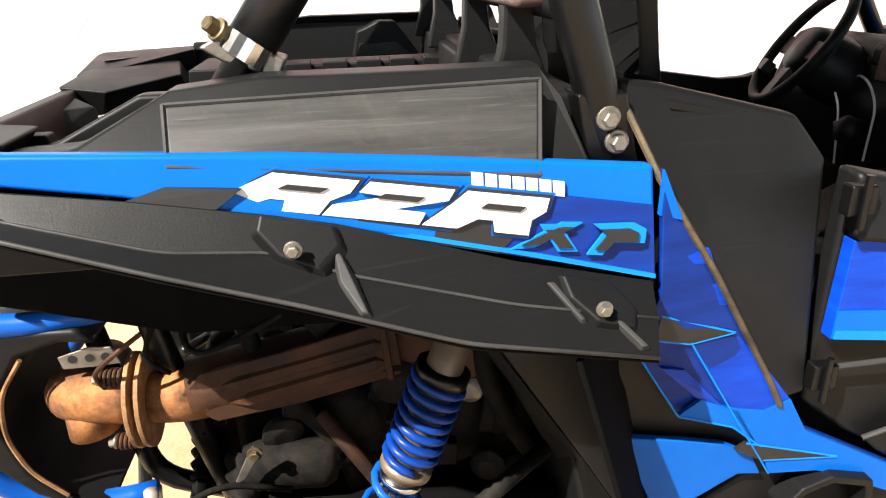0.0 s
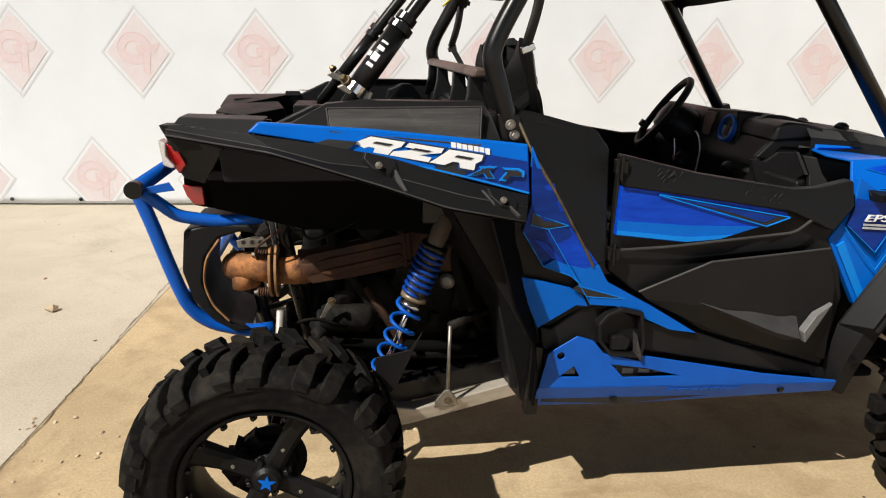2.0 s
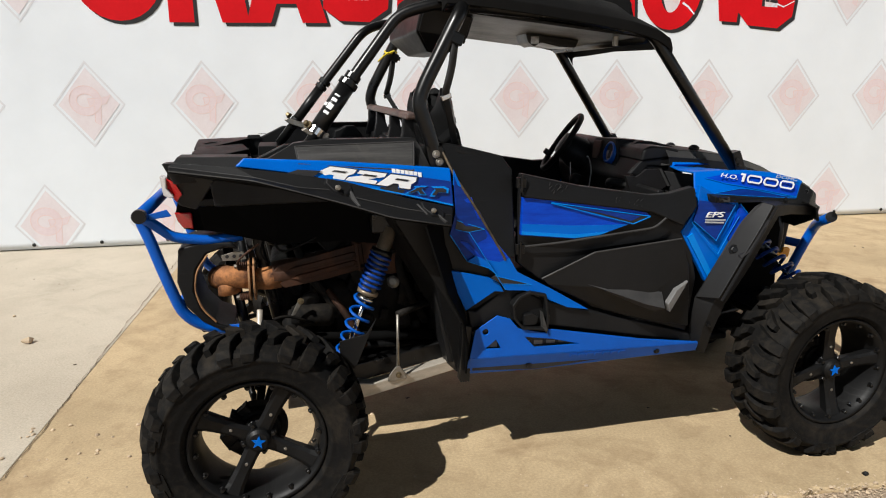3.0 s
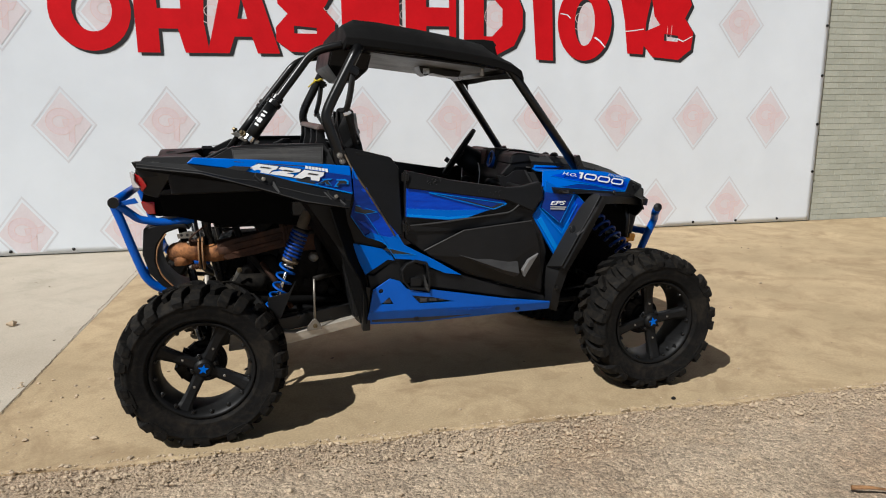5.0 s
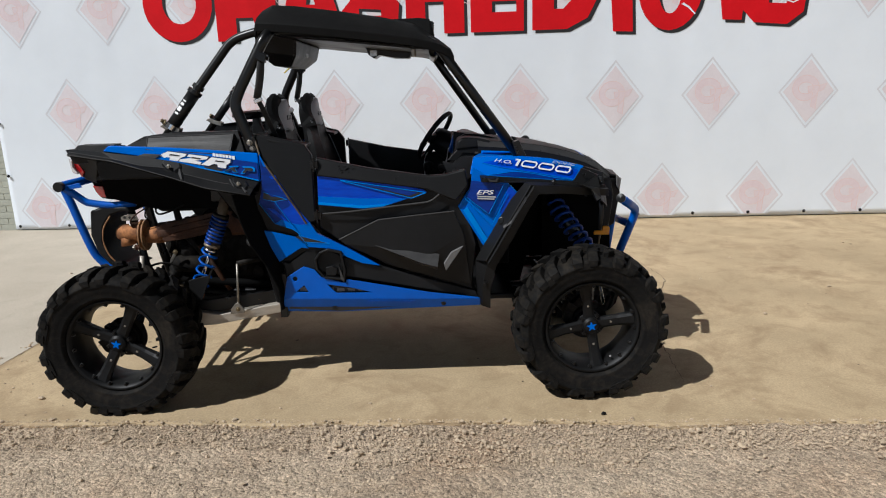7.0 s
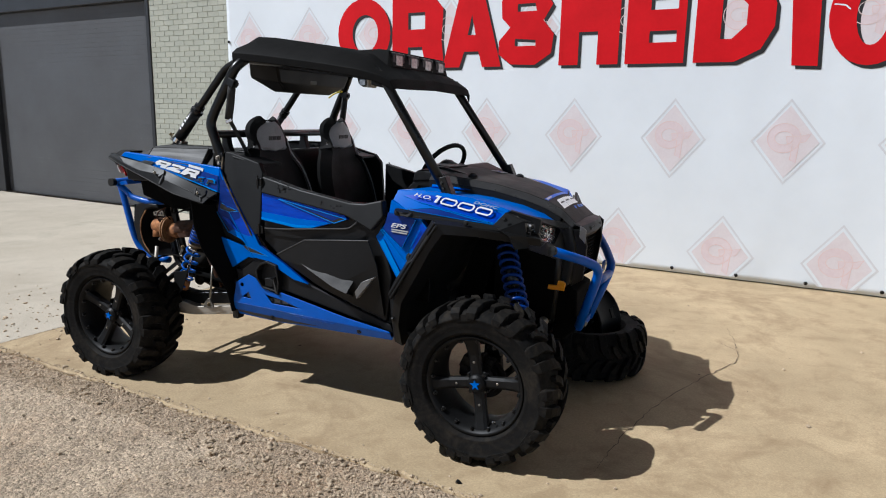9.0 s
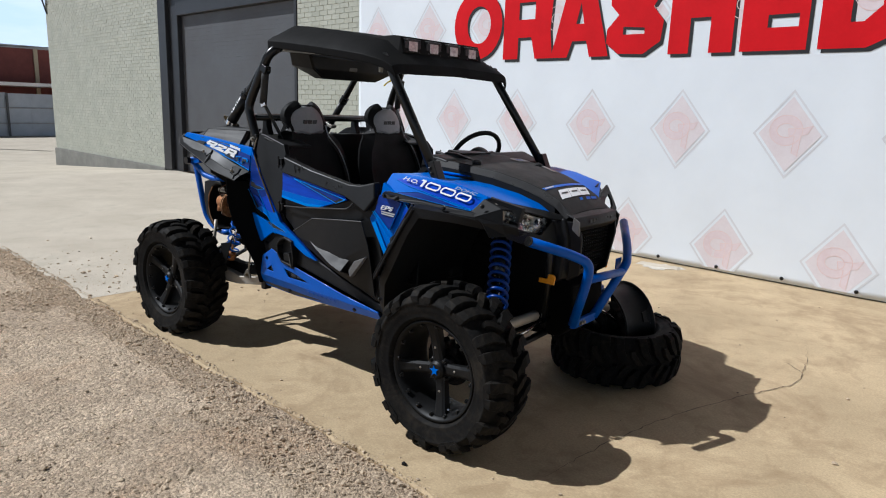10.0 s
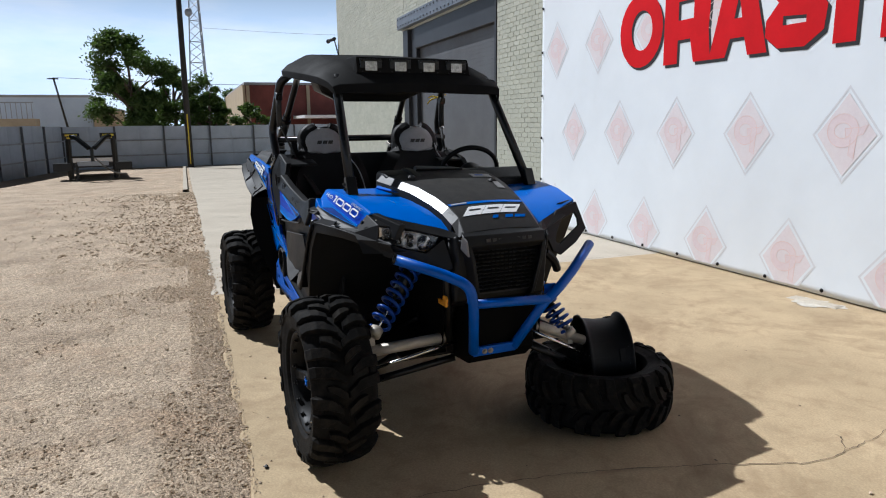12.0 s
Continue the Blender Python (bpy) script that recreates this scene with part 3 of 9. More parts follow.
def stone_mesh(name, rng, small=False):
    """A broken stone: a lump with flat facets, or a plain eight-faced chip where it is tiny."""
    bm = bmesh.new()
    if small:
        vs = [bm.verts.new(v) for v in ((1, 0, 0), (0, 1, 0), (-1, 0, 0), (0, -1, 0), (0, 0, 1), (0, 0, -1))]
        for k in range(4):
            bm.faces.new((vs[k], vs[(k + 1) % 4], vs[4]))
            bm.faces.new((vs[(k + 1) % 4], vs[k], vs[5]))
        bm.verts.index_update()
    else:
        bmesh.ops.create_icosphere(bm, subdivisions=1, radius=1)
    for v in bm.verts:
        v.co = Vector((v.co.x * rng.uniform(0.7, 1.35), v.co.y * rng.uniform(0.6, 1.1), v.co.z * rng.uniform(0.4, 0.8))) + Vector((rng.uniform(-0.25, 0.25), rng.uniform(-0.25, 0.25), 0))
    vs = [v.co.copy() for v in bm.verts]
    fs = [[v.index for v in f.verts] for f in bm.faces]
    bm.free()
    return vs, fs


def build_gravel():
    """The loose stones, thickest along the edge of the concrete."""
    rng = random.Random(3)
    kinds = [stone_mesh("stone", rng) for _ in range(8)]
    chips = [stone_mesh("stone", rng, True) for _ in range(10)]
    verts, faces = [], []

    def add(x, y, s):
        vs, fs = kinds[rng.randrange(8)] if s > 0.0075 else chips[rng.randrange(10)]
        a = rng.uniform(0, 6.28)
        c, d = math.cos(a) * s, math.sin(a) * s
        o = len(verts)
        z = fall(x) + (0.0 if y > EDGE else -0.008) + s * 0.25
        verts.extend((x + v.x * c - v.y * d, y + v.x * d + v.y * c, z + v.z * s) for v in vs)
        faces.extend([i + o for i in f] for f in fs)

    for _ in range(180000):
        x = rng.uniform(-3.5, 6.2)
        band = rng.random()
        if band < 0.36:
            y = EDGE + 0.03 - abs(rng.gauss(0.26, 0.30))
        else:
            y = rng.uniform(-3.4, EDGE)
        patch = noise.noise(Vector((x * 0.8, y * 0.8, 4)))
        if patch < 0.02 and y < EDGE - 0.22 and rng.random() < 0.90:
            continue
        add(x, y, min(0.014, rng.lognormvariate(-5.98, 0.58)))
    for _ in range(4000):
        x = rng.uniform(-16, -3.5)
        add(x, EDGE - abs(rng.gauss(0.3, 1.0)), min(0.035, rng.lognormvariate(-4.5, 0.45)))
    for _ in range(300):
        x = rng.uniform(-4, 6)
        add(x, EDGE + abs(rng.gauss(0, 0.20)), min(0.011, rng.lognormvariate(-5.7, 0.4)))
    for _ in range(260):
        x, y = rng.gauss(-1.6, 0.7), rng.uniform(0.1, 1.2)
        add(x, y, min(0.02, rng.lognormvariate(-5.0, 0.4)))
    me = bpy.data.meshes.new("gravel")
    me.from_pydata(verts, [], faces)
    me.materials.append(STONE)
    tagged(new("gravel", me), "loose tan and grey crushed stone beside the concrete", "gravel", kind="stuff")


build_gravel()


def pebble(x, y, s, material, label):
    rng = random.Random(int(x * 100) + 7)
    vs, fs = stone_mesh("pebble", rng)
    me = bpy.data.meshes.new("pebble")
    me.from_pydata([v * s for v in vs], [], fs)
    me.materials.append(material)
    ob = new("pebble", me)
    ob.matrix_basis = pose(x, y, s * 0.45, 0, 0, rng.uniform(0, 90))
    tagged(ob, label, "stone", "loose stones on the concrete")


pebble(-1.595, 2.348, 0.035, STONE, "small grey stone lying on the pale concrete")
pebble(2.314, 0.204, 0.014, PLASTIC, "small dark stone at the edge of the concrete")
for px, py, ps in ((-1.9, 2.9, 0.012), (3.6, 1.6, 0.012), (4.3, 2.2, 0.014), (3.9, 3.1, 0.010), (-2.6, 0.9, 0.012), (1.2, 0.32, 0.009), (2.9, 0.5, 0.009), (5.1, 3.6, 0.012), (3.45, 2.45, 0.010)):
    pebble(px, py, ps, STONE, "small stone lying on the concrete")


def litter():
    """Dark specks of bark and dirt scattered over the concrete."""
    rng = random.Random(31)
    vs, fs = stone_mesh("speck", rng, True)
    verts, faces = [], []
    for _ in range(90):
        x, y, k, a = rng.uniform(-3.2, 7.5), rng.uniform(0.3, 4.7), min(0.014, rng.lognormvariate(-5.2, 0.45)), rng.uniform(0, 6.28)
        o = len(verts)
        verts.extend((x + (v.x * math.cos(a) - v.y * math.sin(a)) * k * 1.3, y + (v.x * math.sin(a) + v.y * math.cos(a)) * k, fall(x) + 0.003 + v.z * k * 0.5) for v in vs)
        faces.extend([i + o for i in f] for f in fs)
    me = bpy.data.meshes.new("litter")
    me.from_pydata(verts, [], faces)
    me.materials.append(BARK)
    tagged(new("litter", me), "dark specks of dirt scattered on the concrete", "litter", kind="stuff")


litter()
stick = tube([(2.55, -0.72, 0.008), (2.62, -0.745, 0.014), (2.70, -0.78, 0.008)], 0.009, 0.03, 8, r_end=0.005)
tagged(link("wood_chip", stick, RUST_TAN), "short piece of weathered wood on the gravel", "wood")

# ---- building ----
WALL = 5.0
DOOR_X0, DOOR_X1, DOOR_TOP = -10.56, -5.51, 3.64
DOOR_IN, DOOR_HEAD = DOOR_X0 + 0.72, 3.18
END_X, FAR_X, TOP_Z = -17.85, 16.0, 6.2


def wall_block(name, x0, x1, z0, z1, label):
    bm = box(x0, x1, WALL + 0.012, WALL + 0.30, z0, z1)
    return tagged(link(name, bm, MORTAR), label, "wall", kind="structure")


wall_1 = wall_block("wall_1", END_X + 0.01, DOOR_X0, -0.8, TOP_Z, "pale green painted brick wall of the building")
wall_2 = wall_block("wall_2", DOOR_X1, FAR_X, -0.2, TOP_Z, "pale green painted brick wall of the building")
wall_3 = wall_block("wall_3", DOOR_X0, DOOR_X1, DOOR_TOP, TOP_Z, "painted brick wall over the door")
tagged(link("wall_4", box(END_X + 0.01, END_X + 0.3, WALL + 0.30, 16, -0.8, TOP_Z), MORTAR), "end wall of the painted brick building", "wall", kind="structure")
tagged(link("roof", box(END_X, FAR_X, WALL, 16, TOP_Z, TOP_Z + 0.15), ROOFGREY), "flat grey roof of the building", "roof", kind="structure")
tagged(link("plinth", box(END_X - 0.03, DOOR_X0 - 0.02, WALL - 0.03, WALL + 0.012, -0.8, 0.02), PLINTH, bevel=0.01), "dark grey concrete base of the wall", "plinth", kind="structure")

# overhead door, set back in its opening, with a dark frame and a beam over it
door_1 = empty("door_1", Matrix.Identity(4), "closed charcoal overhead steel door with ribbed panels", "door", kind="structure")
part("frame", box(DOOR_X0 - 0.02, DOOR_X0 + 0.34, WALL - 0.03, WALL + 0.28, 0, DOOR_TOP), DARKSTEEL, door_1, "black steel jamb", bevel=0.01)
part("frame", box(DOOR_X0 + 0.34, DOOR_IN, WALL + 0.05, WALL + 0.28, 0, DOOR_TOP), DARKSTEEL, door_1, "black steel jamb", bevel=0.01)
part("frame", box(DOOR_X1 - 0.06, DOOR_X1 + 0.015, WALL - 0.01, WALL + 0.28, 0, DOOR_TOP), DARKSTEEL, door_1, "black steel jamb", bevel=0.01)
part("frame", box(DOOR_IN, DOOR_X1 - 0.06, WALL + 0.02, WALL + 0.28, DOOR_HEAD, DOOR_TOP), DARKSTEEL, door_1, "black steel head", bevel=0.01)
z = 0.02
while z < DOOR_HEAD - 0.01:
    h = min(0.072, DOOR_HEAD - z)
    part("slat", prism([(DOOR_IN, z), (DOOR_X1 - 0.06, z), (DOOR_X1 - 0.06, z + h - 0.002), (DOOR_IN, z + h - 0.002)], WALL + 0.146, WALL + 0.16), DOORGREY, door_1)
    z += 0.072
part("backing", box(DOOR_IN, DOOR_X1 - 0.06, WALL + 0.150, WALL + 0.20, 0, DOOR_HEAD), DOORGREY, door_1)
lintel = empty("steel_beam", pose(0, 0, 0), "grey-blue steel beam with a row of bolt heads over the door", "beam", kind="structure")
part("beam", prism([(DOOR_X0 - 0.2, 3.68), (DOOR_X1 + 0.3, 3.68), (DOOR_X1 + 0.3, 3.96), (DOOR_X0 - 0.2, 3.96)], WALL - 0.12, WALL + 0.011), BEAMBLUE, lintel, bevel=0.012)
bm = bmesh.new()
for i in range(26):
    for zz in (3.74, 3.90):
        bolt((DOOR_X0 - 0.1 + i * 0.205, WALL - 0.12, zz), (0, -1, 0), 0.016, 0.022, bm)
part("bolt_heads", bm, BEAMBLUE, lintel)
eye = empty("wall_camera", pose(END_X, WALL, 4.30), "small dark security camera on a bracket at the building's corner", "camera")
part("bracket", rod((0.15, -0.005, -0.55), (-0.02, -0.10, 0.0), 0.022, 8), DARKSTEEL, eye, smooth=True)
part("housing", rod((0.05, -0.10, 0.02), (-0.34, -0.22, -0.02), 0.055, 12), DARKSTEEL, eye, smooth=True)
part("hood", rod((-0.34, -0.22, -0.02), (-0.40, -0.24, -0.03), 0.068, 12), DARKSTEEL, eye, smooth=True)

# ---- banner ----
BAN0, BAN1, BANTOP, BANY = -3.85, 7.06, 5.6, WALL - 0.035
banner = empty("banner", Matrix.Identity(4), "large white vinyl banner with faded diamonds and red shapes", "banner")


def sag(x, z):
    """How far the vinyl lies off its plane: shallow folds, and creases where it has come loose."""
    f = 0.008 * noise.noise(Vector((x * 0.9, 0, z * 0.5))) + 0.003 * noise.noise(Vector((x * 4.5, 2, z * 0.7)))
    loose = math.exp(-((x - 4.6) / 0.9) ** 2 - ((z - 2.5) / 0.5) ** 2)
    f += 0.003 * loose * noise.noise(Vector((x * 5, 7, z * 6)))
    if z < 0.5:
        f += 0.012 * (0.5 - z) * noise.noise(Vector((x * 3.3, 9, 0))) * 2
    return f


bm = bmesh.new()
xs = [BAN0 + (BAN1 - BAN0) * i / 180 for i in range(181)]
zs = [0.014 + (BANTOP - 0.014) * i / 90 for i in range(91)]
sheet([[(x, BANY + sag(x, z), z) for z in zs] for x in xs], bm)
part("cloth", bm, BANNER, banner, "white vinyl sheet with shallow folds", smooth=True, solid=0.002)


def printed(name, outline, holes, material, proud, label="", cell=0.08):
    """A flat print that follows the folds of the vinyl."""
    bm = prism(outline, 0, 0.001, holes)
    doomed = [f for f in bm.faces if abs(f.normal.y) < 0.5 or sum(v.co.y for v in f.verts) > 0.0005 * len(f.verts)]
    bmesh.ops.delete(bm, geom=doomed, context='FACES')
    x0, x1 = min(p[0] for p in outline), max(p[0] for p in outline)
    z0, z1 = min(p[1] for p in outline), max(p[1] for p in outline)
    for k in range(1, int((x1 - x0) / cell) + 1):
        bmesh.ops.bisect_plane(bm, geom=bm.verts[:] + bm.edges[:] + bm.faces[:], plane_co=(x0 + k * cell, 0, 0), plane_no=(1, 0, 0))
    for k in range(1, int((z1 - z0) / cell) + 1):
        bmesh.ops.bisect_plane(bm, geom=bm.verts[:] + bm.edges[:] + bm.faces[:], plane_co=(0, 0, z0 + k * cell), plane_no=(0, 0, 1))
    for v in bm.verts:
        v.co.y = BANY - proud + sag(v.co.x, v.co.z)
    return part(name, bm, material, banner, label)


def clip_low(pts, z=0.035):
    """Cuts an outline off below z."""
    out = []
    for (a, b), (c, d) in zip(pts, pts[1:] + pts[:1]):
        if b >= z:
            out.append((a, b))
        if (b >= z) != (d >= z):
            t = (z - b) / (d - b)
            out.append((a + (c - a) * t, z))
    return out


def diamond(cx, top):
    h, w = 0.79, 0.315
    cz = top - h / 2

    def rhomb(k):
        return clip_low([(cx, cz + h / 2 * k), (cx + w * k, cz), (cx, cz - h / 2 * k), (cx - w * k, cz)])

    if top < 1:
        printed("diamond_border", rhomb(1.0), [], PALEGREY, 0.0026)
        printed("diamond_gap", rhomb(0.93), [], BANNER, 0.0032)
    else:
        printed("diamond_border", rhomb(1.0), [rhomb(0.93)], PALEGREY, 0.0026)
    printed("diamond_field", rhomb(0.84), [], PINK, 0.0038)
    # the faded emblem: plain bars bent round one another, drawn as thin lines
    def bent(pts, w):
        a = [Vector((p[0], 0, p[1])) for p in pts]
        left, right = [], []
        for k in range(len(a)):
            d = (a[min(k + 1, len(a) - 1)] - a[max(k - 1, 0)]).normalized()
            n = Vector((-d.z, 0, d.x)) * w
            left.append((a[k].x + n.x, a[k].z + n.z))
            right.append((a[k].x - n.x, a[k].z - n.z))
        return left + right[::-1]

    if cz < 0.20:
        return
    ovals = [[(cx - 0.030 + a * math.cos(t), cz + 0.035 + b * math.sin(t)) for t in [math.radians(18 * k) for k in range(20)]] for a, b in ((0.140, 0.135), (0.078, 0.062))]
    printed("emblem_ring", ovals[0], [ovals[1]], ROSEFILL, 0.0042)
    hook = [(cx - 0.01, cz + 0.052), (cx + 0.12, cz + 0.060), (cx + 0.19, cz + 0.082), (cx + 0.15, cz + 0.008), (cx + 0.10, cz - 0.005), (cx + 0.085, cz - 0.19), (cx + 0.035, cz - 0.16), (cx + 0.045, cz - 0.015), (cx + 0.0, cz - 0.010)]
    printed("emblem_hook", clip_low(hook), [], ROSEFILL, 0.0046)
    bm = bmesh.new()
    for line in (ovals[0] + ovals[0][:1], ovals[1] + ovals[1][:1], hook + hook[:1]):
        pts = bent(line, 0.0032)
        for k in range(len(line) - 1):
            quad = [pts[k], pts[k + 1], pts[-2 - k], pts[-1 - k]]
            if min(p[1] for p in quad) > 0.04:
                bm.faces.new([bm.verts.new((x, BANY - 0.0052 + sag(x, z), z)) for x, z in quad])
    part("emblem_outline", bm, MIDPINK, banner)


for row, top in enumerate((0.635, 1.755, 2.875, 3.995, 5.115)):
    for k in range(-6, 6):
        cx = 2.2 + 1.028 * k - (0.486 if row % 2 == 0 else 0)
        if BAN0 + 0.33 < cx < BAN1 - 0.33:
            diamond(cx, top)


def ring(cx, cz, a, b, n=28, start=0.0):
    return [(cx + a * math.cos(2 * math.pi * i / n + start), cz + b * math.sin(2 * math.pi * i / n + start)) for i in range(n)]


def red_shape(outline, holes=()):
    printed("shadow_print", [(x + 0.034, z - 0.032) for x, z in outline], [[(x + 0.034, z - 0.032) for x, z in h] for h in holes], BLACKPRINT, 0.0048)
    printed("red_print", outline, holes, REDPRINT, 0.0056)


Z0, Z1 = 2.09, 2.92
# plain red shapes that stand for the sign's wide lettering
red_shape(ring(-1.55, 2.51, 0.39, 0.41), [ring(-1.53, 2.51, 0.19, 0.22)])
red_shape([(-1.13, Z0), (-0.91, Z0), (-0.91, 2.33), (-0.72, 2.33), (-0.66, Z0), (-0.42, Z0), (-0.46, 2.40), (-0.44, 2.75), (-0.60, Z1), (-1.13, Z1)], [[(-0.91, 2.53), (-0.68, 2.53), (-0.68, 2.72), (-0.91, 2.72)]])
red_shape([(-0.44, Z0), (-0.22, Z0), (-0.16, 2.26), (0.02, 2.26), (0.07, Z0), (0.30, Z0), (0.06, Z1), (-0.22, Z1)], [[(-0.12, 2.44), (-0.02, 2.44), (-0.07, 2.66)]])
red_shape([(0.27, 2.22), (0.42, 2.11), (0.70, 2.10), (0.88, 2.22), (0.90, 2.42), (0.78, 2.56), (0.88, 2.72), (0.76, 2.90), (0.42, 2.92), (0.29, 2.78), (0.30, 2.60), (0.40, 2.50), (0.27, 2.36)],
          [[(0.46, 2.30), (0.70, 2.30), (0.70, 2.36), (0.46, 2.38)], [(0.48, 2.66), (0.70, 2.66), (0.68, 2.74), (0.48, 2.74)]])
red_shape([(0.97, Z0), (1.18, Z0), (1.18, 2.42), (1.38, 2.42), (1.38, Z0), (1.60, Z0), (1.60, Z1), (0.97, Z1)])
red_shape([(1.67, Z0), (2.24, Z0), (2.24, Z1), (1.67, Z1)], [[(1.90, 2.29), (2.16, 2.29), (2.16, 2.40), (1.90, 2.40)], [(1.90, 2.60), (2.16, 2.60), (2.16, 2.72), (1.90, 2.72)]])
red_shape([(2.33, Z0), (2.70, Z0), (2.92, 2.20), (3.02, 2.40), (3.02, 2.60), (2.92, 2.82), (2.70, Z1), (2.33, Z1)], [[(2.56, 2.30), (2.66, 2.30), (2.78, 2.42), (2.78, 2.60), (2.66, 2.72), (2.56, 2.72)]])
red_shape([(3.19, 2.05), (3.40, 2.04), (3.36, Z1), (3.12, Z1)])
red_shape(ring(3.78, 2.47, 0.335, 0.43), [ring(3.78, 2.47, 0.125, 0.26)])
red_shape([(4.33, 2.13), (4.53, 2.12), (4.56, 2.50), (4.64, 2.92), (4.18, 2.92), (4.28, 2.50)])
red_shape([(4.50, 2.26), (4.66, 2.09), (5.00, 2.06), (5.16, 2.18), (5.18, 2.38), (5.06, 2.54), (5.14, 2.70), (5.04, 2.90), (4.74, 2.92), (4.62, 2.76), (4.66, 2.56), (4.74, 2.46), (4.54, 2.38)],
          [[(4.80, 2.28), (4.98, 2.27), (4.98, 2.34), (4.80, 2.36)]])
# torn white patches in the loose part of the sign
for outline in ([(3.90, 2.30), (3.97, 2.26), (4.04, 2.19), (4.05, 2.20), (3.98, 2.275), (3.92, 2.315)], [(4.28, 2.375), (4.40, 2.385), (4.53, 2.405), (4.53, 2.415), (4.40, 2.395), (4.28, 2.385)],
                [(4.96, 2.30), (5.05, 2.27), (5.17, 2.33), (5.17, 2.34), (5.05, 2.282), (4.97, 2.315)], [(3.47, 2.56), (3.56, 2.545), (3.60, 2.51), (3.605, 2.52), (3.565, 2.556), (3.48, 2.57)]):
    printed("torn_patch", outline, [], BANNER, 0.0066)
# fixings along the lower hem and the ends
for i in range(18):
    x = 2.304 - 0.6085 * 10 + 0.6085 * i
    if BAN0 < x < BAN1:
        part("hem_bolt", bolt((x, BANY - 0.012, 0.055), (0, -1, 0), 0.012, 0.014), SATIN, banner)
for i in range(9):
    part("hem_bolt", bolt((BAN1 - 0.03, BANY - 0.012, 0.66 + 0.61 * i), (0, -1, 0), 0.013, 0.016), SATIN, banner)
    part("hem_bolt", bolt((BAN0 + 0.03, BANY - 0.012, 0.66 + 0.61 * i), (0, -1, 0), 0.013, 0.016), SATIN, banner)
# thin slab added to stand for a flat pale patch of the concrete
tagged(link("broken_concrete", box(-0.22, 0.22, -0.07, 0.07, 0, 0.014, taper=0.03, m=pose(1.20, 4.75, 0.0, 0, 0, 8)), PALECON, bevel=0.006), "thin pale slab standing for a flat patch by the wall", "rubble")

# ---- vehicle ----
# vehicle axes: x forward from the rear axle, y to the driver's side from the middle, z up from the ground
CAR = pose(-0.0586, 1.103, 0, 0, 0, 4)
car = empty("utility_vehicle", CAR, "blue and black two-seat side-by-side off-road vehicle missing one front tyre", "vehicle")
NEAR, FAR = -1, 1


SWELL = Matrix.Diagonal((1.045, 1.02, 1.045, 1))


def tyre_carcass():
    """The smooth carcass of an off-road tyre, turned round y."""
    half = [(0.214, 0.094), (0.226, 0.112), (0.232, 0.121), (0.236, 0.1235), (0.240, 0.1225), (0.256, 0.1285), (0.275, 0.1325), (0.292, 0.1335), (0.296, 0.1365), (0.302, 0.1365), (0.306, 0.1320), (0.314, 0.126), (0.324, 0.110), (0.331, 0.07), (0.334, 0.0)]
    prof = [(r, -a) for r, a in half] + [(r, a) for r, a in half[-2::-1]]
    bm = lathe(prof + [(0.212, 0.085), (0.212, -0.085)], 72, closed=True)
    bmesh.ops.recalc_face_normals(bm, faces=bm.faces)
    for f in bm.faces:
        f.smooth = True
    me = bpy.data.meshes.new("tyre")
    bm.to_mesh(me)
    me.transform(SWELL)
    bm.free()
    me.materials.append(RUBBER)
    return me


def lug_rings(bm, s, stations):
    """One moulded bar of tread through stations: distance from the middle, place along the tread, radius, height, half width."""
    rings = []
    for a, u, r, h, w in stations:
        nrm = Vector((1, 0)) if a < 0.09 else (Vector((0.8, 0.6)) if a < 0.118 else (Vector((0.45, 0.9)) if a < 0.13 else Vector((0.1, 1))))
        rings.append([])
        for dw, lift in ((-1.14, -0.005), (-1.0, h * 0.90), (-0.90, h), (0.90, h), (1.0, h * 0.90), (1.14, -0.005)):
            t = (u + dw * w) / 0.36
            rr, aa = r + nrm.x * lift, a + nrm.y * lift
            rings[-1].append(bm.verts.new((rr * math.cos(t), s * aa, rr * math.sin(t))))
    for p, q in zip(rings, rings[1:]):
        for j in range(5):
            bm.faces.new((p[j], p[j + 1], q[j + 1], q[j]))
    bm.faces.new(rings[0])
    bm.faces.new(rings[-1][::-1])


def tread_mesh(name, bm):
    bmesh.ops.recalc_face_normals(bm, faces=bm.faces)
    me = bpy.data.meshes.new(name)
    bm.to_mesh(me)
    me.transform(SWELL)
    bm.free()
    me.materials.append(RUBBER)
    return me


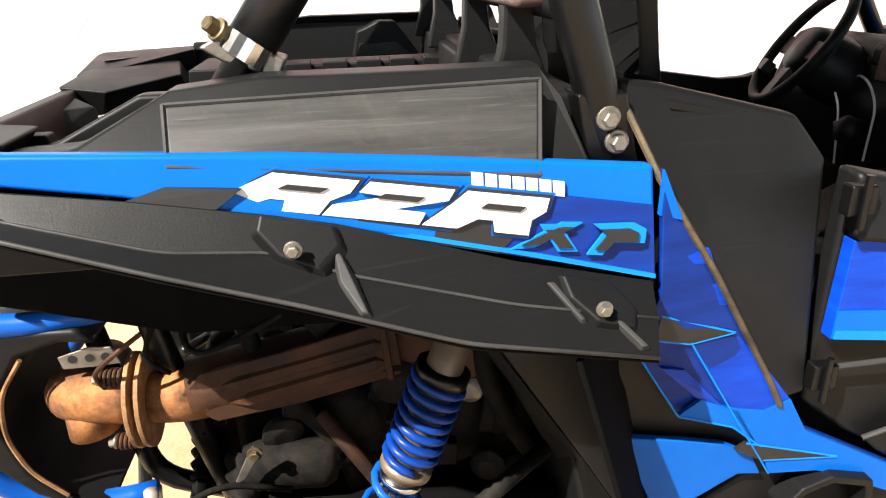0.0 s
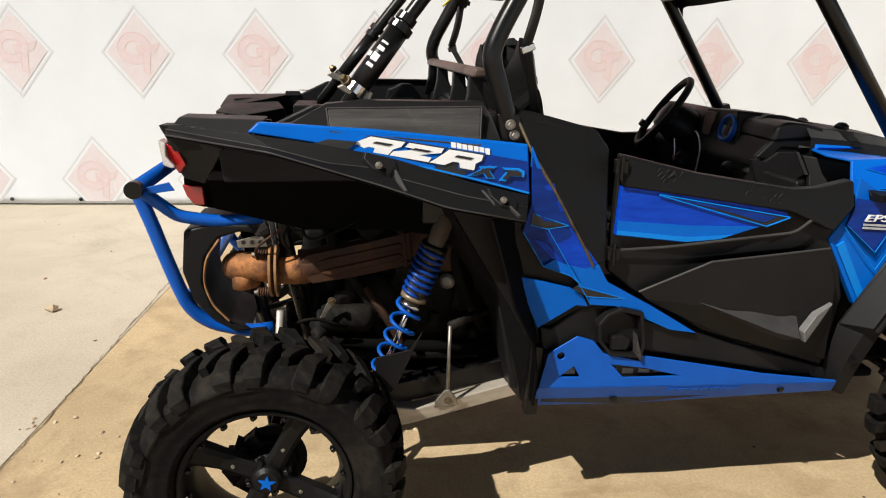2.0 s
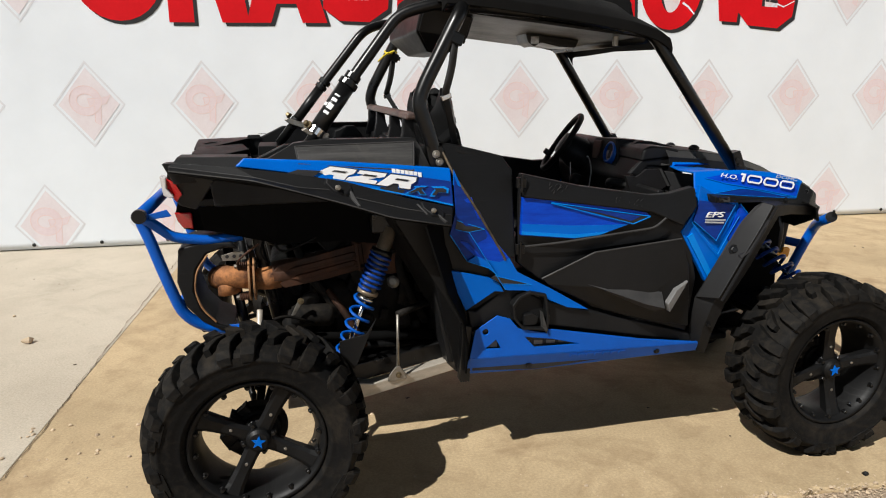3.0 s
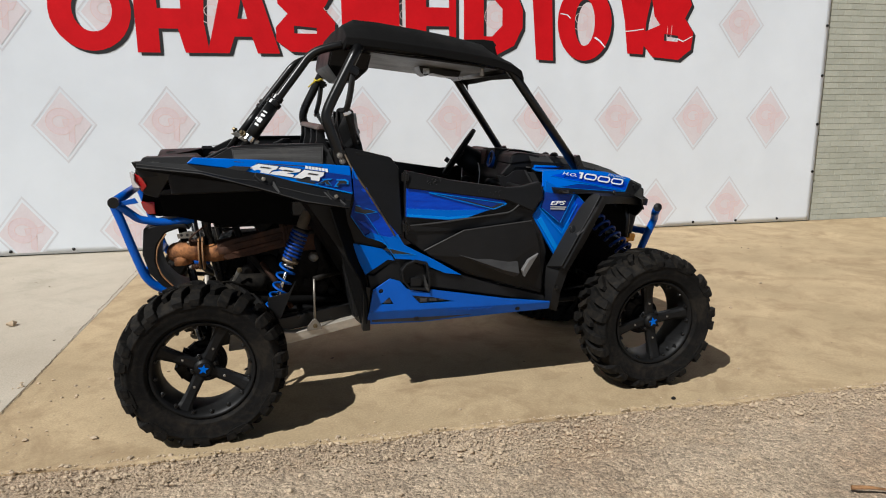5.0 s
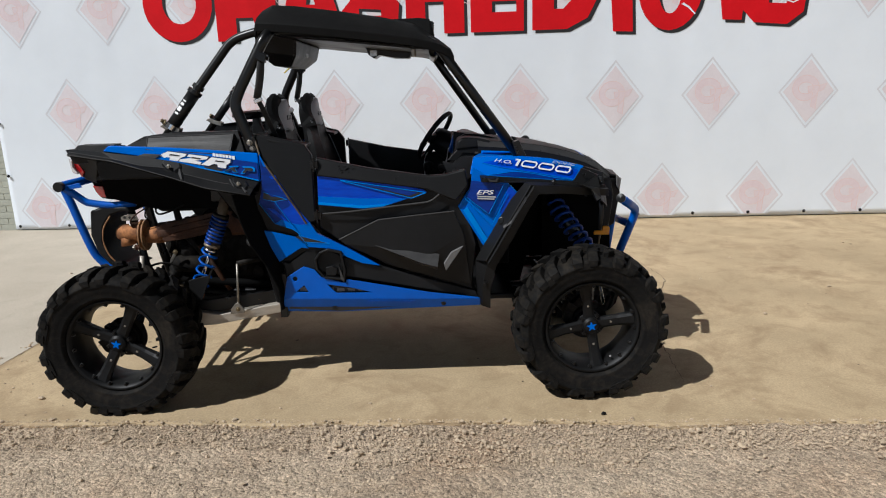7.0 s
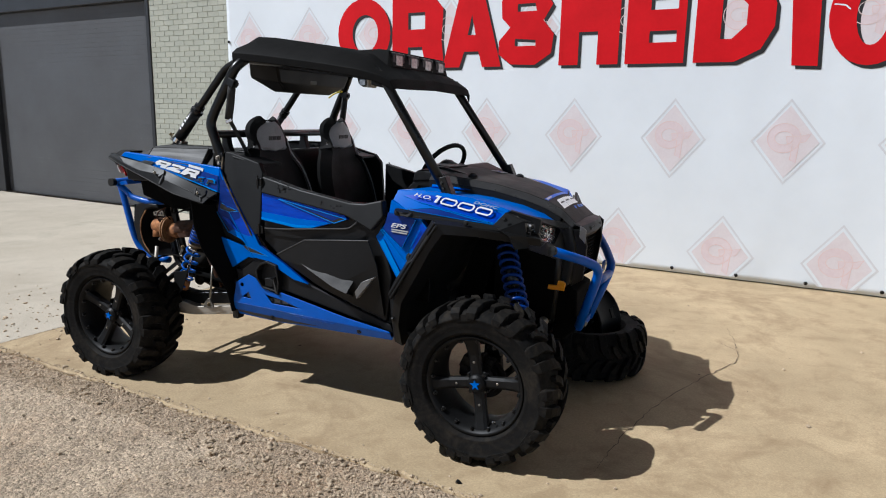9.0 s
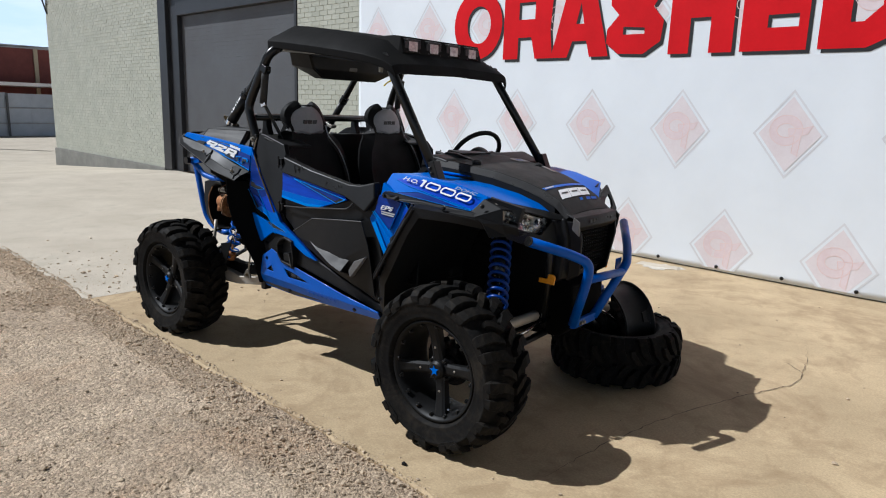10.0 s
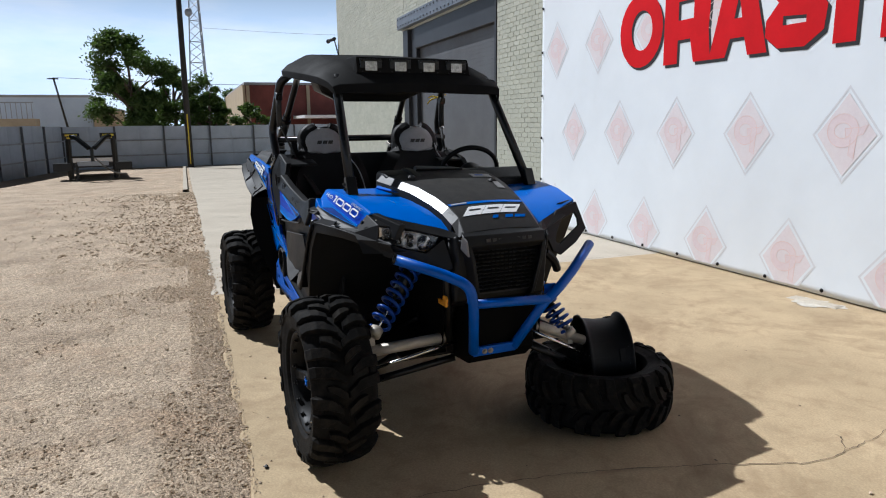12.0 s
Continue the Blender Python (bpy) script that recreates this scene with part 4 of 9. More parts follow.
def lug_mesh(s):
    """A tread block: two slanting bars that run out over the shoulder, joined by a raised plate on the sidewall."""
    bm = bmesh.new()
    lug_rings(bm, s, [(0.004, -0.088, 0.333, 0.027, 0.014), (0.040, -0.066, 0.333, 0.028, 0.018), (0.046, -0.060, 0.333, 0.028, 0.023), (0.078, -0.050, 0.331, 0.027, 0.022), (0.104, -0.044, 0.324, 0.027, 0.023), (0.124, -0.042, 0.318, 0.019, 0.024), (0.135, -0.040, 0.300, 0.007, 0.020)])
    lug_rings(bm, s, [(0.026, -0.004, 0.333, 0.027, 0.013), (0.054, 0.014, 0.333, 0.028, 0.018), (0.060, 0.020, 0.332, 0.028, 0.022), (0.086, 0.030, 0.329, 0.027, 0.021), (0.108, 0.034, 0.324, 0.027, 0.023), (0.125, 0.036, 0.318, 0.019, 0.024), (0.136, 0.036, 0.302, 0.007, 0.020)])
    lug_rings(bm, s, [(0.100, -0.004, 0.326, 0.006, 0.018), (0.114, -0.004, 0.322, 0.007, 0.020), (0.126, -0.004, 0.314, 0.008, 0.022)])
    # stepped plate below the shoulder
    outline = [(-0.066, 0.322), (0.062, 0.322), (0.060, 0.306), (0.040, 0.291), (-0.044, 0.291), (-0.064, 0.304)]
    front = [bm.verts.new((r * math.cos(u / 0.36), s * 0.1385, r * math.sin(u / 0.36))) for u, r in outline]
    back = [bm.verts.new((r * math.cos(u / 0.36), s * 0.118, r * math.sin(u / 0.36))) for u, r in [(u * 1.05, r + (-0.003 if r < 0.3 else 0.0)) for u, r in outline]]
    bm.faces.new(front)
    bm.faces.new(back[::-1])
    for k in range(6):
        bm.faces.new((front[k], back[k], back[(k + 1) % 6], front[(k + 1) % 6]))
    return tread_mesh("tread_lug", bm)


def nub_mesh(s):
    """A short free block of the tread between two long ones."""
    bm = bmesh.new()
    lug_rings(bm, s, [(0.002, 0.046, 0.333, 0.024, 0.015), (0.034, 0.072, 0.333, 0.027, 0.018), (0.060, 0.086, 0.332, 0.024, 0.014), (0.078, 0.090, 0.330, 0.022, 0.010)])
    return tread_mesh("tread_nub", bm)


TYRE = tyre_carcass()
LUGS = {s: (lug_mesh(s), nub_mesh(s)) for s in (-1, 1)}
LUG_COUNT = 11


def tyre(parent, m):
    """A tyre with its lugs: a part of the vehicle, or a thing by itself."""
    t = new("tyre", TYRE)
    t.parent = parent
    t.matrix_basis = m
    for k in range(LUG_COUNT):
        for s in (-1, 1):
            for name, me in zip(("tread_lug", "tread_nub"), LUGS[s]):
                lug = new(name, me)
                lug.parent = t
                lug.matrix_basis = pose(0, 0, 0, 0, 360 * (k + (0.30 if s > 0 else 0)) / LUG_COUNT, 0)
    return tagged(t, "black off-road tyre with deep blocky tread lugs")


def rim_barrel():
    bm = lathe([(0.226, -0.112), (0.229, -0.104), (0.216, -0.096), (0.209, -0.082), (0.200, -0.05), (0.200, 0.02), (0.209, 0.08), (0.216, 0.096), (0.229, 0.104), (0.226, 0.112),
                (0.215, 0.108), (0.206, 0.086), (0.193, 0.03), (0.193, -0.05), (0.205, -0.086), (0.215, -0.108)], 64, closed=True)
    return bm


def spoke_mesh():
    bm = bmesh.new()
    st = [(0.022, 0.030, -0.064, -0.020), (0.070, 0.026, -0.068, -0.026), (0.130, 0.0255, -0.074, -0.030), (0.178, 0.029, -0.084, -0.034), (0.206, 0.036, -0.092, -0.044)]
    rings = [[bm.verts.new(v) for v in ((x, y0 + 0.008, w), (x, y0, w * 0.55), (x, y0, -w * 0.55), (x, y0 + 0.008, -w), (x, y1, -w * 0.8), (x, y1, w * 0.8))] for x, w, y0, y1 in st]
    for p, q in zip(rings, rings[1:]):
        for j in range(6):
            bm.faces.new((p[j], p[(j + 1) % 6], q[(j + 1) % 6], q[j]))
    bm.faces.new(rings[0])
    bm.faces.new(rings[-1][::-1])
    return bm


def star(r, y0, y1):
    pts = []
    for i in range(10):
        a = math.pi / 2 + math.pi * i / 5
        k = r if i % 2 == 0 else r * 0.42
        pts.append((k * math.cos(a), k * math.sin(a)))
    return prism(pts, y0, y1)


SHARED = {}


def shared(name, build, material, parent, m=None, label="", smooth=False):
    """A part whose mesh is built once and used again."""
    if name not in SHARED:
        ob = link(name, build(), material, parent, label, smooth=smooth)
        SHARED[name] = ob.data
    else:
        ob = new(name, SHARED[name])
        ob.parent = parent
        if label:
            tagged(ob, label)
    if m is not None:
        ob.matrix_basis = m
    return ob


def wheel(m, spin, bare=False):
    w = shared("wheel", rim_barrel, WHEELBLACK, car, m @ pose(0, 0, 0, 0, spin, 0), "black four-spoke alloy wheel", smooth=True)
    for i in range(4):
        shared("spoke", spoke_mesh, WHEELBLACK, w, pose(0, 0, 0, 0, 90 * i, 0))
    shared("hub", lambda: lathe([(0.062, -0.010), (0.062, -0.044), (0.054, -0.056), (0.042, -0.062), (0.040, -0.078), (0.030, -0.088), (0.0, -0.090)], 32), WHEELBLACK, w)
    shared("centre_star", lambda: star(0.024, -0.093, -0.089), BLUE, w, label="blue star on the centre cap")
    for i in range(4):
        shared("lug_nut", lambda: bolt((0.052, -0.050, 0), (0, -1, 0), 0.008, 0.022), SATIN, w, pose(0, 0, 0, 0, 45 + 90 * i, 0))
    for i in range(4):
        shared("spoke_bolt", lambda: bolt((0.098, -0.066, 0), (0, -1, 0), 0.006, 0.008), ZINC, w, pose(0, 0, 0, 0, 90 * i, 0))
    for i in range(16):
        shared("rim_bolt", lambda: bolt((0.2035, -0.088, 0), (0, -1, 0), 0.0068, 0.016), SATIN, w, pose(0, 0, 0, 0, 11 + 22.5 * i, 0))
    shared("valve_stem", lambda: rod((0.190, -0.080, 0), (0.176, -0.098, 0), 0.0045, 8), CHROME, w, pose(0, 0, 0, 0, 68, 0))
    shared("brake_disc", lambda: lathe([(0.045, 0.028), (0.100, 0.028), (0.100, 0.034), (0.045, 0.034)], 40, closed=True), ENGINE, w)
    shared("hub_carrier", lambda: lathe([(0.074, -0.004), (0.078, 0.03), (0.072, 0.08), (0.05, 0.13), (0.03, 0.16)], 20), ENGINE, w)
    for i, (a, r, k) in enumerate(((200, 0.098, 1.0), (222, 0.104, 1.2), (246, 0.100, 0.9), (268, 0.092, 0.8), (180, 0.090, 0.8), (300, 0.085, 0.7))):
        shared("caliper_block", lambda: box(-0.022, 0.022, 0.000, 0.062, -0.026, 0.026, taper=0.006), ENGINE, w, pose(0, 0, 0, 0, a, 0) @ Matrix.Translation((r, 0, 0)) @ Matrix.Scale(k, 4))
    if not bare:
        tyre(car, m)
    return w


HUB_Y, HUB_Z = 0.768, 0.362
wheel(pose(0.0, -HUB_Y, HUB_Z - 0.012), -62)
wheel(pose(2.288, -HUB_Y - 0.005, HUB_Z), -9)
wheel(pose(0.0, HUB_Y, HUB_Z - 0.012, 0, 0, 180), 33)
# the front wheel on the driver's side stands bare on its hub, its tyre off the bead and flat on the ground
wheel(pose(2.389, 0.681, 0.267, -3, 0, 159), 20, bare=True)
flat = tyre(None, CAR @ pose(2.435, 0.63, 0.150, 90, 0, 20))
tagged(flat, "black off-road tyre lying flat round a bare wheel", "tyre")

# ---- rear body ----
# side mouldings are given in x and z for the passenger side and mirrored for the other
for s in (NEAR, FAR):
    def side(pts, ys, depth, s=s):
        """A moulding of the flank: its outline, the distance of each corner from the middle, and its thickness inwards."""
        if isinstance(ys, (int, float)):
            ys = [ys] * len(pts)
        return slab_xz(pts, [s * y for y in ys], -s * depth)

    rise = 1.284 if s == NEAR else 1.258
    fender = part("rear_fender", side([(0.012, rise), (0.30, 1.266), (0.56, 1.242), (0.715, 1.226), (0.722, 1.092), (0.55, 1.135), (0.35, 1.186), (0.29, 1.197), (0.146, 1.234), (-0.016, 1.258)],
                                      [0.682, 0.682, 0.682, 0.682, 0.70, 0.70, 0.70, 0.70, 0.70, 0.69], 0.02), BLUE, car, "glossy blue rear fender panel", bevel=0.006)
    part("fender_graphic", side([(0.140, 1.230), (0.186, 1.243), (0.262, 1.236), (0.228, 1.213)], [0.7035, 0.6985, 0.6995, 0.7060], 0.006), BLACKPRINT, fender, "black slanted graphic")
    # flare: from the panel's lower edge out to the lip and back underneath
    top = [(-0.235, 1.262, 0.545), (-0.016, 1.257, 0.697), (0.146, 1.233, 0.702), (0.29, 1.207, 0.703), (0.356, 1.192, 0.703), (0.55, 1.131, 0.703), (0.715, 1.090, 0.703)]
    mid = [(-0.238, 1.250, 0.572), (0.045, 1.222, 0.722), (0.186, 1.186, 0.740), (0.29, 1.172, 0.726), (0.362, 1.146, 0.738), (0.54, 1.098, 0.748), (0.702, 1.068, 0.754)]
    lip = [(-0.236, 1.238, 0.590), (0.043, 1.216, 0.750), (0.186, 1.176, 0.772), (0.32, 1.136, 0.782), (0.42, 1.102, 0.788), (0.484, 1.080, 0.790), (0.690, 1.040, 0.790)]
    und = [(-0.245, 1.215, 0.42), (0.03, 1.180, 0.56), (0.19, 1.150, 0.56), (0.32, 1.110, 0.56), (0.42, 1.080, 0.56), (0.50, 1.050, 0.60), (0.695, 1.030, 0.66)]
    part("fender_flare", sheet([[(x, s * y, z) for x, z, y in r] for r in (top, mid, lip)]), PLASTIC, car, "black moulded wheel-arch flare", solid=0.006, bevel=0.004)
    # underside split off in a darker black that stands in for its shade
    part("flare_underside", sheet([[(x, s * y, z - 0.003) for x, z, y in r] for r in (lip, und)]), SHADEBLACK, car, solid=0.004)
    # edge lines paler than the flare: wear, with the lit edge coloured in
    part("flare_edge", tube([(x, s * (y + 0.001), z + 0.002) for x, z, y in lip], 0.0026, 0.02, 6), PALEEDGE, car, "worn flare edge, coloured paler for the light on it", smooth=True)
    part("flare_edge", tube([(x, s * (y + 0.002), z + 0.003) for x, z, y in mid], 0.0022, 0.02, 6), PALEEDGE, car, smooth=True)
    def on_flare(x, v, lift=0.0, s=s):
        """A place on the flare: along the body, and down from its upper edge (0) over the crease (1) to the lip (2)."""
        def at(row):
            for (x0, z0, y0), (x1, z1, y1) in zip(row, row[1:]):
                if x <= x1 or x1 == row[-1][0]:
                    t = (x - x0) / (x1 - x0)
                    return Vector((x, y0 + (y1 - y0) * t, z0 + (z1 - z0) * t))
        a, b = (at(top), at(mid)) if v <= 1 else (at(mid), at(lip))
        p = a.lerp(b, v if v <= 1 else v - 1) + Vector((0, 0.70, 0.71)) * lift
        return (p.x, s * p.y, p.z)

    def frustum(base, crown, lift):
        """A raised pad: its foot sunk in the flare, its crown lifted off it."""
        bm = bmesh.new()
        a, b = [bm.verts.new(on_flare(x, v, -0.006)) for x, v in base], [bm.verts.new(on_flare(x, v, lift)) for x, v in crown]
        bm.faces.new(b)
        for k in range(len(a)):
            j = (k + 1) % len(a)
            bm.faces.new((a[k], a[j], b[j], b[k]))
        return bm

    part("flare_pad", frustum([(0.268, 0.05), (0.362, 0.05), (0.372, 0.55), (0.345, 1.30), (0.292, 1.25), (0.262, 0.60)], [(0.280, 0.12), (0.352, 0.12), (0.358, 0.50), (0.336, 1.10), (0.298, 1.08), (0.276, 0.55)], 0.013), PLASTIC, car, "raised bolt pad on the flare", bevel=0.003)
    part("flare_pad", frustum([(0.588, 0.15), (0.662, 0.15), (0.688, 0.9), (0.676, 1.5), (0.622, 1.45), (0.592, 0.8)], [(0.600, 0.25), (0.655, 0.25), (0.674, 0.85), (0.666, 1.30), (0.628, 1.25), (0.604, 0.75)], 0.012), PLASTIC, car, bevel=0.003)
    # these facets carry their glint as a paler colour
    part("flare_facet", frustum([(0.346, 0.55), (0.362, 0.55), (0.392, 1.95), (0.372, 1.98), (0.352, 1.30)], [(0.352, 0.65), (0.358, 0.65), (0.382, 1.85), (0.376, 1.86), (0.356, 1.25)], 0.010), PALEEDGE, car, "facet of the flare with its glint coloured in", bevel=0.002)
    part("flare_facet", frustum([(0.575, 0.35), (0.592, 0.30), (0.622, 1.35), (0.610, 1.40)], [(0.581, 0.45), (0.589, 0.42), (0.614, 1.20), (0.609, 1.24)], 0.008), PALEEDGE, car, bevel=0.002)
    part("flare_facet", frustum([(0.640, 1.10), (0.656, 1.05), (0.686, 1.85), (0.670, 1.92)], [(0.646, 1.20), (0.653, 1.16), (0.677, 1.75), (0.670, 1.80)], 0.012), PALEEDGE, car, bevel=0.002)
    for x, yb, z in ((0.312, 0.746, 1.184), (0.634, 0.764, 1.094)):
        part("fender_bolt", bolt((x, s * yb, z), (0, s, 0), 0.0065, 0.010), ZINC, car, "dull zinc bolt")
    # the tail cap and the shelf behind the cargo side
    part("tail_cap", side([(-0.240, 1.243), (-0.216, rise - 0.004), (0.026, rise + 0.003), (0.004, rise - 0.033)], [0.555, 0.520, 0.655, 0.698], 0.10), PLASTIC, car, bevel=0.006)
    part("tail_cap_pad", hull([(-0.190, s * 0.566, 1.262), (-0.148, s * 0.596, 1.264), (-0.118, s * 0.612, 1.254), (-0.135, s * 0.612, 1.242), (-0.192, s * 0.574, 1.238), (-0.17, s * 0.54, 1.25), (-0.13, s * 0.57, 1.25)]), PLASTIC, car, "bolt tab on the tail cap", bevel=0.003)
    part("tab_bolt", bolt((-0.168, s * 0.592, 1.252), (-0.4, s, 0.1), 0.007, 0.008), SATIN, car)
    cargo_side = part("cargo_side", side([(0.02, 1.276), (0.088, 1.276), (0.179, 1.322), (0.28, 1.332), (0.607, 1.330), (0.622, 1.295), (0.652, 1.222), (0.56, 1.238), (0.30, 1.262)],
                                         [0.668, 0.650, 0.585, 0.585, 0.585, 0.62, 0.66, 0.668, 0.668], 0.05), PLASTIC, car, "black cargo bed side moulding", bevel=0.005)
    part("cargo_side_panel", side([(0.184, 1.312), (0.592, 1.318), (0.580, 1.226), (0.192, 1.262)], [0.632, 0.632, 0.684, 0.684], 0.04), SCUFFED, car, "scuffed black recessed panel", bevel=0.003)
    for a, b in (((0.182, 0.622, 1.314), (0.594, 0.622, 1.320)), ((0.594, 0.622, 1.320), (0.582, 0.676, 1.224)), ((0.582, 0.676, 1.224), (0.190, 0.676, 1.260)), ((0.190, 0.676, 1.260), (0.182, 0.622, 1.314))):
        part("panel_rim", tube([(a[0], s * (a[1] + 0.008), a[2]), (b[0], s * (b[1] + 0.008), b[2])], 0.0028, 0, 6), PALEEDGE, car)
    # black flank behind the wheel, down to the sill
    part("fender_leg", side([(0.495, 1.072), (0.70, 1.045), (0.722, 1.10), (0.80, 1.06), (0.93, 0.885), (1.00, 0.80), (1.04, 0.74), (0.90, 0.60), (0.805, 0.60), (0.79, 0.42), (0.748, 0.42), (0.765, 0.62), (0.66, 0.80)],
                            [0.69, 0.69, 0.69, 0.672, 0.664, 0.662, 0.660, 0.655, 0.66, 0.64, 0.62, 0.64, 0.66], 0.02), PLASTIC, car, "black plastic flank panel", bevel=0.004)
    part("flank_inner", side([(0.50, 1.06), (0.66, 0.80), (0.765, 0.62), (0.75, 0.42), (0.72, 0.42), (0.70, 0.60), (0.60, 0.80), (0.44, 1.06)], [0.69, 0.66, 0.64, 0.62, 0.45, 0.45, 0.45, 0.45], 0.01), PLASTIC, car, bevel=0.003)
    part("arch_wall", sheet([[(0.60, s * 0.785, 1.046), (0.635, s * 0.805, 0.92), (0.672, s * 0.795, 0.80), (0.735, s * 0.765, 0.68), (0.768, s * 0.72, 0.56), (0.768, s * 0.690, 0.44)], [(0.70, s * 0.66, 1.035), (0.72, s * 0.64, 0.92), (0.755, s * 0.63, 0.78), (0.785, s * 0.62, 0.66), (0.79, s * 0.62, 0.56), (0.785, s * 0.62, 0.44)]]), SHADEBLACK, car, "black front wall of the rear wheel arch", solid=0.008, bevel=0.003)
    part("flank_graphic", side([(0.724, 1.222), (0.752, 1.160), (0.822, 1.066), (0.890, 0.946), (0.938, 0.886), (0.970, 0.828), (1.12, 0.744), (1.270, 0.652), (1.181, 0.668), (1.073, 0.719), (1.003, 0.752), (0.925, 0.760), (0.904, 0.811), (0.857, 0.851), (0.772, 0.885), (0.706, 0.990), (0.727, 1.075)],
                               [0.688, 0.688, 0.686, 0.682, 0.678, 0.676, 0.672, 0.670, 0.671, 0.672, 0.672, 0.673, 0.674, 0.676, 0.682, 0.700, 0.704], 0.012), NAVY, car, "dark blue gloss flank panel with streaks", bevel=0.002)

    def flank_y(x, z):
        return 0.6885 - 0.030 * max(0.0, x - 0.76) + 0.014 * max(0.0, min(1.0, (0.80 - x) / 0.08)) * max(0.0, min(1.0, (1.18 - z) / 0.2))

    for pts, mt, up in (([(0.724, 1.222), (0.752, 1.160), (0.722, 1.168)], BLUE, 1), ([(0.735, 1.072), (0.812, 1.072), (0.832, 1.040), (0.80, 1.042), (0.75, 1.050)], BLUE_DEEP, 1),
                        ([(0.790, 1.120), (0.800, 1.098), (0.750, 1.106), (0.748, 1.112)], BLUE_DEEP, 1),
                        ([(0.780, 0.988), (0.842, 0.998), (0.890, 0.944), (0.936, 0.886), (0.900, 0.872), (0.852, 0.884)], BLUE_DEEP, 1), ([(0.740, 0.965), (0.775, 0.955), (0.84, 0.885), (0.80, 0.905)], BLUE_DEEP, 1),
                        ([(0.850, 0.884), (0.900, 0.872), (0.938, 0.884), (0.970, 0.828), (1.12, 0.744), (1.268, 0.653), (1.181, 0.669), (1.073, 0.720), (1.003, 0.753), (0.925, 0.761), (0.915, 0.786), (0.898, 0.813)], BLUE, 2),
                        ([(0.772, 0.886), (0.857, 0.852), (0.899, 0.816), (0.862, 0.876), (0.806, 0.903)], BLUE, 2), ([(0.732, 1.041), (0.766, 1.025), (0.839, 1.001), (0.777, 0.994), (0.727, 1.009)], BLACKPRINT, 3),
                        ([(0.881, 0.822), (1.028, 0.774), (0.911, 0.787), (0.866, 0.812)], BLACKPRINT, 3)):
        part("graphic", slab_xz(pts, [s * (flank_y(x, z) + 0.0016 * up) for x, z in pts], -s * 0.006), mt, car)
    for a, b in (((0.728, 1.072), (0.778, 0.996)), ((0.778, 0.996), (0.924, 0.762)), ((0.732, 1.041), (0.839, 1.001)), ((0.727, 1.009), (0.777, 0.994)), ((0.777, 0.994), (0.839, 1.001)), ((0.706, 0.990), (0.772, 0.886)), ((0.772, 0.886), (0.857, 0.852)), ((0.857, 0.852), (0.904, 0.812)), ((0.881, 0.821), (1.028, 0.775)), ((0.911, 0.787), (1.028, 0.774))):
        part("graphic_line", tube([(a[0], s * (flank_y(*a) + 0.004), a[1]), (b[0], s * (flank_y(*b) + 0.004), b[1])], 0.0016, 0, 5), BLUE_LIGHT, car)
    part("lower_graphic", side([(0.698, 0.856), (0.788, 0.834), (0.856, 0.815), (0.902, 0.788), (0.921, 0.751), (0.885, 0.756), (0.772, 0.688)], [0.690, 0.684, 0.680, 0.677, 0.676, 0.676, 0.676], 0.012), BLUE, car, "bright blue lower flank panel", bevel=0.002)
    # fixed rear half of the door opening
    part("rear_quarter_panel", side([(0.690, 1.312), (0.750, 1.303), (0.925, 1.258), (0.962, 1.205), (0.965, 0.885), (0.926, 0.880), (0.906, 0.918), (0.80, 1.096), (0.732, 1.202)],
                                    [0.612, 0.612, 0.618, 0.635, 0.676, 0.680, 0.680, 0.688, 0.675], 0.035), PLASTIC, car, "black plastic panel behind the door", bevel=0.007)
    part("panel_edge", tube([(0.690, s * 0.622, 1.300), (0.726, s * 0.682, 1.204), (0.797, s * 0.693, 1.094), (0.902, s * 0.690, 0.916), (0.922, s * 0.688, 0.878)], 0.0045, 0.02, 6), surface("worn_tan_edge", (0.13, 0.09, 0.045), (0.03, 0.022, 0.014), rough=0.7, big=18, fine=150, bump=0.4) if s == NEAR else MATS["worn_tan_edge"], car, "worn tan raw edge of the panel")
    part("quarter_shelf", side([(0.70, 1.300), (0.925, 1.250), (0.925, 1.235), (0.70, 1.285)], 0.62, 0.20), PLASTIC, car, bevel=0.005)
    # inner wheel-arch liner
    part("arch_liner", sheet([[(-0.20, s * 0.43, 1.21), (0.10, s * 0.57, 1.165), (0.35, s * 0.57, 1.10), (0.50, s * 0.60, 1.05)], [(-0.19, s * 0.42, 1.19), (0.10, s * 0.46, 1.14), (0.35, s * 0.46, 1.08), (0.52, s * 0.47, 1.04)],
                              [(-0.16, s * 0.415, 1.00), (0.10, s * 0.43, 0.935), (0.35, s * 0.43, 0.93), (0.58, s * 0.44, 0.90)]]), SHADEBLACK, car, "black inner liner of the rear wheel arch", solid=0.005)
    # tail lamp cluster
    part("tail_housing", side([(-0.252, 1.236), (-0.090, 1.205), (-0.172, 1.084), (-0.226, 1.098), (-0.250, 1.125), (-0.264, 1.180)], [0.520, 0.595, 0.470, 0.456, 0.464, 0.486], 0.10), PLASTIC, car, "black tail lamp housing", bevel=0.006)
    part("tail_panel", side([(-0.240, 1.118), (-0.060, 1.120), (-0.060, 0.960), (-0.205, 0.972), (-0.250, 0.980), (-0.272, 1.050)], [0.430, 0.440, 0.292, 0.288, 0.286, 0.300], 0.05), SHADEBLACK, car, "black body behind the lower lamp", bevel=0.004)
    part("tail_lamp", side([(-0.262, 1.206), (-0.232, 1.192), (-0.212, 1.146), (-0.238, 1.114), (-0.262, 1.160)], [0.502, 0.512, 0.505, 0.478, 0.488], 0.06), REDLENS, car, "red tail lamp lens", bevel=0.005)
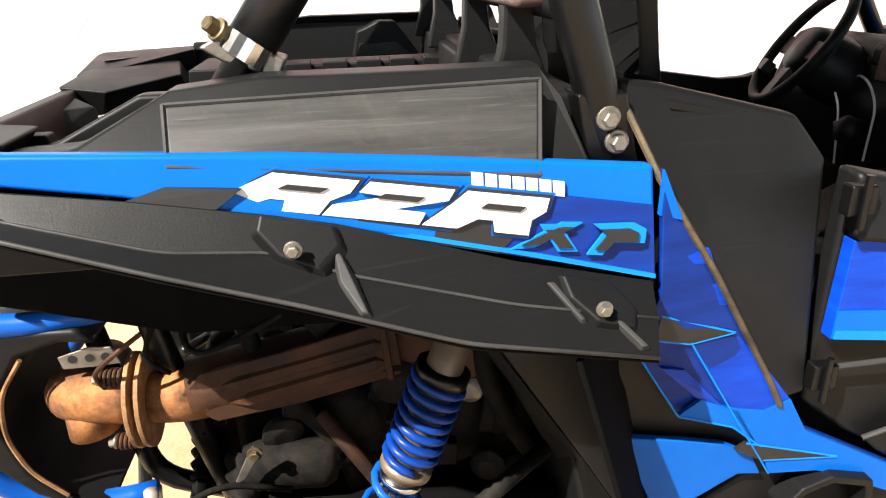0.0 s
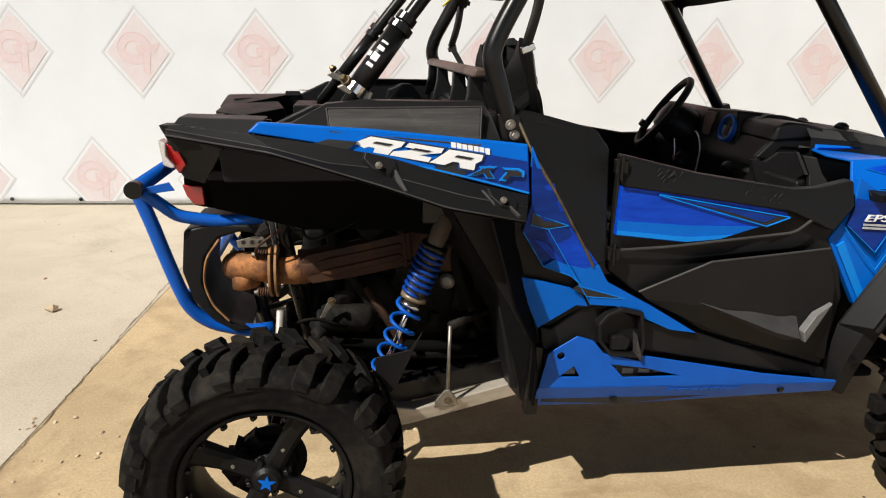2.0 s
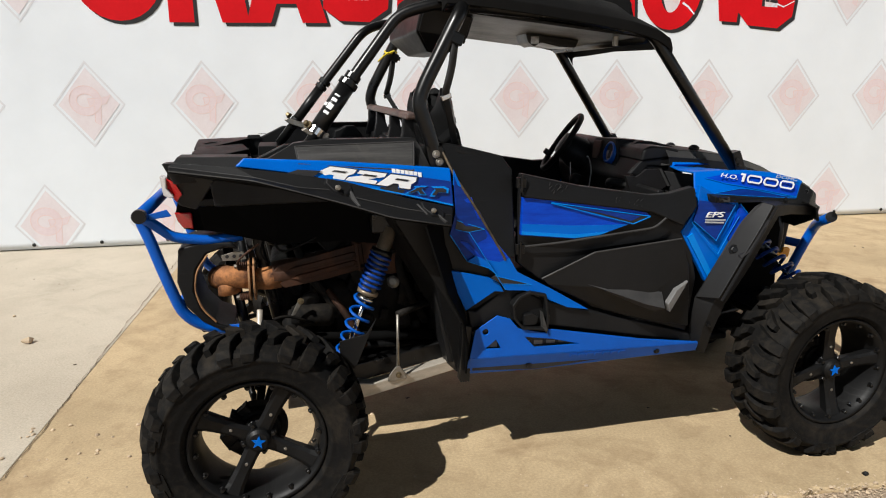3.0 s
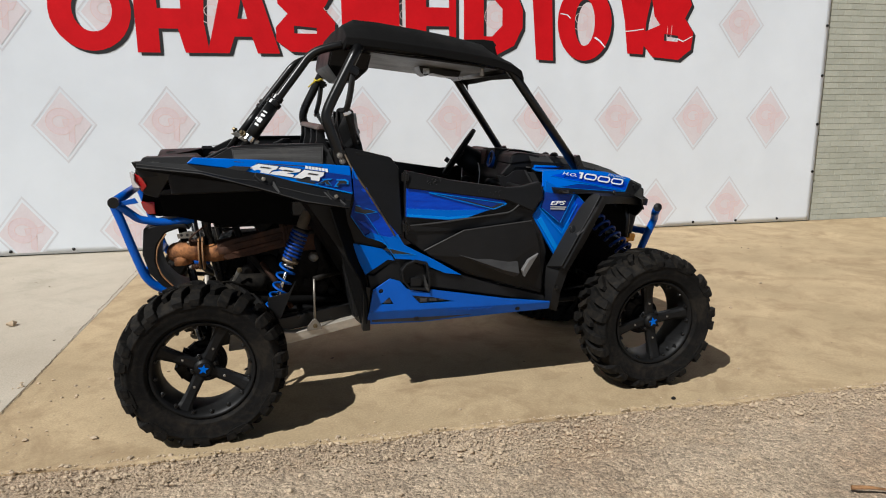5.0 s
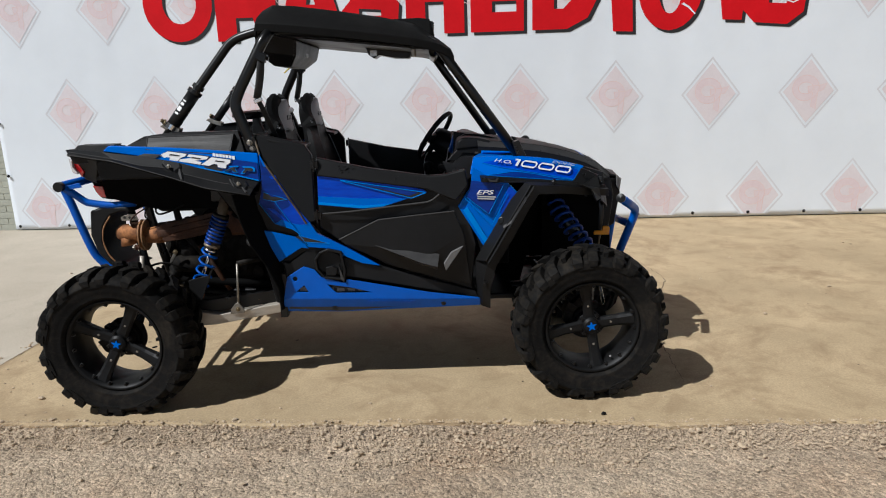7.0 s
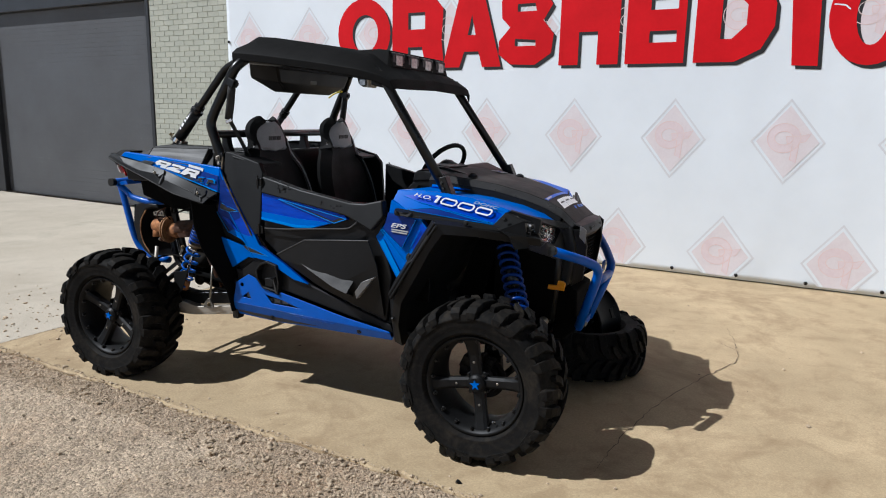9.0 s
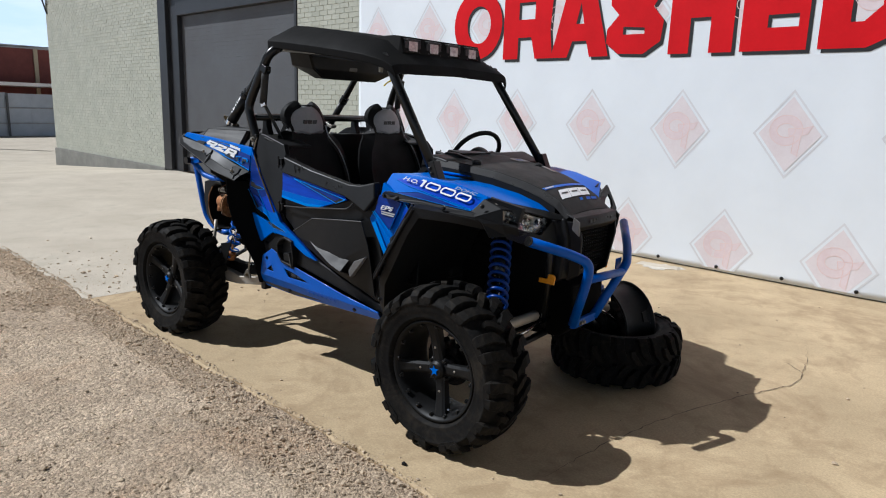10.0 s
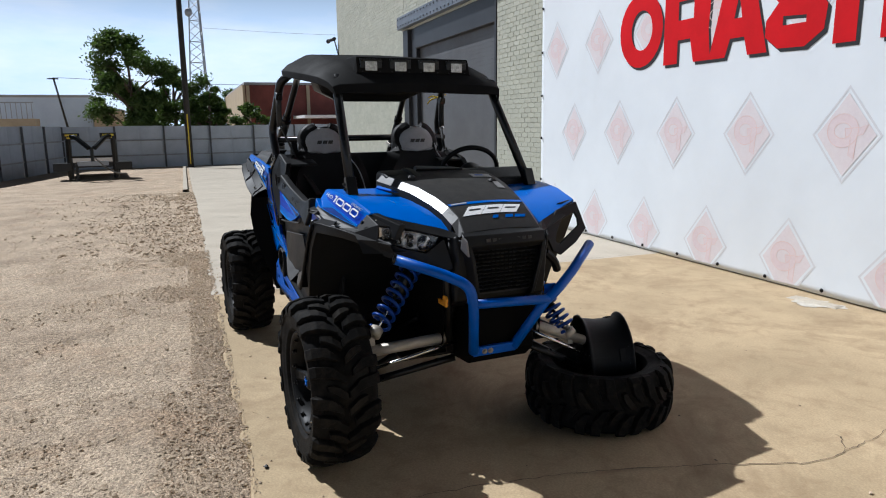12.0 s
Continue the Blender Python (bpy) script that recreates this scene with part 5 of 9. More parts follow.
    part("tail_lamp_clear", side([(-0.284, 1.214), (-0.260, 1.206), (-0.262, 1.170), (-0.240, 1.140), (-0.250, 1.134), (-0.277, 1.142)], [0.496, 0.512, 0.508, 0.508, 0.500, 0.492], 0.06), CLEARLENS, car, "pale clear lens", bevel=0.005)
    part("tail_lamp", side([(-0.275, 1.052), (-0.207, 1.052), (-0.210, 0.984), (-0.250, 0.985), (-0.268, 1.015)], [0.318, 0.345, 0.312, 0.296, 0.302], 0.05), REDLENS, car, "red lower tail lamp lens", bevel=0.005)

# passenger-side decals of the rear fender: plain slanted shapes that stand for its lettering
def on_fender(u, v):
    """A place on the fender by its share along and up the lettering."""
    a, b = Vector((0.222, 1.223)), Vector((0.568, 1.161))
    c, d = Vector((0.277, 1.252)), Vector((0.594, 1.200))
    p = a.lerp(b, u).lerp(c.lerp(d, u), v)
    return p.x, p.y


def fender_y(z):
    return 0.6825 + (1.236 - z) / 0.13 * 0.0185


for s in (NEAR, FAR):
    def decal(name, pts, material, proud, s=s, label=""):
        return part(name, slab_xz(pts, [s * (fender_y(z) + proud) for x, z in pts], -s * 0.004), material, car, label)

    decal("graphic", [(0.144, 1.236), (0.188, 1.250), (0.258, 1.242), (0.235, 1.222), (0.30, 1.210), (0.36, 1.190), (0.31, 1.199)], BLACKPRINT, 0.005)
    decal("graphic", [(0.555, 1.210), (0.712, 1.182), (0.716, 1.098), (0.42, 1.168), (0.50, 1.176)], NAVY, 0.004)
    decal("graphic", [(0.36, 1.186), (0.42, 1.168), (0.53, 1.142), (0.56, 1.168), (0.50, 1.19)], BLACKPRINT, 0.006)
    k = 0.07
    shapes = [[(0.0, 0.0), (0.105, 0.0), (0.150, 0.30), (0.195, 0.30), (0.225, 0.0), (0.335, 0.0), (0.320, 0.40), (0.350, 0.66), (0.335, 1.0), (0.055, 1.0), (0.035, 0.62)],
              [(0.345, 0.0), (0.640, 0.0), (0.630, 0.30), (0.525, 0.34), (0.665, 0.70), (0.655, 1.0), (0.370, 1.0), (0.375, 0.70), (0.475, 0.66), (0.340, 0.28)],
              [(0.650, 0.0), (0.760, 0.0), (0.800, 0.30), (0.850, 0.30), (0.880, 0.0), (0.990, 0.0), (0.970, 0.40), (1.0, 0.66), (0.985, 1.0), (0.700, 1.0), (0.685, 0.62)]]
    for sh in shapes:
        cu = sum(u for u, v in sh) / len(sh)
        decal("outline_graphic", [on_fender(cu + (u - cu) * 1.09, 0.5 + (v - 0.5) * 1.28) for u, v in sh], BLUE, 0.007)
        decal("outline_graphic", [on_fender(cu + (u - cu) * 1.05, 0.5 + (v - 0.5) * 1.16) for u, v in sh], BLACKPRINT, 0.009)
        decal("white_graphic", [on_fender(u, v) for u, v in sh], WHITE, 0.011)
        decal("slit_graphic", [on_fender(cu - 0.06, 0.60), on_fender(cu + 0.07, 0.60), on_fender(cu + 0.08, 0.74), on_fender(cu - 0.05, 0.74)], BLACKPRINT, 0.013)
    for i, pts in enumerate(([(0.545, 1.146), (0.572, 1.146), (0.628, 1.170), (0.604, 1.172)], [(0.578, 1.172), (0.602, 1.170), (0.622, 1.138), (0.598, 1.140)], [(0.632, 1.134), (0.650, 1.132), (0.662, 1.146), (0.700, 1.142), (0.702, 1.158), (0.688, 1.166), (0.640, 1.168), (0.652, 1.158)])):
        decal("model_graphic", pts, BLUE_LIGHT, 0.008 + 0.0015 * i)
        c = (sum(p[0] for p in pts) / len(pts), sum(p[1] for p in pts) / len(pts))
        decal("model_graphic", [(c[0] + (x - c[0]) * 0.72, c[1] + (z - c[1]) * 0.66) for x, z in pts], BLACKPRINT, 0.011 + 0.0015 * i)
    for i in range(7):
        x = 0.504 + i * 0.0152
        z = 1.226 - i * 0.0026
        decal("maker_bar", [(x, z - 0.008), (x + 0.0125, z - 0.010), (x + 0.0125, z + 0.006), (x, z + 0.008)], WHITE, 0.006)
    decal("stripe_line", [(0.15, 1.232), (0.30, 1.199), (0.55, 1.140), (0.716, 1.097), (0.716, 1.102), (0.55, 1.145), (0.30, 1.204), (0.15, 1.236)], BLUE_LIGHT, 0.007)

# cargo bed
bed = part("cargo_bed", box(-0.16, 0.60, -0.50, 0.50, 1.10, 1.13), PLASTIC, car, "black plastic cargo bed", bevel=0.006)
for s in (NEAR, FAR):
    part("bed_wall", slab_xz([(-0.12, 1.262), (0.041, 1.268), (0.144, 1.318), (0.309, 1.316), (0.590, 1.310), (0.605, 1.20), (0.60, 1.11), (-0.10, 1.11)], [s * 0.55] * 8, s * 0.03), PLASTIC, car, bevel=0.006)
    part("bed_rail", hull([(-0.262, s * 0.555, 1.262), (-0.258, s * 0.500, 1.262), (-0.02, s * 0.575, 1.266), (-0.02, s * 0.505, 1.264), (-0.262, s * 0.340, 1.232), (-0.225, s * 0.345, 1.232), (-0.25, s * 0.35, 1.18), (-0.23, s * 0.55, 1.19), (-0.02, s * 0.56, 1.20), (-0.02, s * 0.51, 1.22)]), PLASTIC, car, "black rail round the bed", bevel=0.005)
    part("bed_latch", box(-0.030, 0.036, s * 0.555 - 0.016, s * 0.555 + 0.016, 1.258, 1.277, taper=0.004), PLASTIC, car, bevel=0.003)
# moulded forms along the driver's side of the bed
part("bed_well", hull([(-0.262, 0.22, 1.224), (-0.24, 0.44, 1.246), (-0.05, 0.47, 1.242), (-0.012, 0.29, 1.230), (-0.15, 0.19, 1.212), (-0.19, 0.24, 1.12), (0.005, 0.34, 1.12), (0.0, 0.50, 1.12), (-0.22, 0.50, 1.12)]), PLASTIC, car, "faceted black moulding over the wheel arch", bevel=0.005)
part("bed_corner", hull([(-0.255, 0.06, 1.196), (-0.225, 0.20, 1.206), (-0.165, 0.14, 1.192), (-0.140, 0.13, 1.14), (-0.225, 0.0, 1.15), (-0.25, -0.02, 1.13), (-0.15, 0.2, 1.12), (-0.24, 0.2, 1.12)]), PLASTIC, car, bevel=0.004)
part("bed_hook", tube([(-0.16, 0.135, 1.168), (-0.142, 0.128, 1.172), (-0.130, 0.132, 1.156)], 0.004, 0.005, 6), ZINC, car, "small metal latch")
part("bed_bin", box(0.025, 0.125, 0.16, 0.40, 1.12, 1.252, taper=0.008), PLASTIC, car, bevel=0.005)
part("bed_step", box(0.225, 0.60, 0.18, 0.30, 1.12, 1.250, taper=0.006), PLASTIC, car, "low ribbed wall in the bed", bevel=0.006)
for x in (0.240, 0.320, 0.395, 0.470, 0.545):
    part("bed_rib", hull([(x, 0.170, 1.255), (x + 0.055, 0.170, 1.255), (x + 0.055, 0.20, 1.260), (x, 0.20, 1.260), (x - 0.004, 0.165, 1.13), (x + 0.059, 0.165, 1.13), (x, 0.22, 1.13), (x + 0.055, 0.22, 1.13)]), PLASTIC, car, bevel=0.003)
part("bed_hump", slab_xz([(0.387, 1.225), (0.403, 1.293), (0.425, 1.300), (0.458, 1.316), (0.503, 1.315), (0.530, 1.280), (0.566, 1.225)], [0.47] * 7, 0.08), PLASTIC, car, "raised black latch housing", bevel=0.006)
part("bed_hump_face", slab_xz([(0.398, 1.232), (0.410, 1.262), (0.505, 1.262), (0.540, 1.232)], [0.466] * 4, 0.01), PALEEDGE, car)
part("tailgate", prism([(-0.268, 1.185), (-0.258, 1.216), (-0.222, 1.218), (-0.20, 1.17), (-0.19, 1.10), (-0.235, 1.10)], -0.455, 0.455), PLASTIC, car, "black tailgate moulding", bevel=0.006)
part("bed_front", prism([(0.56, 1.11), (0.585, 1.285), (0.625, 1.29), (0.64, 1.10)], -0.57, 0.57), PLASTIC, car, bevel=0.006)
for y in (-0.36, -0.24, -0.12, 0.0, 0.10):
    part("bed_rib", box(-0.16, 0.55, y - 0.02, y + 0.02, 1.13, 1.142, taper=0.004), PLASTIC, car, bevel=0.003)
part("airbox_cover", box(0.30, 0.52, -0.30, -0.02, 1.13, 1.262, taper=0.03), PLASTIC, car, "black moulded engine cover in the bed", bevel=0.01)
# rear bulkhead rack with upright slats behind the seats
surface("worn_brown_edge", (0.11, 0.065, 0.05), (0.05, 0.034, 0.03), rough=0.5, big=10, fine=150, bump=0.2)
part("rack_top", slab_xz([(0.575, 1.392), (0.582, 1.418), (0.612, 1.420), (0.622, 1.394)], [-0.575] * 4, 1.15), MATS["worn_brown_edge"], car, "worn reddish black top rail across the bulkhead", bevel=0.009, segments=3)
for y in (-0.49, -0.185, 0.225, 0.52):
    part("rack_slat", prism([(0.560, 1.27), (0.578, 1.345), (0.580, 1.400), (0.616, 1.400), (0.622, 1.345), (0.65, 1.27)], y - 0.020, y + 0.020), PLASTIC, car, bevel=0.005)

# ---- cage and roof ----
R = 0.024
for s in (NEAR, FAR):
    y = s
    low, high = ((1.985, 0.528, 1.155), (1.600, 0.472, 1.695)) if s == NEAR else ((1.950, 0.497, 1.158), (1.578, 0.455, 1.690))
    part("front_pillar", tube([(1.540, y * 0.45, 1.735), (high[0], y * high[1], high[2]), (low[0], y * low[1], low[2])], R, 0.04), SATIN, car, "black steel cage tube", smooth=True)
    part("pillar_foot", slab_xz([(low[0] - 0.040, low[2] + 0.075), (low[0] - 0.005, low[2] + 0.085), (low[0] + 0.035, low[2] - 0.005), (low[0] - 0.010, low[2] - 0.015)], [y * (low[1] + 0.026)] * 4, -y * 0.052), SATIN, car, bevel=0.004)
    for k in (0.3, 0.7):
        part("pillar_bolt", bolt((low[0] - 0.030 + 0.03 * k, y * (low[1] + 0.026), low[2] + 0.065 - 0.06 * k), (0, s, 0), 0.007, 0.010), SATIN, car)
    hoop = [(0.690, 0.600, 1.160), (0.668, 0.622, 1.29), (0.612, 0.628, 1.455), (0.640, 0.620, 1.520), (0.770, 0.594, 1.752), (0.800, 0.540, 1.800)] if s == NEAR else [(0.675, 0.565, 1.160), (0.655, 0.572, 1.29), (0.592, 0.566, 1.440), (0.610, 0.556, 1.505), (0.742, 0.536, 1.745), (0.790, 0.490, 1.795)]
    part("rear_hoop", tube([(a, y * b, c) for a, b, c in hoop], R + 0.002, 0.07), SATIN, car, "black steel cage tube", smooth=True)
    part("hoop_foot", slab_xz([(0.635, 1.302), (0.695, 1.302), (0.720, 1.205), (0.655, 1.205)], [y * 0.640, y * 0.640, y * 0.636, y * 0.636], -y * 0.06), SATIN, car, bevel=0.004)
    for xb, z in ((0.672, 1.274), (0.684, 1.246)):
        part("hoop_bolt", bolt((xb, y * 0.641, z), (0, s, 0), 0.010, 0.016), ZINC, car, "dull zinc bolt")
    part("roof_rail", tube([(0.80, y * 0.505, 1.795), (1.20, y * 0.495, 1.765), (1.58, y * 0.470, 1.712)], R, 0.05), SATIN, car, smooth=True)
    strut = [(0.80, 0.47, 1.812), (0.68, 0.462, 1.793), (0.578, 0.450, 1.762), (0.378, 0.490, 1.510), (0.205, 0.530, 1.275)] if s == NEAR else [(0.78, 0.44, 1.812), (0.64, 0.40, 1.800), (0.545, 0.350, 1.762), (0.329, 0.352, 1.500), (0.125, 0.345, 1.245)]
    part("rear_strut", tube([(a, y * b, c) for a, b, c in strut], 0.021, 0.05), SATIN, car, "black steel cage strut", smooth=True)
    lo, hi = (Vector((0.258, y * 0.517, 1.350)), Vector((0.388, y * 0.488, 1.524))) if s == NEAR else (Vector((0.205, y * 0.347, 1.345)), Vector((0.340, y * 0.352, 1.512)))
    thick, band = (0.031, CHROME) if s == NEAR else (0.023, SATIN)
    shock = part("strut_shock", rod(lo, hi, thick, 20), GLOSS, car, "black gas cylinder clamped to the strut", smooth=True)
    part("clamp", rod(lo.lerp(hi, -0.03), lo.lerp(hi, 0.09), thick + 0.0035, 20), band, shock)
    part("clamp", rod(lo.lerp(hi, 0.93), lo.lerp(hi, 1.02), thick + 0.005, 20), SATIN, shock)
    part("clamp", rod(lo.lerp(hi, 1.06), lo.lerp(hi, 1.16), 0.029, 20), SATIN, shock)
    axis_m = between(lo, hi)
    for along_t, length, turn in ((0.075, 0.010, 0), (0.095, 0.022, 0), (0.128, 0.012, 0), (0.150, 0.006, 0), (0.100, 0.014, 1)):
        bm = bmesh.new()
        mid_a = math.atan2(0.15, -s) + turn * 0.75 * s
        local = axis_m.to_3x3().inverted() @ Vector((-0.25, s, 0.35)).normalized()
        mid_a = math.atan2(local.z, local.x) + turn * 0.8
        arcs = [mid_a + (q - 3) * 0.11 for q in range(7)]
        sheet([[axis_m @ Vector(((thick + 0.0006) * math.cos(a), along_t + e, (thick + 0.0006) * math.sin(a))) for a in arcs] for e in (0, length)], bm)
        part("label_bar", bm, WHITE, shock, "pale printed bar")
    part("shock_bracket", slab_xz([(lo.x - 0.050, lo.z + 0.012), (lo.x - 0.030, lo.z + 0.022), (lo.x + 0.050, lo.z - 0.005), (lo.x + 0.040, lo.z - 0.028), (lo.x - 0.025, lo.z - 0.005)], [lo.y + y * 0.020] * 5, -y * 0.05), ZINC, car, "dull cast bracket", bevel=0.004)
    part("shock_bolt", bolt((lo.x - 0.023, lo.y + y * 0.015, lo.z + 0.030), (-0.5, s * 0.5, 0.5), 0.010, 0.02), BRASS, car)
    reel = (0.752, 0.606, 1.660) if s == NEAR else (0.716, 0.540, 1.640)
    end = (0.716, 0.600, 1.480) if s == NEAR else (0.680, 0.556, 1.468)
    belt = part("seat_belt", slab_xz([(end[0] - 0.012, end[2]), (end[0] + 0.014, end[2]), (0.775, 1.33), (0.815, 1.20), (0.895, 1.05), (0.862, 1.05), (0.785, 1.20), (0.750, 1.33)], [y * end[1], y * end[1], y * 0.54, y * 0.50, y * 0.43, y * 0.39, y * 0.48, y * 0.54], -y * 0.010), STRAP, car, "black harness webbing", bevel=0.003)
    part("belt_sleeve", tube([(reel[0], y * reel[1], reel[2]), (0.5 * (reel[0] + end[0]) + 0.006, y * reel[1], 0.5 * (reel[2] + end[2])), (end[0], y * end[1], end[2])], 0.021, 0.05, 10, flat=0.45), STRAP, belt, "thick black belt sleeve", smooth=True)
    part("belt_reel", box(-0.026, 0.026, -0.022, 0.022, -0.020, 0.020, taper=0.004, m=pose(reel[0] + 0.004, y * reel[1], reel[2] + 0.012, 0, 25, 0)), SATIN, belt, "black belt guide clamped to the cage", bevel=0.004)
    part("belt_guide", rod((reel[0] - 0.03, y * (reel[1] - 0.004), reel[2] + 0.018), (reel[0] + 0.036, y * (reel[1] - 0.004), reel[2] + 0.002), 0.010, 10), SATIN, belt)
    part("belt_buckle", box(-0.020, 0.020, -0.006, 0.006, -0.010, 0.010, m=pose(end[0] + 0.004, y * end[1], end[2] - 0.008, 0, -20, 10)), CHROME, belt, bevel=0.003)
for x, yy, z, r in ((0.83, 0.46, 1.835, R), (1.57, 0.455, 1.690, R), (0.628, 0.60, 1.396, 0.018)):
    part("cross_tube", tube([(x, -yy, z), (x, yy, z)], r, 0), SATIN, car, "black steel cross tube", smooth=True)
# roof: a moulded shell with a raised middle and a lamp housing across its front
rows = []
for x, z, w, h in ((0.722, 1.802, 0.545, 0.0), (0.735, 1.832, 0.566, 0.060), (0.79, 1.828, 0.574, 0.090), (0.90, 1.818, 0.572, 0.092), (1.10, 1.795, 0.560, 0.088), (1.30, 1.770, 0.540, 0.082), (1.47, 1.745, 0.518, 0.072), (1.545, 1.728, 0.504, 0.040), (1.60, 1.712, 0.495, 0.024), (1.650, 1.686, 0.484, 0.010), (1.668, 1.648, 0.474, 0.0)):
    o = -0.016 * max(0.0, (x - 0.9) / 0.8)
    rows.append([(x, o - w, z - 0.042), (x, o - w - 0.004, z - 0.006), (x, o - w + 0.030, z + h * 0.30), (x, o - w + 0.115, z + h * 0.80), (x, o - w + 0.150, z + h), (x, o, z + h + 0.008), (x, o + w - 0.15, z + h), (x, o + w - 0.115, z + h * 0.80), (x, o + w - 0.030, z + h * 0.30), (x, o + w + 0.004, z - 0.006), (x, o + w, z - 0.042)])
roof = part("roof", sheet(rows), ROOFBLACK, car, "black moulded plastic roof", solid=0.012, bevel=0.006)
part("roof_lining", sheet([[(x, yy, z) for yy in (-0.47, -0.2, 0.2, 0.47)] for x, z in ((0.76, 1.785), (1.0, 1.755), (1.35, 1.715), (1.58, 1.69))]), PLASTIC, car, solid=0.01)
part("lamp_housing", sheet([[(x, -0.357, zb), (x, -0.342, zt), (x, 0.318, zt), (x, 0.333, zb)] for x, zb, zt in ((1.36, 1.80, 1.845), (1.50, 1.765, 1.848), (1.553, 1.755, 1.842), (1.575, 1.748, 1.760))]), ROOFBLACK, car, "black lamp housing with four square lamps", solid=0.01, bevel=0.005)
for y in (-0.267, -0.097, 0.073, 0.243):
    lamp = part("roof_lamp", box(1.545, 1.572, y - 0.062, y + 0.062, 1.758, 1.836), SATIN, car, "small square work lamp", bevel=0.004)
    part("lens", box(1.572, 1.576, y - 0.034, y + 0.034, 1.772, 1.822), LED, lamp, bevel=0.003)
    for dy in (-0.05, 0.05):
        for zz in (1.768, 1.826):
            part("screw", bolt((1.572, y + dy, zz), (1, 0, 0), 0.004, 0.006), SATIN, lamp)
# overhead pod: a shallow hull hung across the rear of the roof
part("speaker_pod", sheet([[(x, yy * k, z) for yy in (-0.385, -0.13, 0.13, 0.335)] for x, z, k in ((0.690, 1.80, 1.0), (0.672, 1.715, 0.92), (0.735, 1.650, 0.62), (0.815, 1.645, 0.62), (0.860, 1.690, 0.90), (0.875, 1.765, 1.0))]), PLASTIC, car, "black overhead pod", solid=0.02, bevel=0.012)
for k in (-1, 1):
    ye = -0.385 if k < 0 else 0.335
    part("pod_end", sheet([[(0.690, ye, 1.80), (0.875, ye, 1.765)], [(0.672, ye * 0.92, 1.715), (0.860, ye * 0.90, 1.690)], [(0.735, ye * 0.62, 1.650), (0.815, ye * 0.62, 1.645)]]), PLASTIC, car, solid=0.012, bevel=0.004)
part("pod_badge", box(0.862, 0.874, -0.075, -0.010, 1.690, 1.735, m=pose(0, 0, 0)), GREYPLASTIC, car, bevel=0.004)
part("dome_lamp", prism([(1.20, 1.735), (1.215, 1.690), (1.245, 1.672), (1.275, 1.690), (1.36, 1.672), (1.44, 1.668), (1.46, 1.715)], -0.09, 0.05), SATIN, car, "small dark console under the roof", bevel=0.008)
part("dome_lamp_lens", box(1.225, 1.262, -0.094, -0.089, 1.684, 1.715), LED, car)
part("roof_knob", rod((1.47, -0.40, 1.70), (1.47, -0.40, 1.66), 0.012, 10), ZINC, car)
bm = tube([(0.700, 0.575, 1.690), (0.712, 0.515, 1.672), (0.678, 0.505, 1.668), (0.680, 0.570, 1.682), (0.705, 0.575, 1.692)], 0.006, 0.02, 7)
tube([(0.690, 0.510, 1.672), (0.660, 0.480, 1.655), (0.630, 0.470, 1.628)], 0.005, 0.02, 6, bm)
tube([(0.700, 0.510, 1.674), (0.715, 0.470, 1.680), (0.720, 0.440, 1.668)], 0.005, 0.02, 6, bm)
tagged(link("ribbon", bm, YELLOW, at=CAR), "yellow ribbon tied round the cage tube", "ribbon")

# ---- cabin ----
def flow(stops, k):
    """Rows of numbers with k smooth steps between each two."""
    out = []
    for i in range(len(stops) - 1):
        p0, p1, p2, p3 = stops[max(i - 1, 0)], stops[i], stops[i + 1], stops[min(i + 2, len(stops) - 1)]
        for j in range(k):
            t = j / k
            out.append(tuple(0.5 * (2 * b + (c - a) * t + (2 * a - 5 * b + 4 * c - d) * t * t + (3 * b - a - 3 * c + d) * t ** 3) for a, b, c, d in zip(p0, p1, p2, p3)))
    return out + [tuple(stops[-1])]


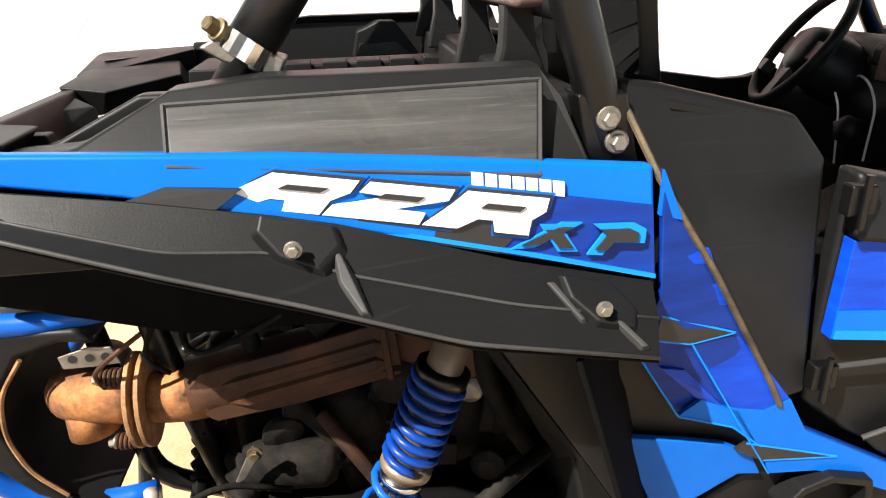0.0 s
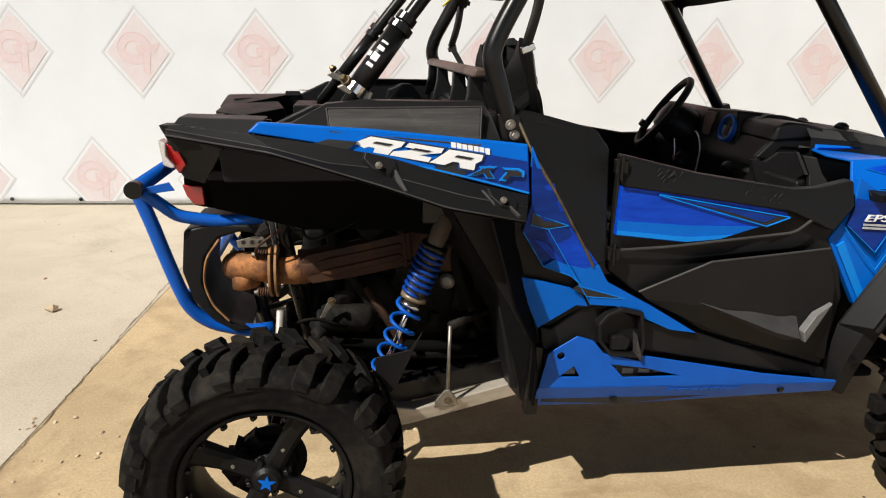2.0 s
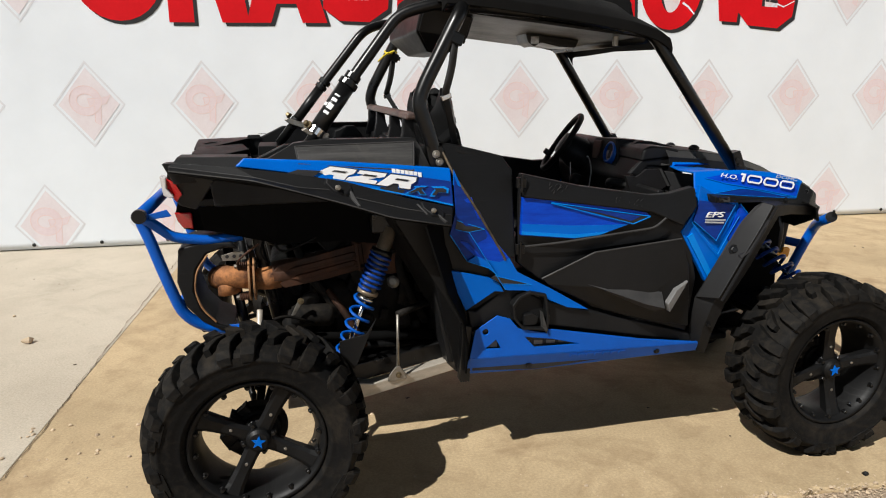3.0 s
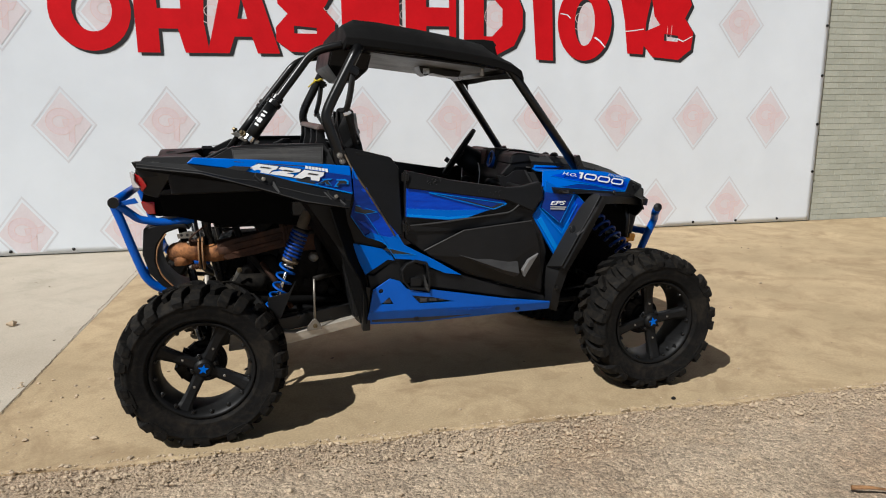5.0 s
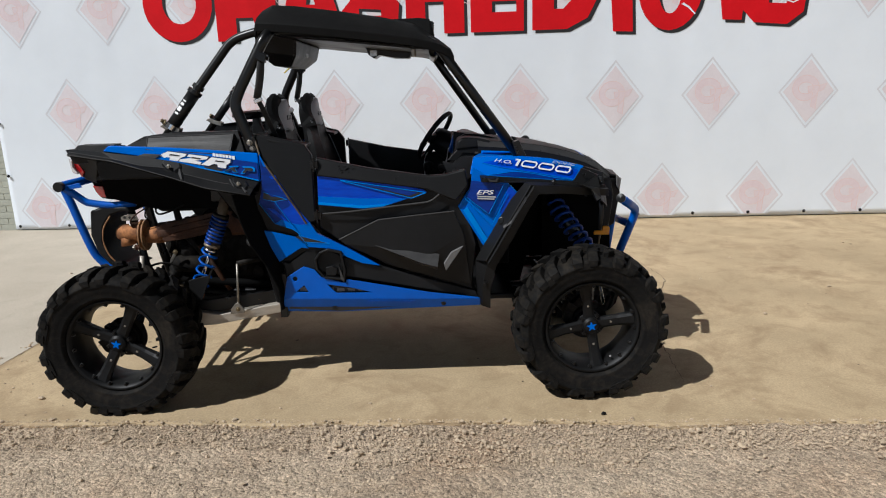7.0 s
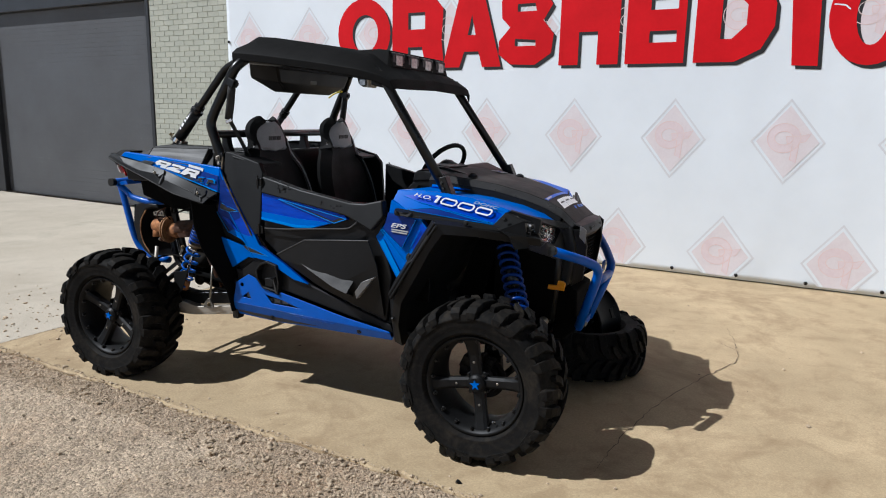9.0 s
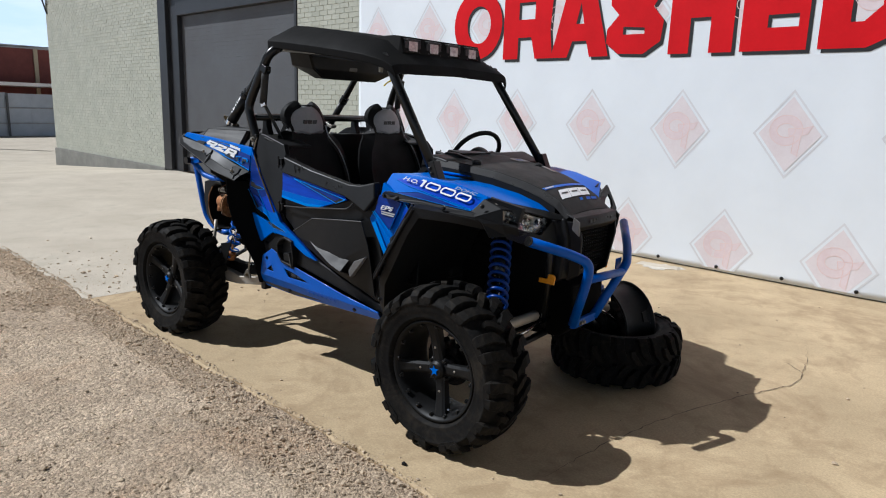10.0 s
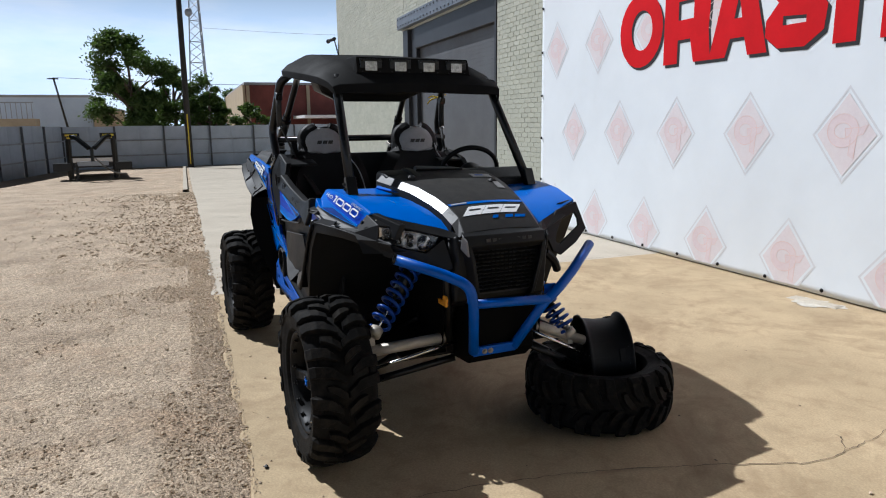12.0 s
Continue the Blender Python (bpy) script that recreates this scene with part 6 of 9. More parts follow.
for s in (NEAR, FAR):
    cy = -0.335 if s == NEAR else 0.290
    seat = part("seat", sheet([[(x, cy + w * k, z + (0.035 if abs(k) > 0.8 else 0.0)) for k in (-1, -0.7, 0, 0.7, 1)] for x, z, w in ((0.83, 0.70, 0.20), (0.95, 0.72, 0.235), (1.20, 0.76, 0.24), (1.36, 0.77, 0.22), (1.40, 0.70, 0.21))]), VINYL, car, "black vinyl bucket seat", solid=0.10, bevel=0.03, segments=3)
    dx = 0.0 if s == NEAR else 0.055
    prof = flow([(0.90, 0.72, 0.215, 0.05), (0.845, 0.90, 0.25, 0.06), (0.80, 1.06, 0.258, 0.06), (0.772, 1.20, 0.228, 0.055), (0.762, 1.29, 0.168, 0.03), (0.752, 1.36, 0.140, -0.02), (0.744, 1.42, 0.115, -0.03), (0.744, 1.452, 0.080, -0.02), (0.746, 1.466, 0.030, 0.0)], 4)
    ks = [-1 + i / 6 for i in range(13)]
    back = part("seat_back", sheet([[(x + dx + d * abs(k) ** 3, cy + w * math.sin(k * 1.5) / math.sin(1.5), z) for k in ks] for x, z, w, d in prof]), VINYL, car, "black vinyl seat back with a grey headrest", solid=0.085, bevel=0.012, smooth=True)
    prof = flow([(0.808, 1.306, 0.152, 0), (0.799, 1.36, 0.143, 0), (0.793, 1.41, 0.122, 0), (0.791, 1.446, 0.088, 0), (0.790, 1.468, 0.040, 0)], 4)
    part("headrest_patch", sheet([[(x + dx + 0.006 - 0.034 * abs(k) ** 3, cy + w * k, z - (0.030 * (1 - abs(k)) if i < 1 else 0) + (0.030 if i < 1 else 0)) for k in ks] for i, (x, z, w, d) in enumerate(prof)]), GREYVINYL, back, "grey vinyl patch", solid=0.010, smooth=True)
    for u in (-0.052, -0.016, 0.020):
        part("headrest_mark", prism([(u, -0.010), (u + 0.028, -0.010), (u + 0.036, 0.012), (u + 0.006, 0.012)], -0.002, 0.002), BLACKPRINT, back, "dark slanted mark", at=pose(0.809 + dx, cy, 1.378, -7, 0, 90))
    part("seat_piping", tube([(x + dx + 0.032 + d * 0.9, cy + w * 0.93, z) for x, z, w, d in flow([(0.845, 0.90, 0.25, 0.06), (0.80, 1.06, 0.258, 0.06), (0.765, 1.20, 0.225, 0.05), (0.748, 1.29, 0.160, 0.035), (0.740, 1.36, 0.138, 0.03)], 4)], 0.004, 0, 5), GREYVINYL, back)
part("tub_floor", box(0.80, 1.95, -0.62, 0.62, 0.44, 0.47), PLASTIC, car, bevel=0.01)
part("firewall", prism([(0.72, 0.45), (0.60, 1.10), (0.60, 1.30), (0.66, 1.30), (0.70, 1.10), (0.80, 0.45)], -0.60, 0.60), PLASTIC, car, bevel=0.01)
part("console", prism([(0.92, 0.46), (0.95, 0.86), (1.30, 0.80), (1.60, 0.95), (1.75, 0.95), (1.75, 0.46)], -0.085, 0.085), PLASTIC, car, "black centre console", bevel=0.02)
part("shift_knob", lathe([(0.008, 0), (0.008, 0.10), (0.028, 0.12), (0.03, 0.16), (0.0, 0.175)], 14, m=Matrix.Translation((1.52, 0.02, 0.92)) @ pose(0, 0, 0, 80, 0, 0)), PLASTIC, car, smooth=True)
dash = part("dashboard", prism([(1.68, 0.90), (1.645, 1.09), (1.675, 1.175), (1.705, 1.232), (1.76, 1.245), (1.90, 1.19), (1.90, 0.60), (1.80, 0.60), (1.74, 0.88)], -0.285, 0.57), PLASTIC, car, "black moulded dashboard", bevel=0.02, segments=3)
part("glove_box", box(1.640, 1.69, -0.50, -0.12, 0.93, 1.08, taper=0.01), PLASTIC, dash, bevel=0.01)
part("dash_end", slab_xz([(1.700, 1.200), (1.735, 1.215), (1.800, 1.218), (1.842, 1.158), (1.775, 1.155), (1.712, 1.158), (1.673, 1.116), (1.625, 1.123)], [-0.292] * 8, 0.03), PLASTIC, dash, "black faceted end of the dashboard", bevel=0.005)
part("dash_facet", hull([(1.772, -0.300, 1.157), (1.838, -0.290, 1.156), (1.806, -0.250, 1.214), (1.80, -0.24, 1.15)]), PALEEDGE, dash, "worn pale corner of the dashboard")
# flat black slab that paints the dark inside of a pocket
part("dash_pocket", slab_xz([(1.600, 1.118), (1.655, 1.110), (1.700, 1.142), (1.762, 1.141), (1.808, 1.069), (1.70, 1.00), (1.64, 1.02)], [-0.306] * 7, 0.02), BLACKPRINT, dash)
part("pocket_edge", hull([(1.757, -0.312, 1.143), (1.769, -0.312, 1.143), (1.814, -0.316, 1.066), (1.800, -0.316, 1.066), (1.765, -0.29, 1.143), (1.806, -0.29, 1.066)]), PALEEDGE, dash)
part("kick_panel", slab_xz([(1.775, 1.135), (1.92, 1.125), (1.92, 0.62), (1.80, 0.62), (1.79, 0.90), (1.815, 1.066)], [-0.32, -0.56, -0.58, -0.58, -0.40, -0.32], 0.02), PLASTIC, dash, "black plastic kick panel", bevel=0.004)
part("gauge_pod", hull([(1.672, 0.160, 1.250), (1.668, -0.070, 1.262), (1.80, 0.17, 1.246), (1.80, -0.11, 1.252), (1.664, 0.165, 1.140), (1.660, -0.095, 1.130), (1.74, -0.12, 1.12), (1.74, 0.19, 1.12), (1.690, 0.185, 1.245)]), PLASTIC, dash, "black gauge pod", bevel=0.008)
part("pod_side", hull([(1.662, 0.066, 1.244), (1.662, 0.156, 1.240), (1.656, 0.160, 1.150), (1.656, 0.100, 1.150), (1.690, 0.07, 1.24), (1.690, 0.15, 1.15)]), MATS["worn_brown_edge"], dash, "worn brownish face of the pod", bevel=0.003)
for y, z, r in ((-0.026, 1.189, 0.042), (0.34, 1.18, 0.05)):
    m = between((1.676, y, z), (1.566, y, z + 0.03))
    part("gauge", lathe([(r + 0.011, -0.02), (r + 0.011, 0.022), (r, 0.026), (r * 0.96, 0.012)], 28, m=m), BLUE_STEEL if y < 0.0 else PLASTIC, dash, "round gauge with a blue ring" if y < 0.0 else "round black gauge", smooth=True)
    part("dial", lathe([(r * 0.97, -0.01), (r * 0.97, 0.013), (0, 0.014)], 24, m=m), DIAL, dash, "pale dial")
part("dial_mark", box(-0.012, 0.012, 0.0145, 0.016, -0.03, 0.02, m=between((1.676, -0.026, 1.189), (1.566, -0.026, 1.219))), PLASTIC, dash)
part("warning_label", box(1.735, 1.750, 0.235, 0.345, 1.146, 1.160, m=pose(0, 0, 0)), AMBER, dash, "small orange label")
part("dash_shelf", box(1.66, 1.72, -0.27, -0.02, 1.00, 1.06, taper=0.012), PLASTIC, dash, bevel=0.008)
part("grab_bar", tube([(1.60, -0.15, 1.060), (1.587, -0.182, 1.079), (1.70, -0.222, 1.058), (1.804, -0.262, 1.038), (1.83, -0.275, 1.02)], 0.018, 0.02, 12), SCUFFED, car, "scuffed black grab bar", smooth=True)
part("grab_bar_bolt", bolt((1.812, -0.284, 1.040), (0, -1, 0), 0.010, 0.010), ZINC, car)
# steering wheel
hub, facing = Vector((1.564, 0.327, 1.216)), Vector((-0.783, 0.243, 0.573)).normalized()
upright = (Vector((0, 0, 1)) - facing * facing.z).normalized()
steer = Matrix((facing.cross(upright), facing, upright)).transposed().to_4x4()
steer.translation = hub
sw = part("steering_wheel", lathe([(0.164 + 0.0135 * math.cos(2 * math.pi * i / 10), 0.015 * math.sin(2 * math.pi * i / 10)) for i in range(10)], 44, closed=True), VINYL, car, "black three-spoke steering wheel", smooth=True, at=steer)
part("steering_boss", lathe([(0.0, 0.010), (0.055, 0.006), (0.068, -0.015), (0.075, -0.05), (0.085, -0.09), (0.080, -0.16), (0.06, -0.22)], 20), PLASTIC, sw, smooth=True)
for a in (0, 180, 270):
    part("steering_spoke", box(0.04, 0.160, -0.024, -0.006, -0.030, 0.022, m=pose(0, 0, 0, 0, -a, 0)), PLASTIC, sw, bevel=0.004)
part("column_switch", box(-0.02, 0.02, 0.02, 0.05, -0.10, -0.07), PLASTIC, sw, bevel=0.004)
part("cable", tube([(1.668, 0.25, 1.125), (1.655, 0.212, 1.156), (1.640, 0.150, 1.146), (1.631, 0.101, 1.096), (1.615, 0.085, 1.030), (1.60, 0.07, 0.97)], 0.0032, 0.05, 6), WHITE, car, "thin pale cable")
part("cable", tube([(1.515, 0.10, 1.135), (1.500, 0.060, 1.110), (1.495, 0.045, 1.060), (1.50, 0.04, 0.98)], 0.0026, 0.04, 6), WHITE, car)

# lettering of the front fender lies in the plane of its outer face
def number_at(u, v, lift=0.002):
    """A place on the fender's side face by its distance along and up from the foot of the first numeral."""
    o, ax, up = Vector((1.944, -0.6080, 1.126)), Vector((0.288, 0.024, -0.053)).normalized(), Vector((0.0, 0.042, 0.100))
    up = (up - ax * up.dot(ax)).normalized()
    nn = ax.cross(up)
    m = Matrix((ax, up, nn)).transposed().to_4x4()
    m.translation = o + ax * u + up * v + nn * (0.0010 + lift)
    return m


def numeral(kind, u):
    """A wide slanted numeral with thin strokes, in the style of the fender's lettering."""
    h, lean = 0.036, 0.42
    if kind == "1":
        outline, holes = [(0.013, 0), (0.026, 0), (0.026, h), (0.002, h), (0.0, h - 0.008), (0.013, h - 0.008)], []
    else:
        w, c, t = 0.077, 0.010, 0.0075
        outline = [(c, 0), (w - c, 0), (w, c), (w, h - c), (w - c, h), (c, h), (0, h - c), (0, c)]
        k = c - 0.005
        holes = [[(t + k, t), (w - t - k, t), (w - t, t + k), (w - t, h - t - k), (w - t - k, h - t), (t + k, h - t), (t, h - t - k), (t, t + k)]]
    bend = lambda pts: [(x + z * lean, z) for x, z in pts]
    bm = prism(bend(outline), -0.001, 0.001, [bend(q) for q in holes])
    return part("numeral", bm, WHITE, car, "white numeral on blue", at=number_at(u, -0.006) @ pose(0, 0, 0, -90, 0, 0))


# ---- door, sill and front quarter ----
for s in (NEAR, FAR):
    def side(pts, ys, depth, s=s):
        if isinstance(ys, (int, float)):
            ys = [ys] * len(pts)
        return slab_xz(pts, [s * y for y in ys], -s * depth)

    door = part("door", side([(0.985, 1.196), (1.225, 1.140), (1.52, 1.092), (1.60, 1.094), (1.705, 1.118), (1.720, 1.03), (1.672, 0.935), (1.720, 0.86), (1.752, 0.745), (1.725, 0.51), (1.30, 0.650), (1.06, 0.790), (0.978, 0.855)], 0.655, 0.03), PLASTIC, car, "black plastic half door", bevel=0.008)
    part("door_rail", side([(0.985, 1.196), (1.225, 1.140), (1.52, 1.092), (1.60, 1.094), (1.705, 1.118), (1.718, 1.04), (1.655, 0.965), (1.53, 1.020), (1.50, 1.030), (0.985, 1.110)], [0.668, 0.668, 0.668, 0.668, 0.672, 0.680, 0.690, 0.690, 0.690, 0.690], 0.03), PLASTIC, door, bevel=0.01)
    part("door_graphic", side([(0.990, 1.108), (1.22, 1.088), (1.50, 1.026), (1.515, 1.010), (1.30, 0.947), (1.20, 0.940), (0.985, 0.966)], 0.677, 0.022), BLUE_DEEP, door, "blue gloss panel", bevel=0.002)
    for pts, mt, yy in (([(0.987, 1.010), (1.20, 0.992), (1.42, 0.985), (1.30, 0.950), (1.20, 0.944), (0.986, 0.970)], BLUE, 0.680), ([(1.10, 1.085), (1.38, 1.036), (1.51, 1.012), (1.44, 0.985), (1.30, 1.030)], BLACKPRINT, 0.681),
                        ([(1.12, 1.078), (1.36, 1.036), (1.47, 1.014), (1.43, 0.998), (1.30, 1.036)], NAVY, 0.683), ([(0.987, 0.982), (1.20, 0.958), (1.34, 0.962), (1.30, 0.950), (1.20, 0.944), (0.986, 0.970)], BLUE_LIGHT, 0.682)):
        part("graphic", side(pts, yy, 0.006), mt, door)
    for a, b in (((1.10, 1.085), (1.51, 1.012)), ((1.10, 1.083), (1.44, 0.986)), ((1.44, 0.986), (1.51, 1.011))):
        part("graphic_line", tube([(a[0], s * 0.683, a[1]), (b[0], s * 0.683, b[1])], 0.0022, 0, 5), BLUE_LIGHT, door)
    # lower bulge of the door: a crisp ridge, a shallow face below it and a raised wedge
    ridge = [(1.075, 0.790, 0.668), (1.275, 0.888, 0.700), (1.46, 0.905, 0.704), (1.645, 0.918, 0.694)]
    face = [(1.10, 0.766, 0.668), (1.33, 0.745, 0.712), (1.50, 0.700, 0.714), (1.690, 0.800, 0.690)]
    low = [(1.12, 0.752, 0.664), (1.36, 0.640, 0.668), (1.56, 0.575, 0.668), (1.722, 0.540, 0.668)]
    part("door_bulge", sheet([[(x, s * y, z) for x, z, y in r] for r in (ridge, face, low)]), PLASTIC, door, solid=0.008, bevel=0.004)
    # ridge, wedge, facet and lip hold their highlights as paler colours
    part("door_ridge", tube([(x, s * (y + 0.003), z) for x, z, y in ridge], 0.004, 0, 6), PALEEDGE, door)
    # wedge of the black door, its highlight painted as pale grey
    part("door_wedge", side([(1.586, 0.663), (1.623, 0.717), (1.685, 0.745), (1.642, 0.688), (1.597, 0.628)], [0.730, 0.726, 0.706, 0.718, 0.730], 0.03), GREYPLASTIC, door, "door wedge coloured pale grey for its highlight", bevel=0.003)
    part("door_facet", sheet([[(1.249, s * 0.700, 0.762), (1.403, s * 0.704, 0.744), (1.566, s * 0.708, 0.708)], [(1.32, s * 0.722, 0.738), (1.475, s * 0.752, 0.681), (1.556, s * 0.756, 0.658)], [(1.33, s * 0.675, 0.715), (1.475, s * 0.675, 0.650), (1.556, s * 0.675, 0.620)]]), PALEEDGE, door, "smooth sloping facet of the door", solid=0.006, bevel=0.002)
    part("door_lip", tube([(1.00, s * 0.676, 0.922), (1.15, s * 0.684, 0.931), (1.532, s * 0.688, 0.967), (1.576, s * 0.688, 1.003)], 0.0045, 0.03, 8), PALEEDGE, door)
    if s == NEAR:
        rng = random.Random(23)
        for x0, z0, n, spread in ((1.115, 1.135, 14, 0.05), (1.365, 1.075, 5, 0.02), (1.44, 1.062, 6, 0.03), (1.655, 1.045, 5, 0.03)):
            for _ in range(n):
                x, z, k, a = x0 + rng.uniform(-spread, spread), z0 + rng.uniform(-0.016, 0.016), rng.uniform(0.004, 0.014), rng.uniform(0.6, 1.5) * rng.choice((1, 1, -1))
                w = rng.uniform(0.0004, 0.0011)
                yy = 0.6695 + max(0.0, min(0.022, (1.165 - 0.19 * (x - 1.10) - z) * 0.27))
                dx, dz = math.cos(a) * k, math.sin(a) * k
                part("scuff", slab_xz([(x - dx - w, z - dz), (x + dx - w * 0.3, z + dz), (x + dx + w * 0.3, z + dz), (x - dx + w, z - dz)], [-yy - 0.0015 + dz * 0.27, -yy - 0.0015 - dz * 0.27, -yy - 0.0015 - dz * 0.27, -yy - 0.0015 + dz * 0.27], 0.003), PALEEDGE, door)
    for z in (1.165, 0.915):
        part("hinge", side([(0.962, z - 0.020), (0.962, z + 0.020), (0.998, z + 0.018), (0.998, z - 0.018)], 0.690, 0.02), SATIN, door, "black steel hinge", bevel=0.003)
        part("hinge_pin", rod((0.978, s * 0.694, z - 0.034), (0.978, s * 0.694, z + 0.034), 0.0048, 10), SATIN, door)
    # sill and rock guard
    part("sill", side([(0.795, 0.600), (0.780, 0.690), (0.815, 0.680), (0.905, 0.744), (0.990, 0.752), (1.095, 0.702), (1.270, 0.648), (1.745, 0.500), (1.765, 0.452), (1.08, 0.60), (0.90, 0.640)], [0.660, 0.664, 0.662, 0.662, 0.660, 0.660, 0.660, 0.650, 0.652, 0.668, 0.672], 0.12), PLASTIC, car, "black plastic sill", bevel=0.01)
    mouth = [(0.948, 0.70), (0.975, 0.735), (1.020, 0.752), (1.085, 0.735), (1.102, 0.64), (1.095, 0.586), (0.992, 0.600), (0.955, 0.645)]
    hole = [(1.022 + (x - 1.022) * 0.84, 0.668 + (z - 0.668) * 0.84) for x, z in mouth]
    part("sill_scoop", prism(mouth, s * 0.700, s * 0.64, [hole]), PLASTIC, car, "open black scoop in the sill", bevel=0.004)
    # floor coloured black, to carry the shade of the hollow
    part("scoop_floor", prism(hole, s * 0.655, s * 0.65), BLACKPRINT, car)
    part("scoop_step", side([(1.00, 0.655), (1.035, 0.66), (1.06, 0.645), (1.05, 0.61), (1.00, 0.612)], 0.688, 0.03), PLASTIC, car, bevel=0.004)
    part("scoop_blade", side([(1.068, 0.668), (1.092, 0.59), (1.086, 0.582), (1.074, 0.60)], 0.704, 0.03), SCUFFED, car)
    guard = part("rock_guard", prism([(0.782, 0.500), (0.806, 0.612), (0.892, 0.664), (0.944, 0.646), (0.978, 0.604), (1.095, 0.574), (1.100, 0.592), (1.50, 0.512), (1.760, 0.474), (1.764, 0.468), (1.24, 0.484)], s * 0.690, s * 0.684,
                                     [[(0.845, 0.534), (0.888, 0.566), (0.908, 0.530)], [(1.005, 0.566), (1.115, 0.548), (1.225, 0.518), (1.045, 0.522)], [(0.846 + 0.012 * math.cos(i * math.pi / 4), 0.602 + 0.012 * math.sin(i * math.pi / 4)) for i in range(8)]]), BLUE_STEEL, car, "blue steel rock guard with cut-outs", bevel=0.0025)
    part("guard_lower", slab_xz([(0.782, 0.500), (1.24, 0.484), (1.764, 0.468), (1.766, 0.428), (1.06, 0.412), (0.768, 0.424)], [s * 0.690, s * 0.690, s * 0.690, s * 0.672, s * 0.655, s * 0.655], -s * 0.006), BLUE_STEEL, guard, bevel=0.002)
    part("guard_return", slab_xz([(0.768, 0.426), (1.06, 0.414), (1.764, 0.430), (1.70, 0.412), (1.06, 0.402), (0.80, 0.412)], [s * 0.655, s * 0.655, s * 0.67, s * 0.52, s * 0.50, s * 0.52], -s * 0.004), BLUE_STEEL, guard)
    for i in range(7):
        part("pressed_mark", side([(1.20 + i * 0.035, 0.474 - 0.001 * i), (1.225 + i * 0.035, 0.473 - 0.001 * i), (1.222 + i * 0.035, 0.458 - 0.001 * i), (1.197 + i * 0.035, 0.459 - 0.001 * i)], [0.689, 0.689, 0.6815, 0.6815], 0.004), BLUE_STEEL, guard)
    part("guard_back", side([(0.80, 0.44), (0.80, 0.60), (0.90, 0.64), (1.00, 0.59), (1.70, 0.45), (1.06, 0.42)], 0.668, 0.02), BLACKPRINT, guard)
    for i in range(6):
        x = 0.862 + i * 0.052 + (0.03 if i > 0 else 0)
        part("guard_mark", side([(x, 0.532 - 0.006 * (i > 2)), (x + 0.036, 0.530 - 0.006 * (i > 2)), (x + 0.036, 0.552 - 0.004 * i), (x, 0.556 - 0.004 * i)], 0.671, 0.003), GREYPLASTIC, guard)
    for x, yb, z in ((1.030, 0.668, 0.440), (1.580, 0.678, 0.448)):
        part("guard_bolt", bolt((x, s * yb, z), (0, s, 0), 0.009, 0.008), SATIN, guard)
    # front quarter: blue graphic panels, black arch
    crease = [(1.748, 0.586, 1.160), (1.86, 0.584, 1.162), (1.99, 0.576, 1.158), (2.13, 0.562, 1.142), (2.305, 0.540, 1.098)]
    foot = [(1.728, 0.630, 1.086), (1.86, 0.632, 1.070), (1.99, 0.620, 1.056), (2.12, 0.604, 1.042), (2.251, 0.583, 1.030)]
    middle = [tuple((a + b) / 2 for a, b in zip(p, q)) for p, q in zip(crease, foot)]
    part("front_fender", sheet([[(x, s * y, z) for x, y, z in r] for r in (crease, middle, foot)]), BLUE, car, "glossy blue front fender panel", solid=0.010, bevel=0.003)

    def on_face(u, v, lift, s=s):
        """A place on the fender's face: along from the rear, up from the lower edge."""
        i = min(3, int(u * 4))
        a, b = (Vector(r[i]).lerp(Vector(r[i + 1]), u * 4 - i) for r in (foot, crease))
        p = a.lerp(b, v)
        return (p.x, s * (p.y + lift * 0.9), p.z + lift * 0.4)

    def band_at(stops, u):
        for (u0, *a), (u1, *b) in zip(stops, stops[1:]):
            if u <= u1:
                return [p + (q - p) * (u - u0) / (u1 - u0) for p, q in zip(a, b)]

    # bands by their share along the face, their lower and their upper edge
    for stops, mt, lift in (([(0.10, 0.70, 0.72), (0.28, 0.48, 0.86), (0.55, 0.32, 0.86), (0.80, 0.20, 0.78), (0.98, 0.10, 0.70)], BLUE_DEEP, 0.0060), ([(0.16, 0.02, 0.04), (0.42, 0.02, 0.30), (0.60, 0.02, 0.24), (0.80, 0.02, 0.12), (0.985, 0.02, 0.06)], NAVY, 0.0066)):
        us = [stops[0][0] + (stops[-1][0] - stops[0][0]) * k / 20 for k in range(20)] + [stops[-1][0]]
        part("graphic", sheet([[on_face(u, band_at(stops, u)[0] * (1 - k / 3) + band_at(stops, u)[1] * k / 3, lift) for k in range(4)] for u in us]), mt, car)
        for e in (0, 1):
            if e == 0 or mt is NAVY:
                part("graphic_line", tube([on_face(u, band_at(stops, u)[e], 0.0075) for u in us], 0.0013, 0, 5), BLUE_LIGHT, car)
    part("front_flank", side([(1.742, 1.120), (1.728, 1.025), (1.664, 0.936), (1.795, 0.718), (1.845, 0.745), (1.980, 0.975), (1.90, 1.055), (1.81, 1.082)], [0.645, 0.655, 0.660, 0.660, 0.662, 0.665, 0.655, 0.645], 0.025), BLUE, car, "glossy blue front flank panel", bevel=0.004)
    part("graphic", side([(1.735, 1.060), (1.890, 1.036), (1.816, 0.896), (1.711, 0.978)], [0.664, 0.668, 0.671, 0.668], 0.008), NAVY, car)
    part("graphic", side([(1.918, 1.036), (1.972, 0.978), (1.905, 0.862), (1.870, 0.900)], [0.668, 0.672, 0.672, 0.671], 0.008), BLUE_DEEP, car)
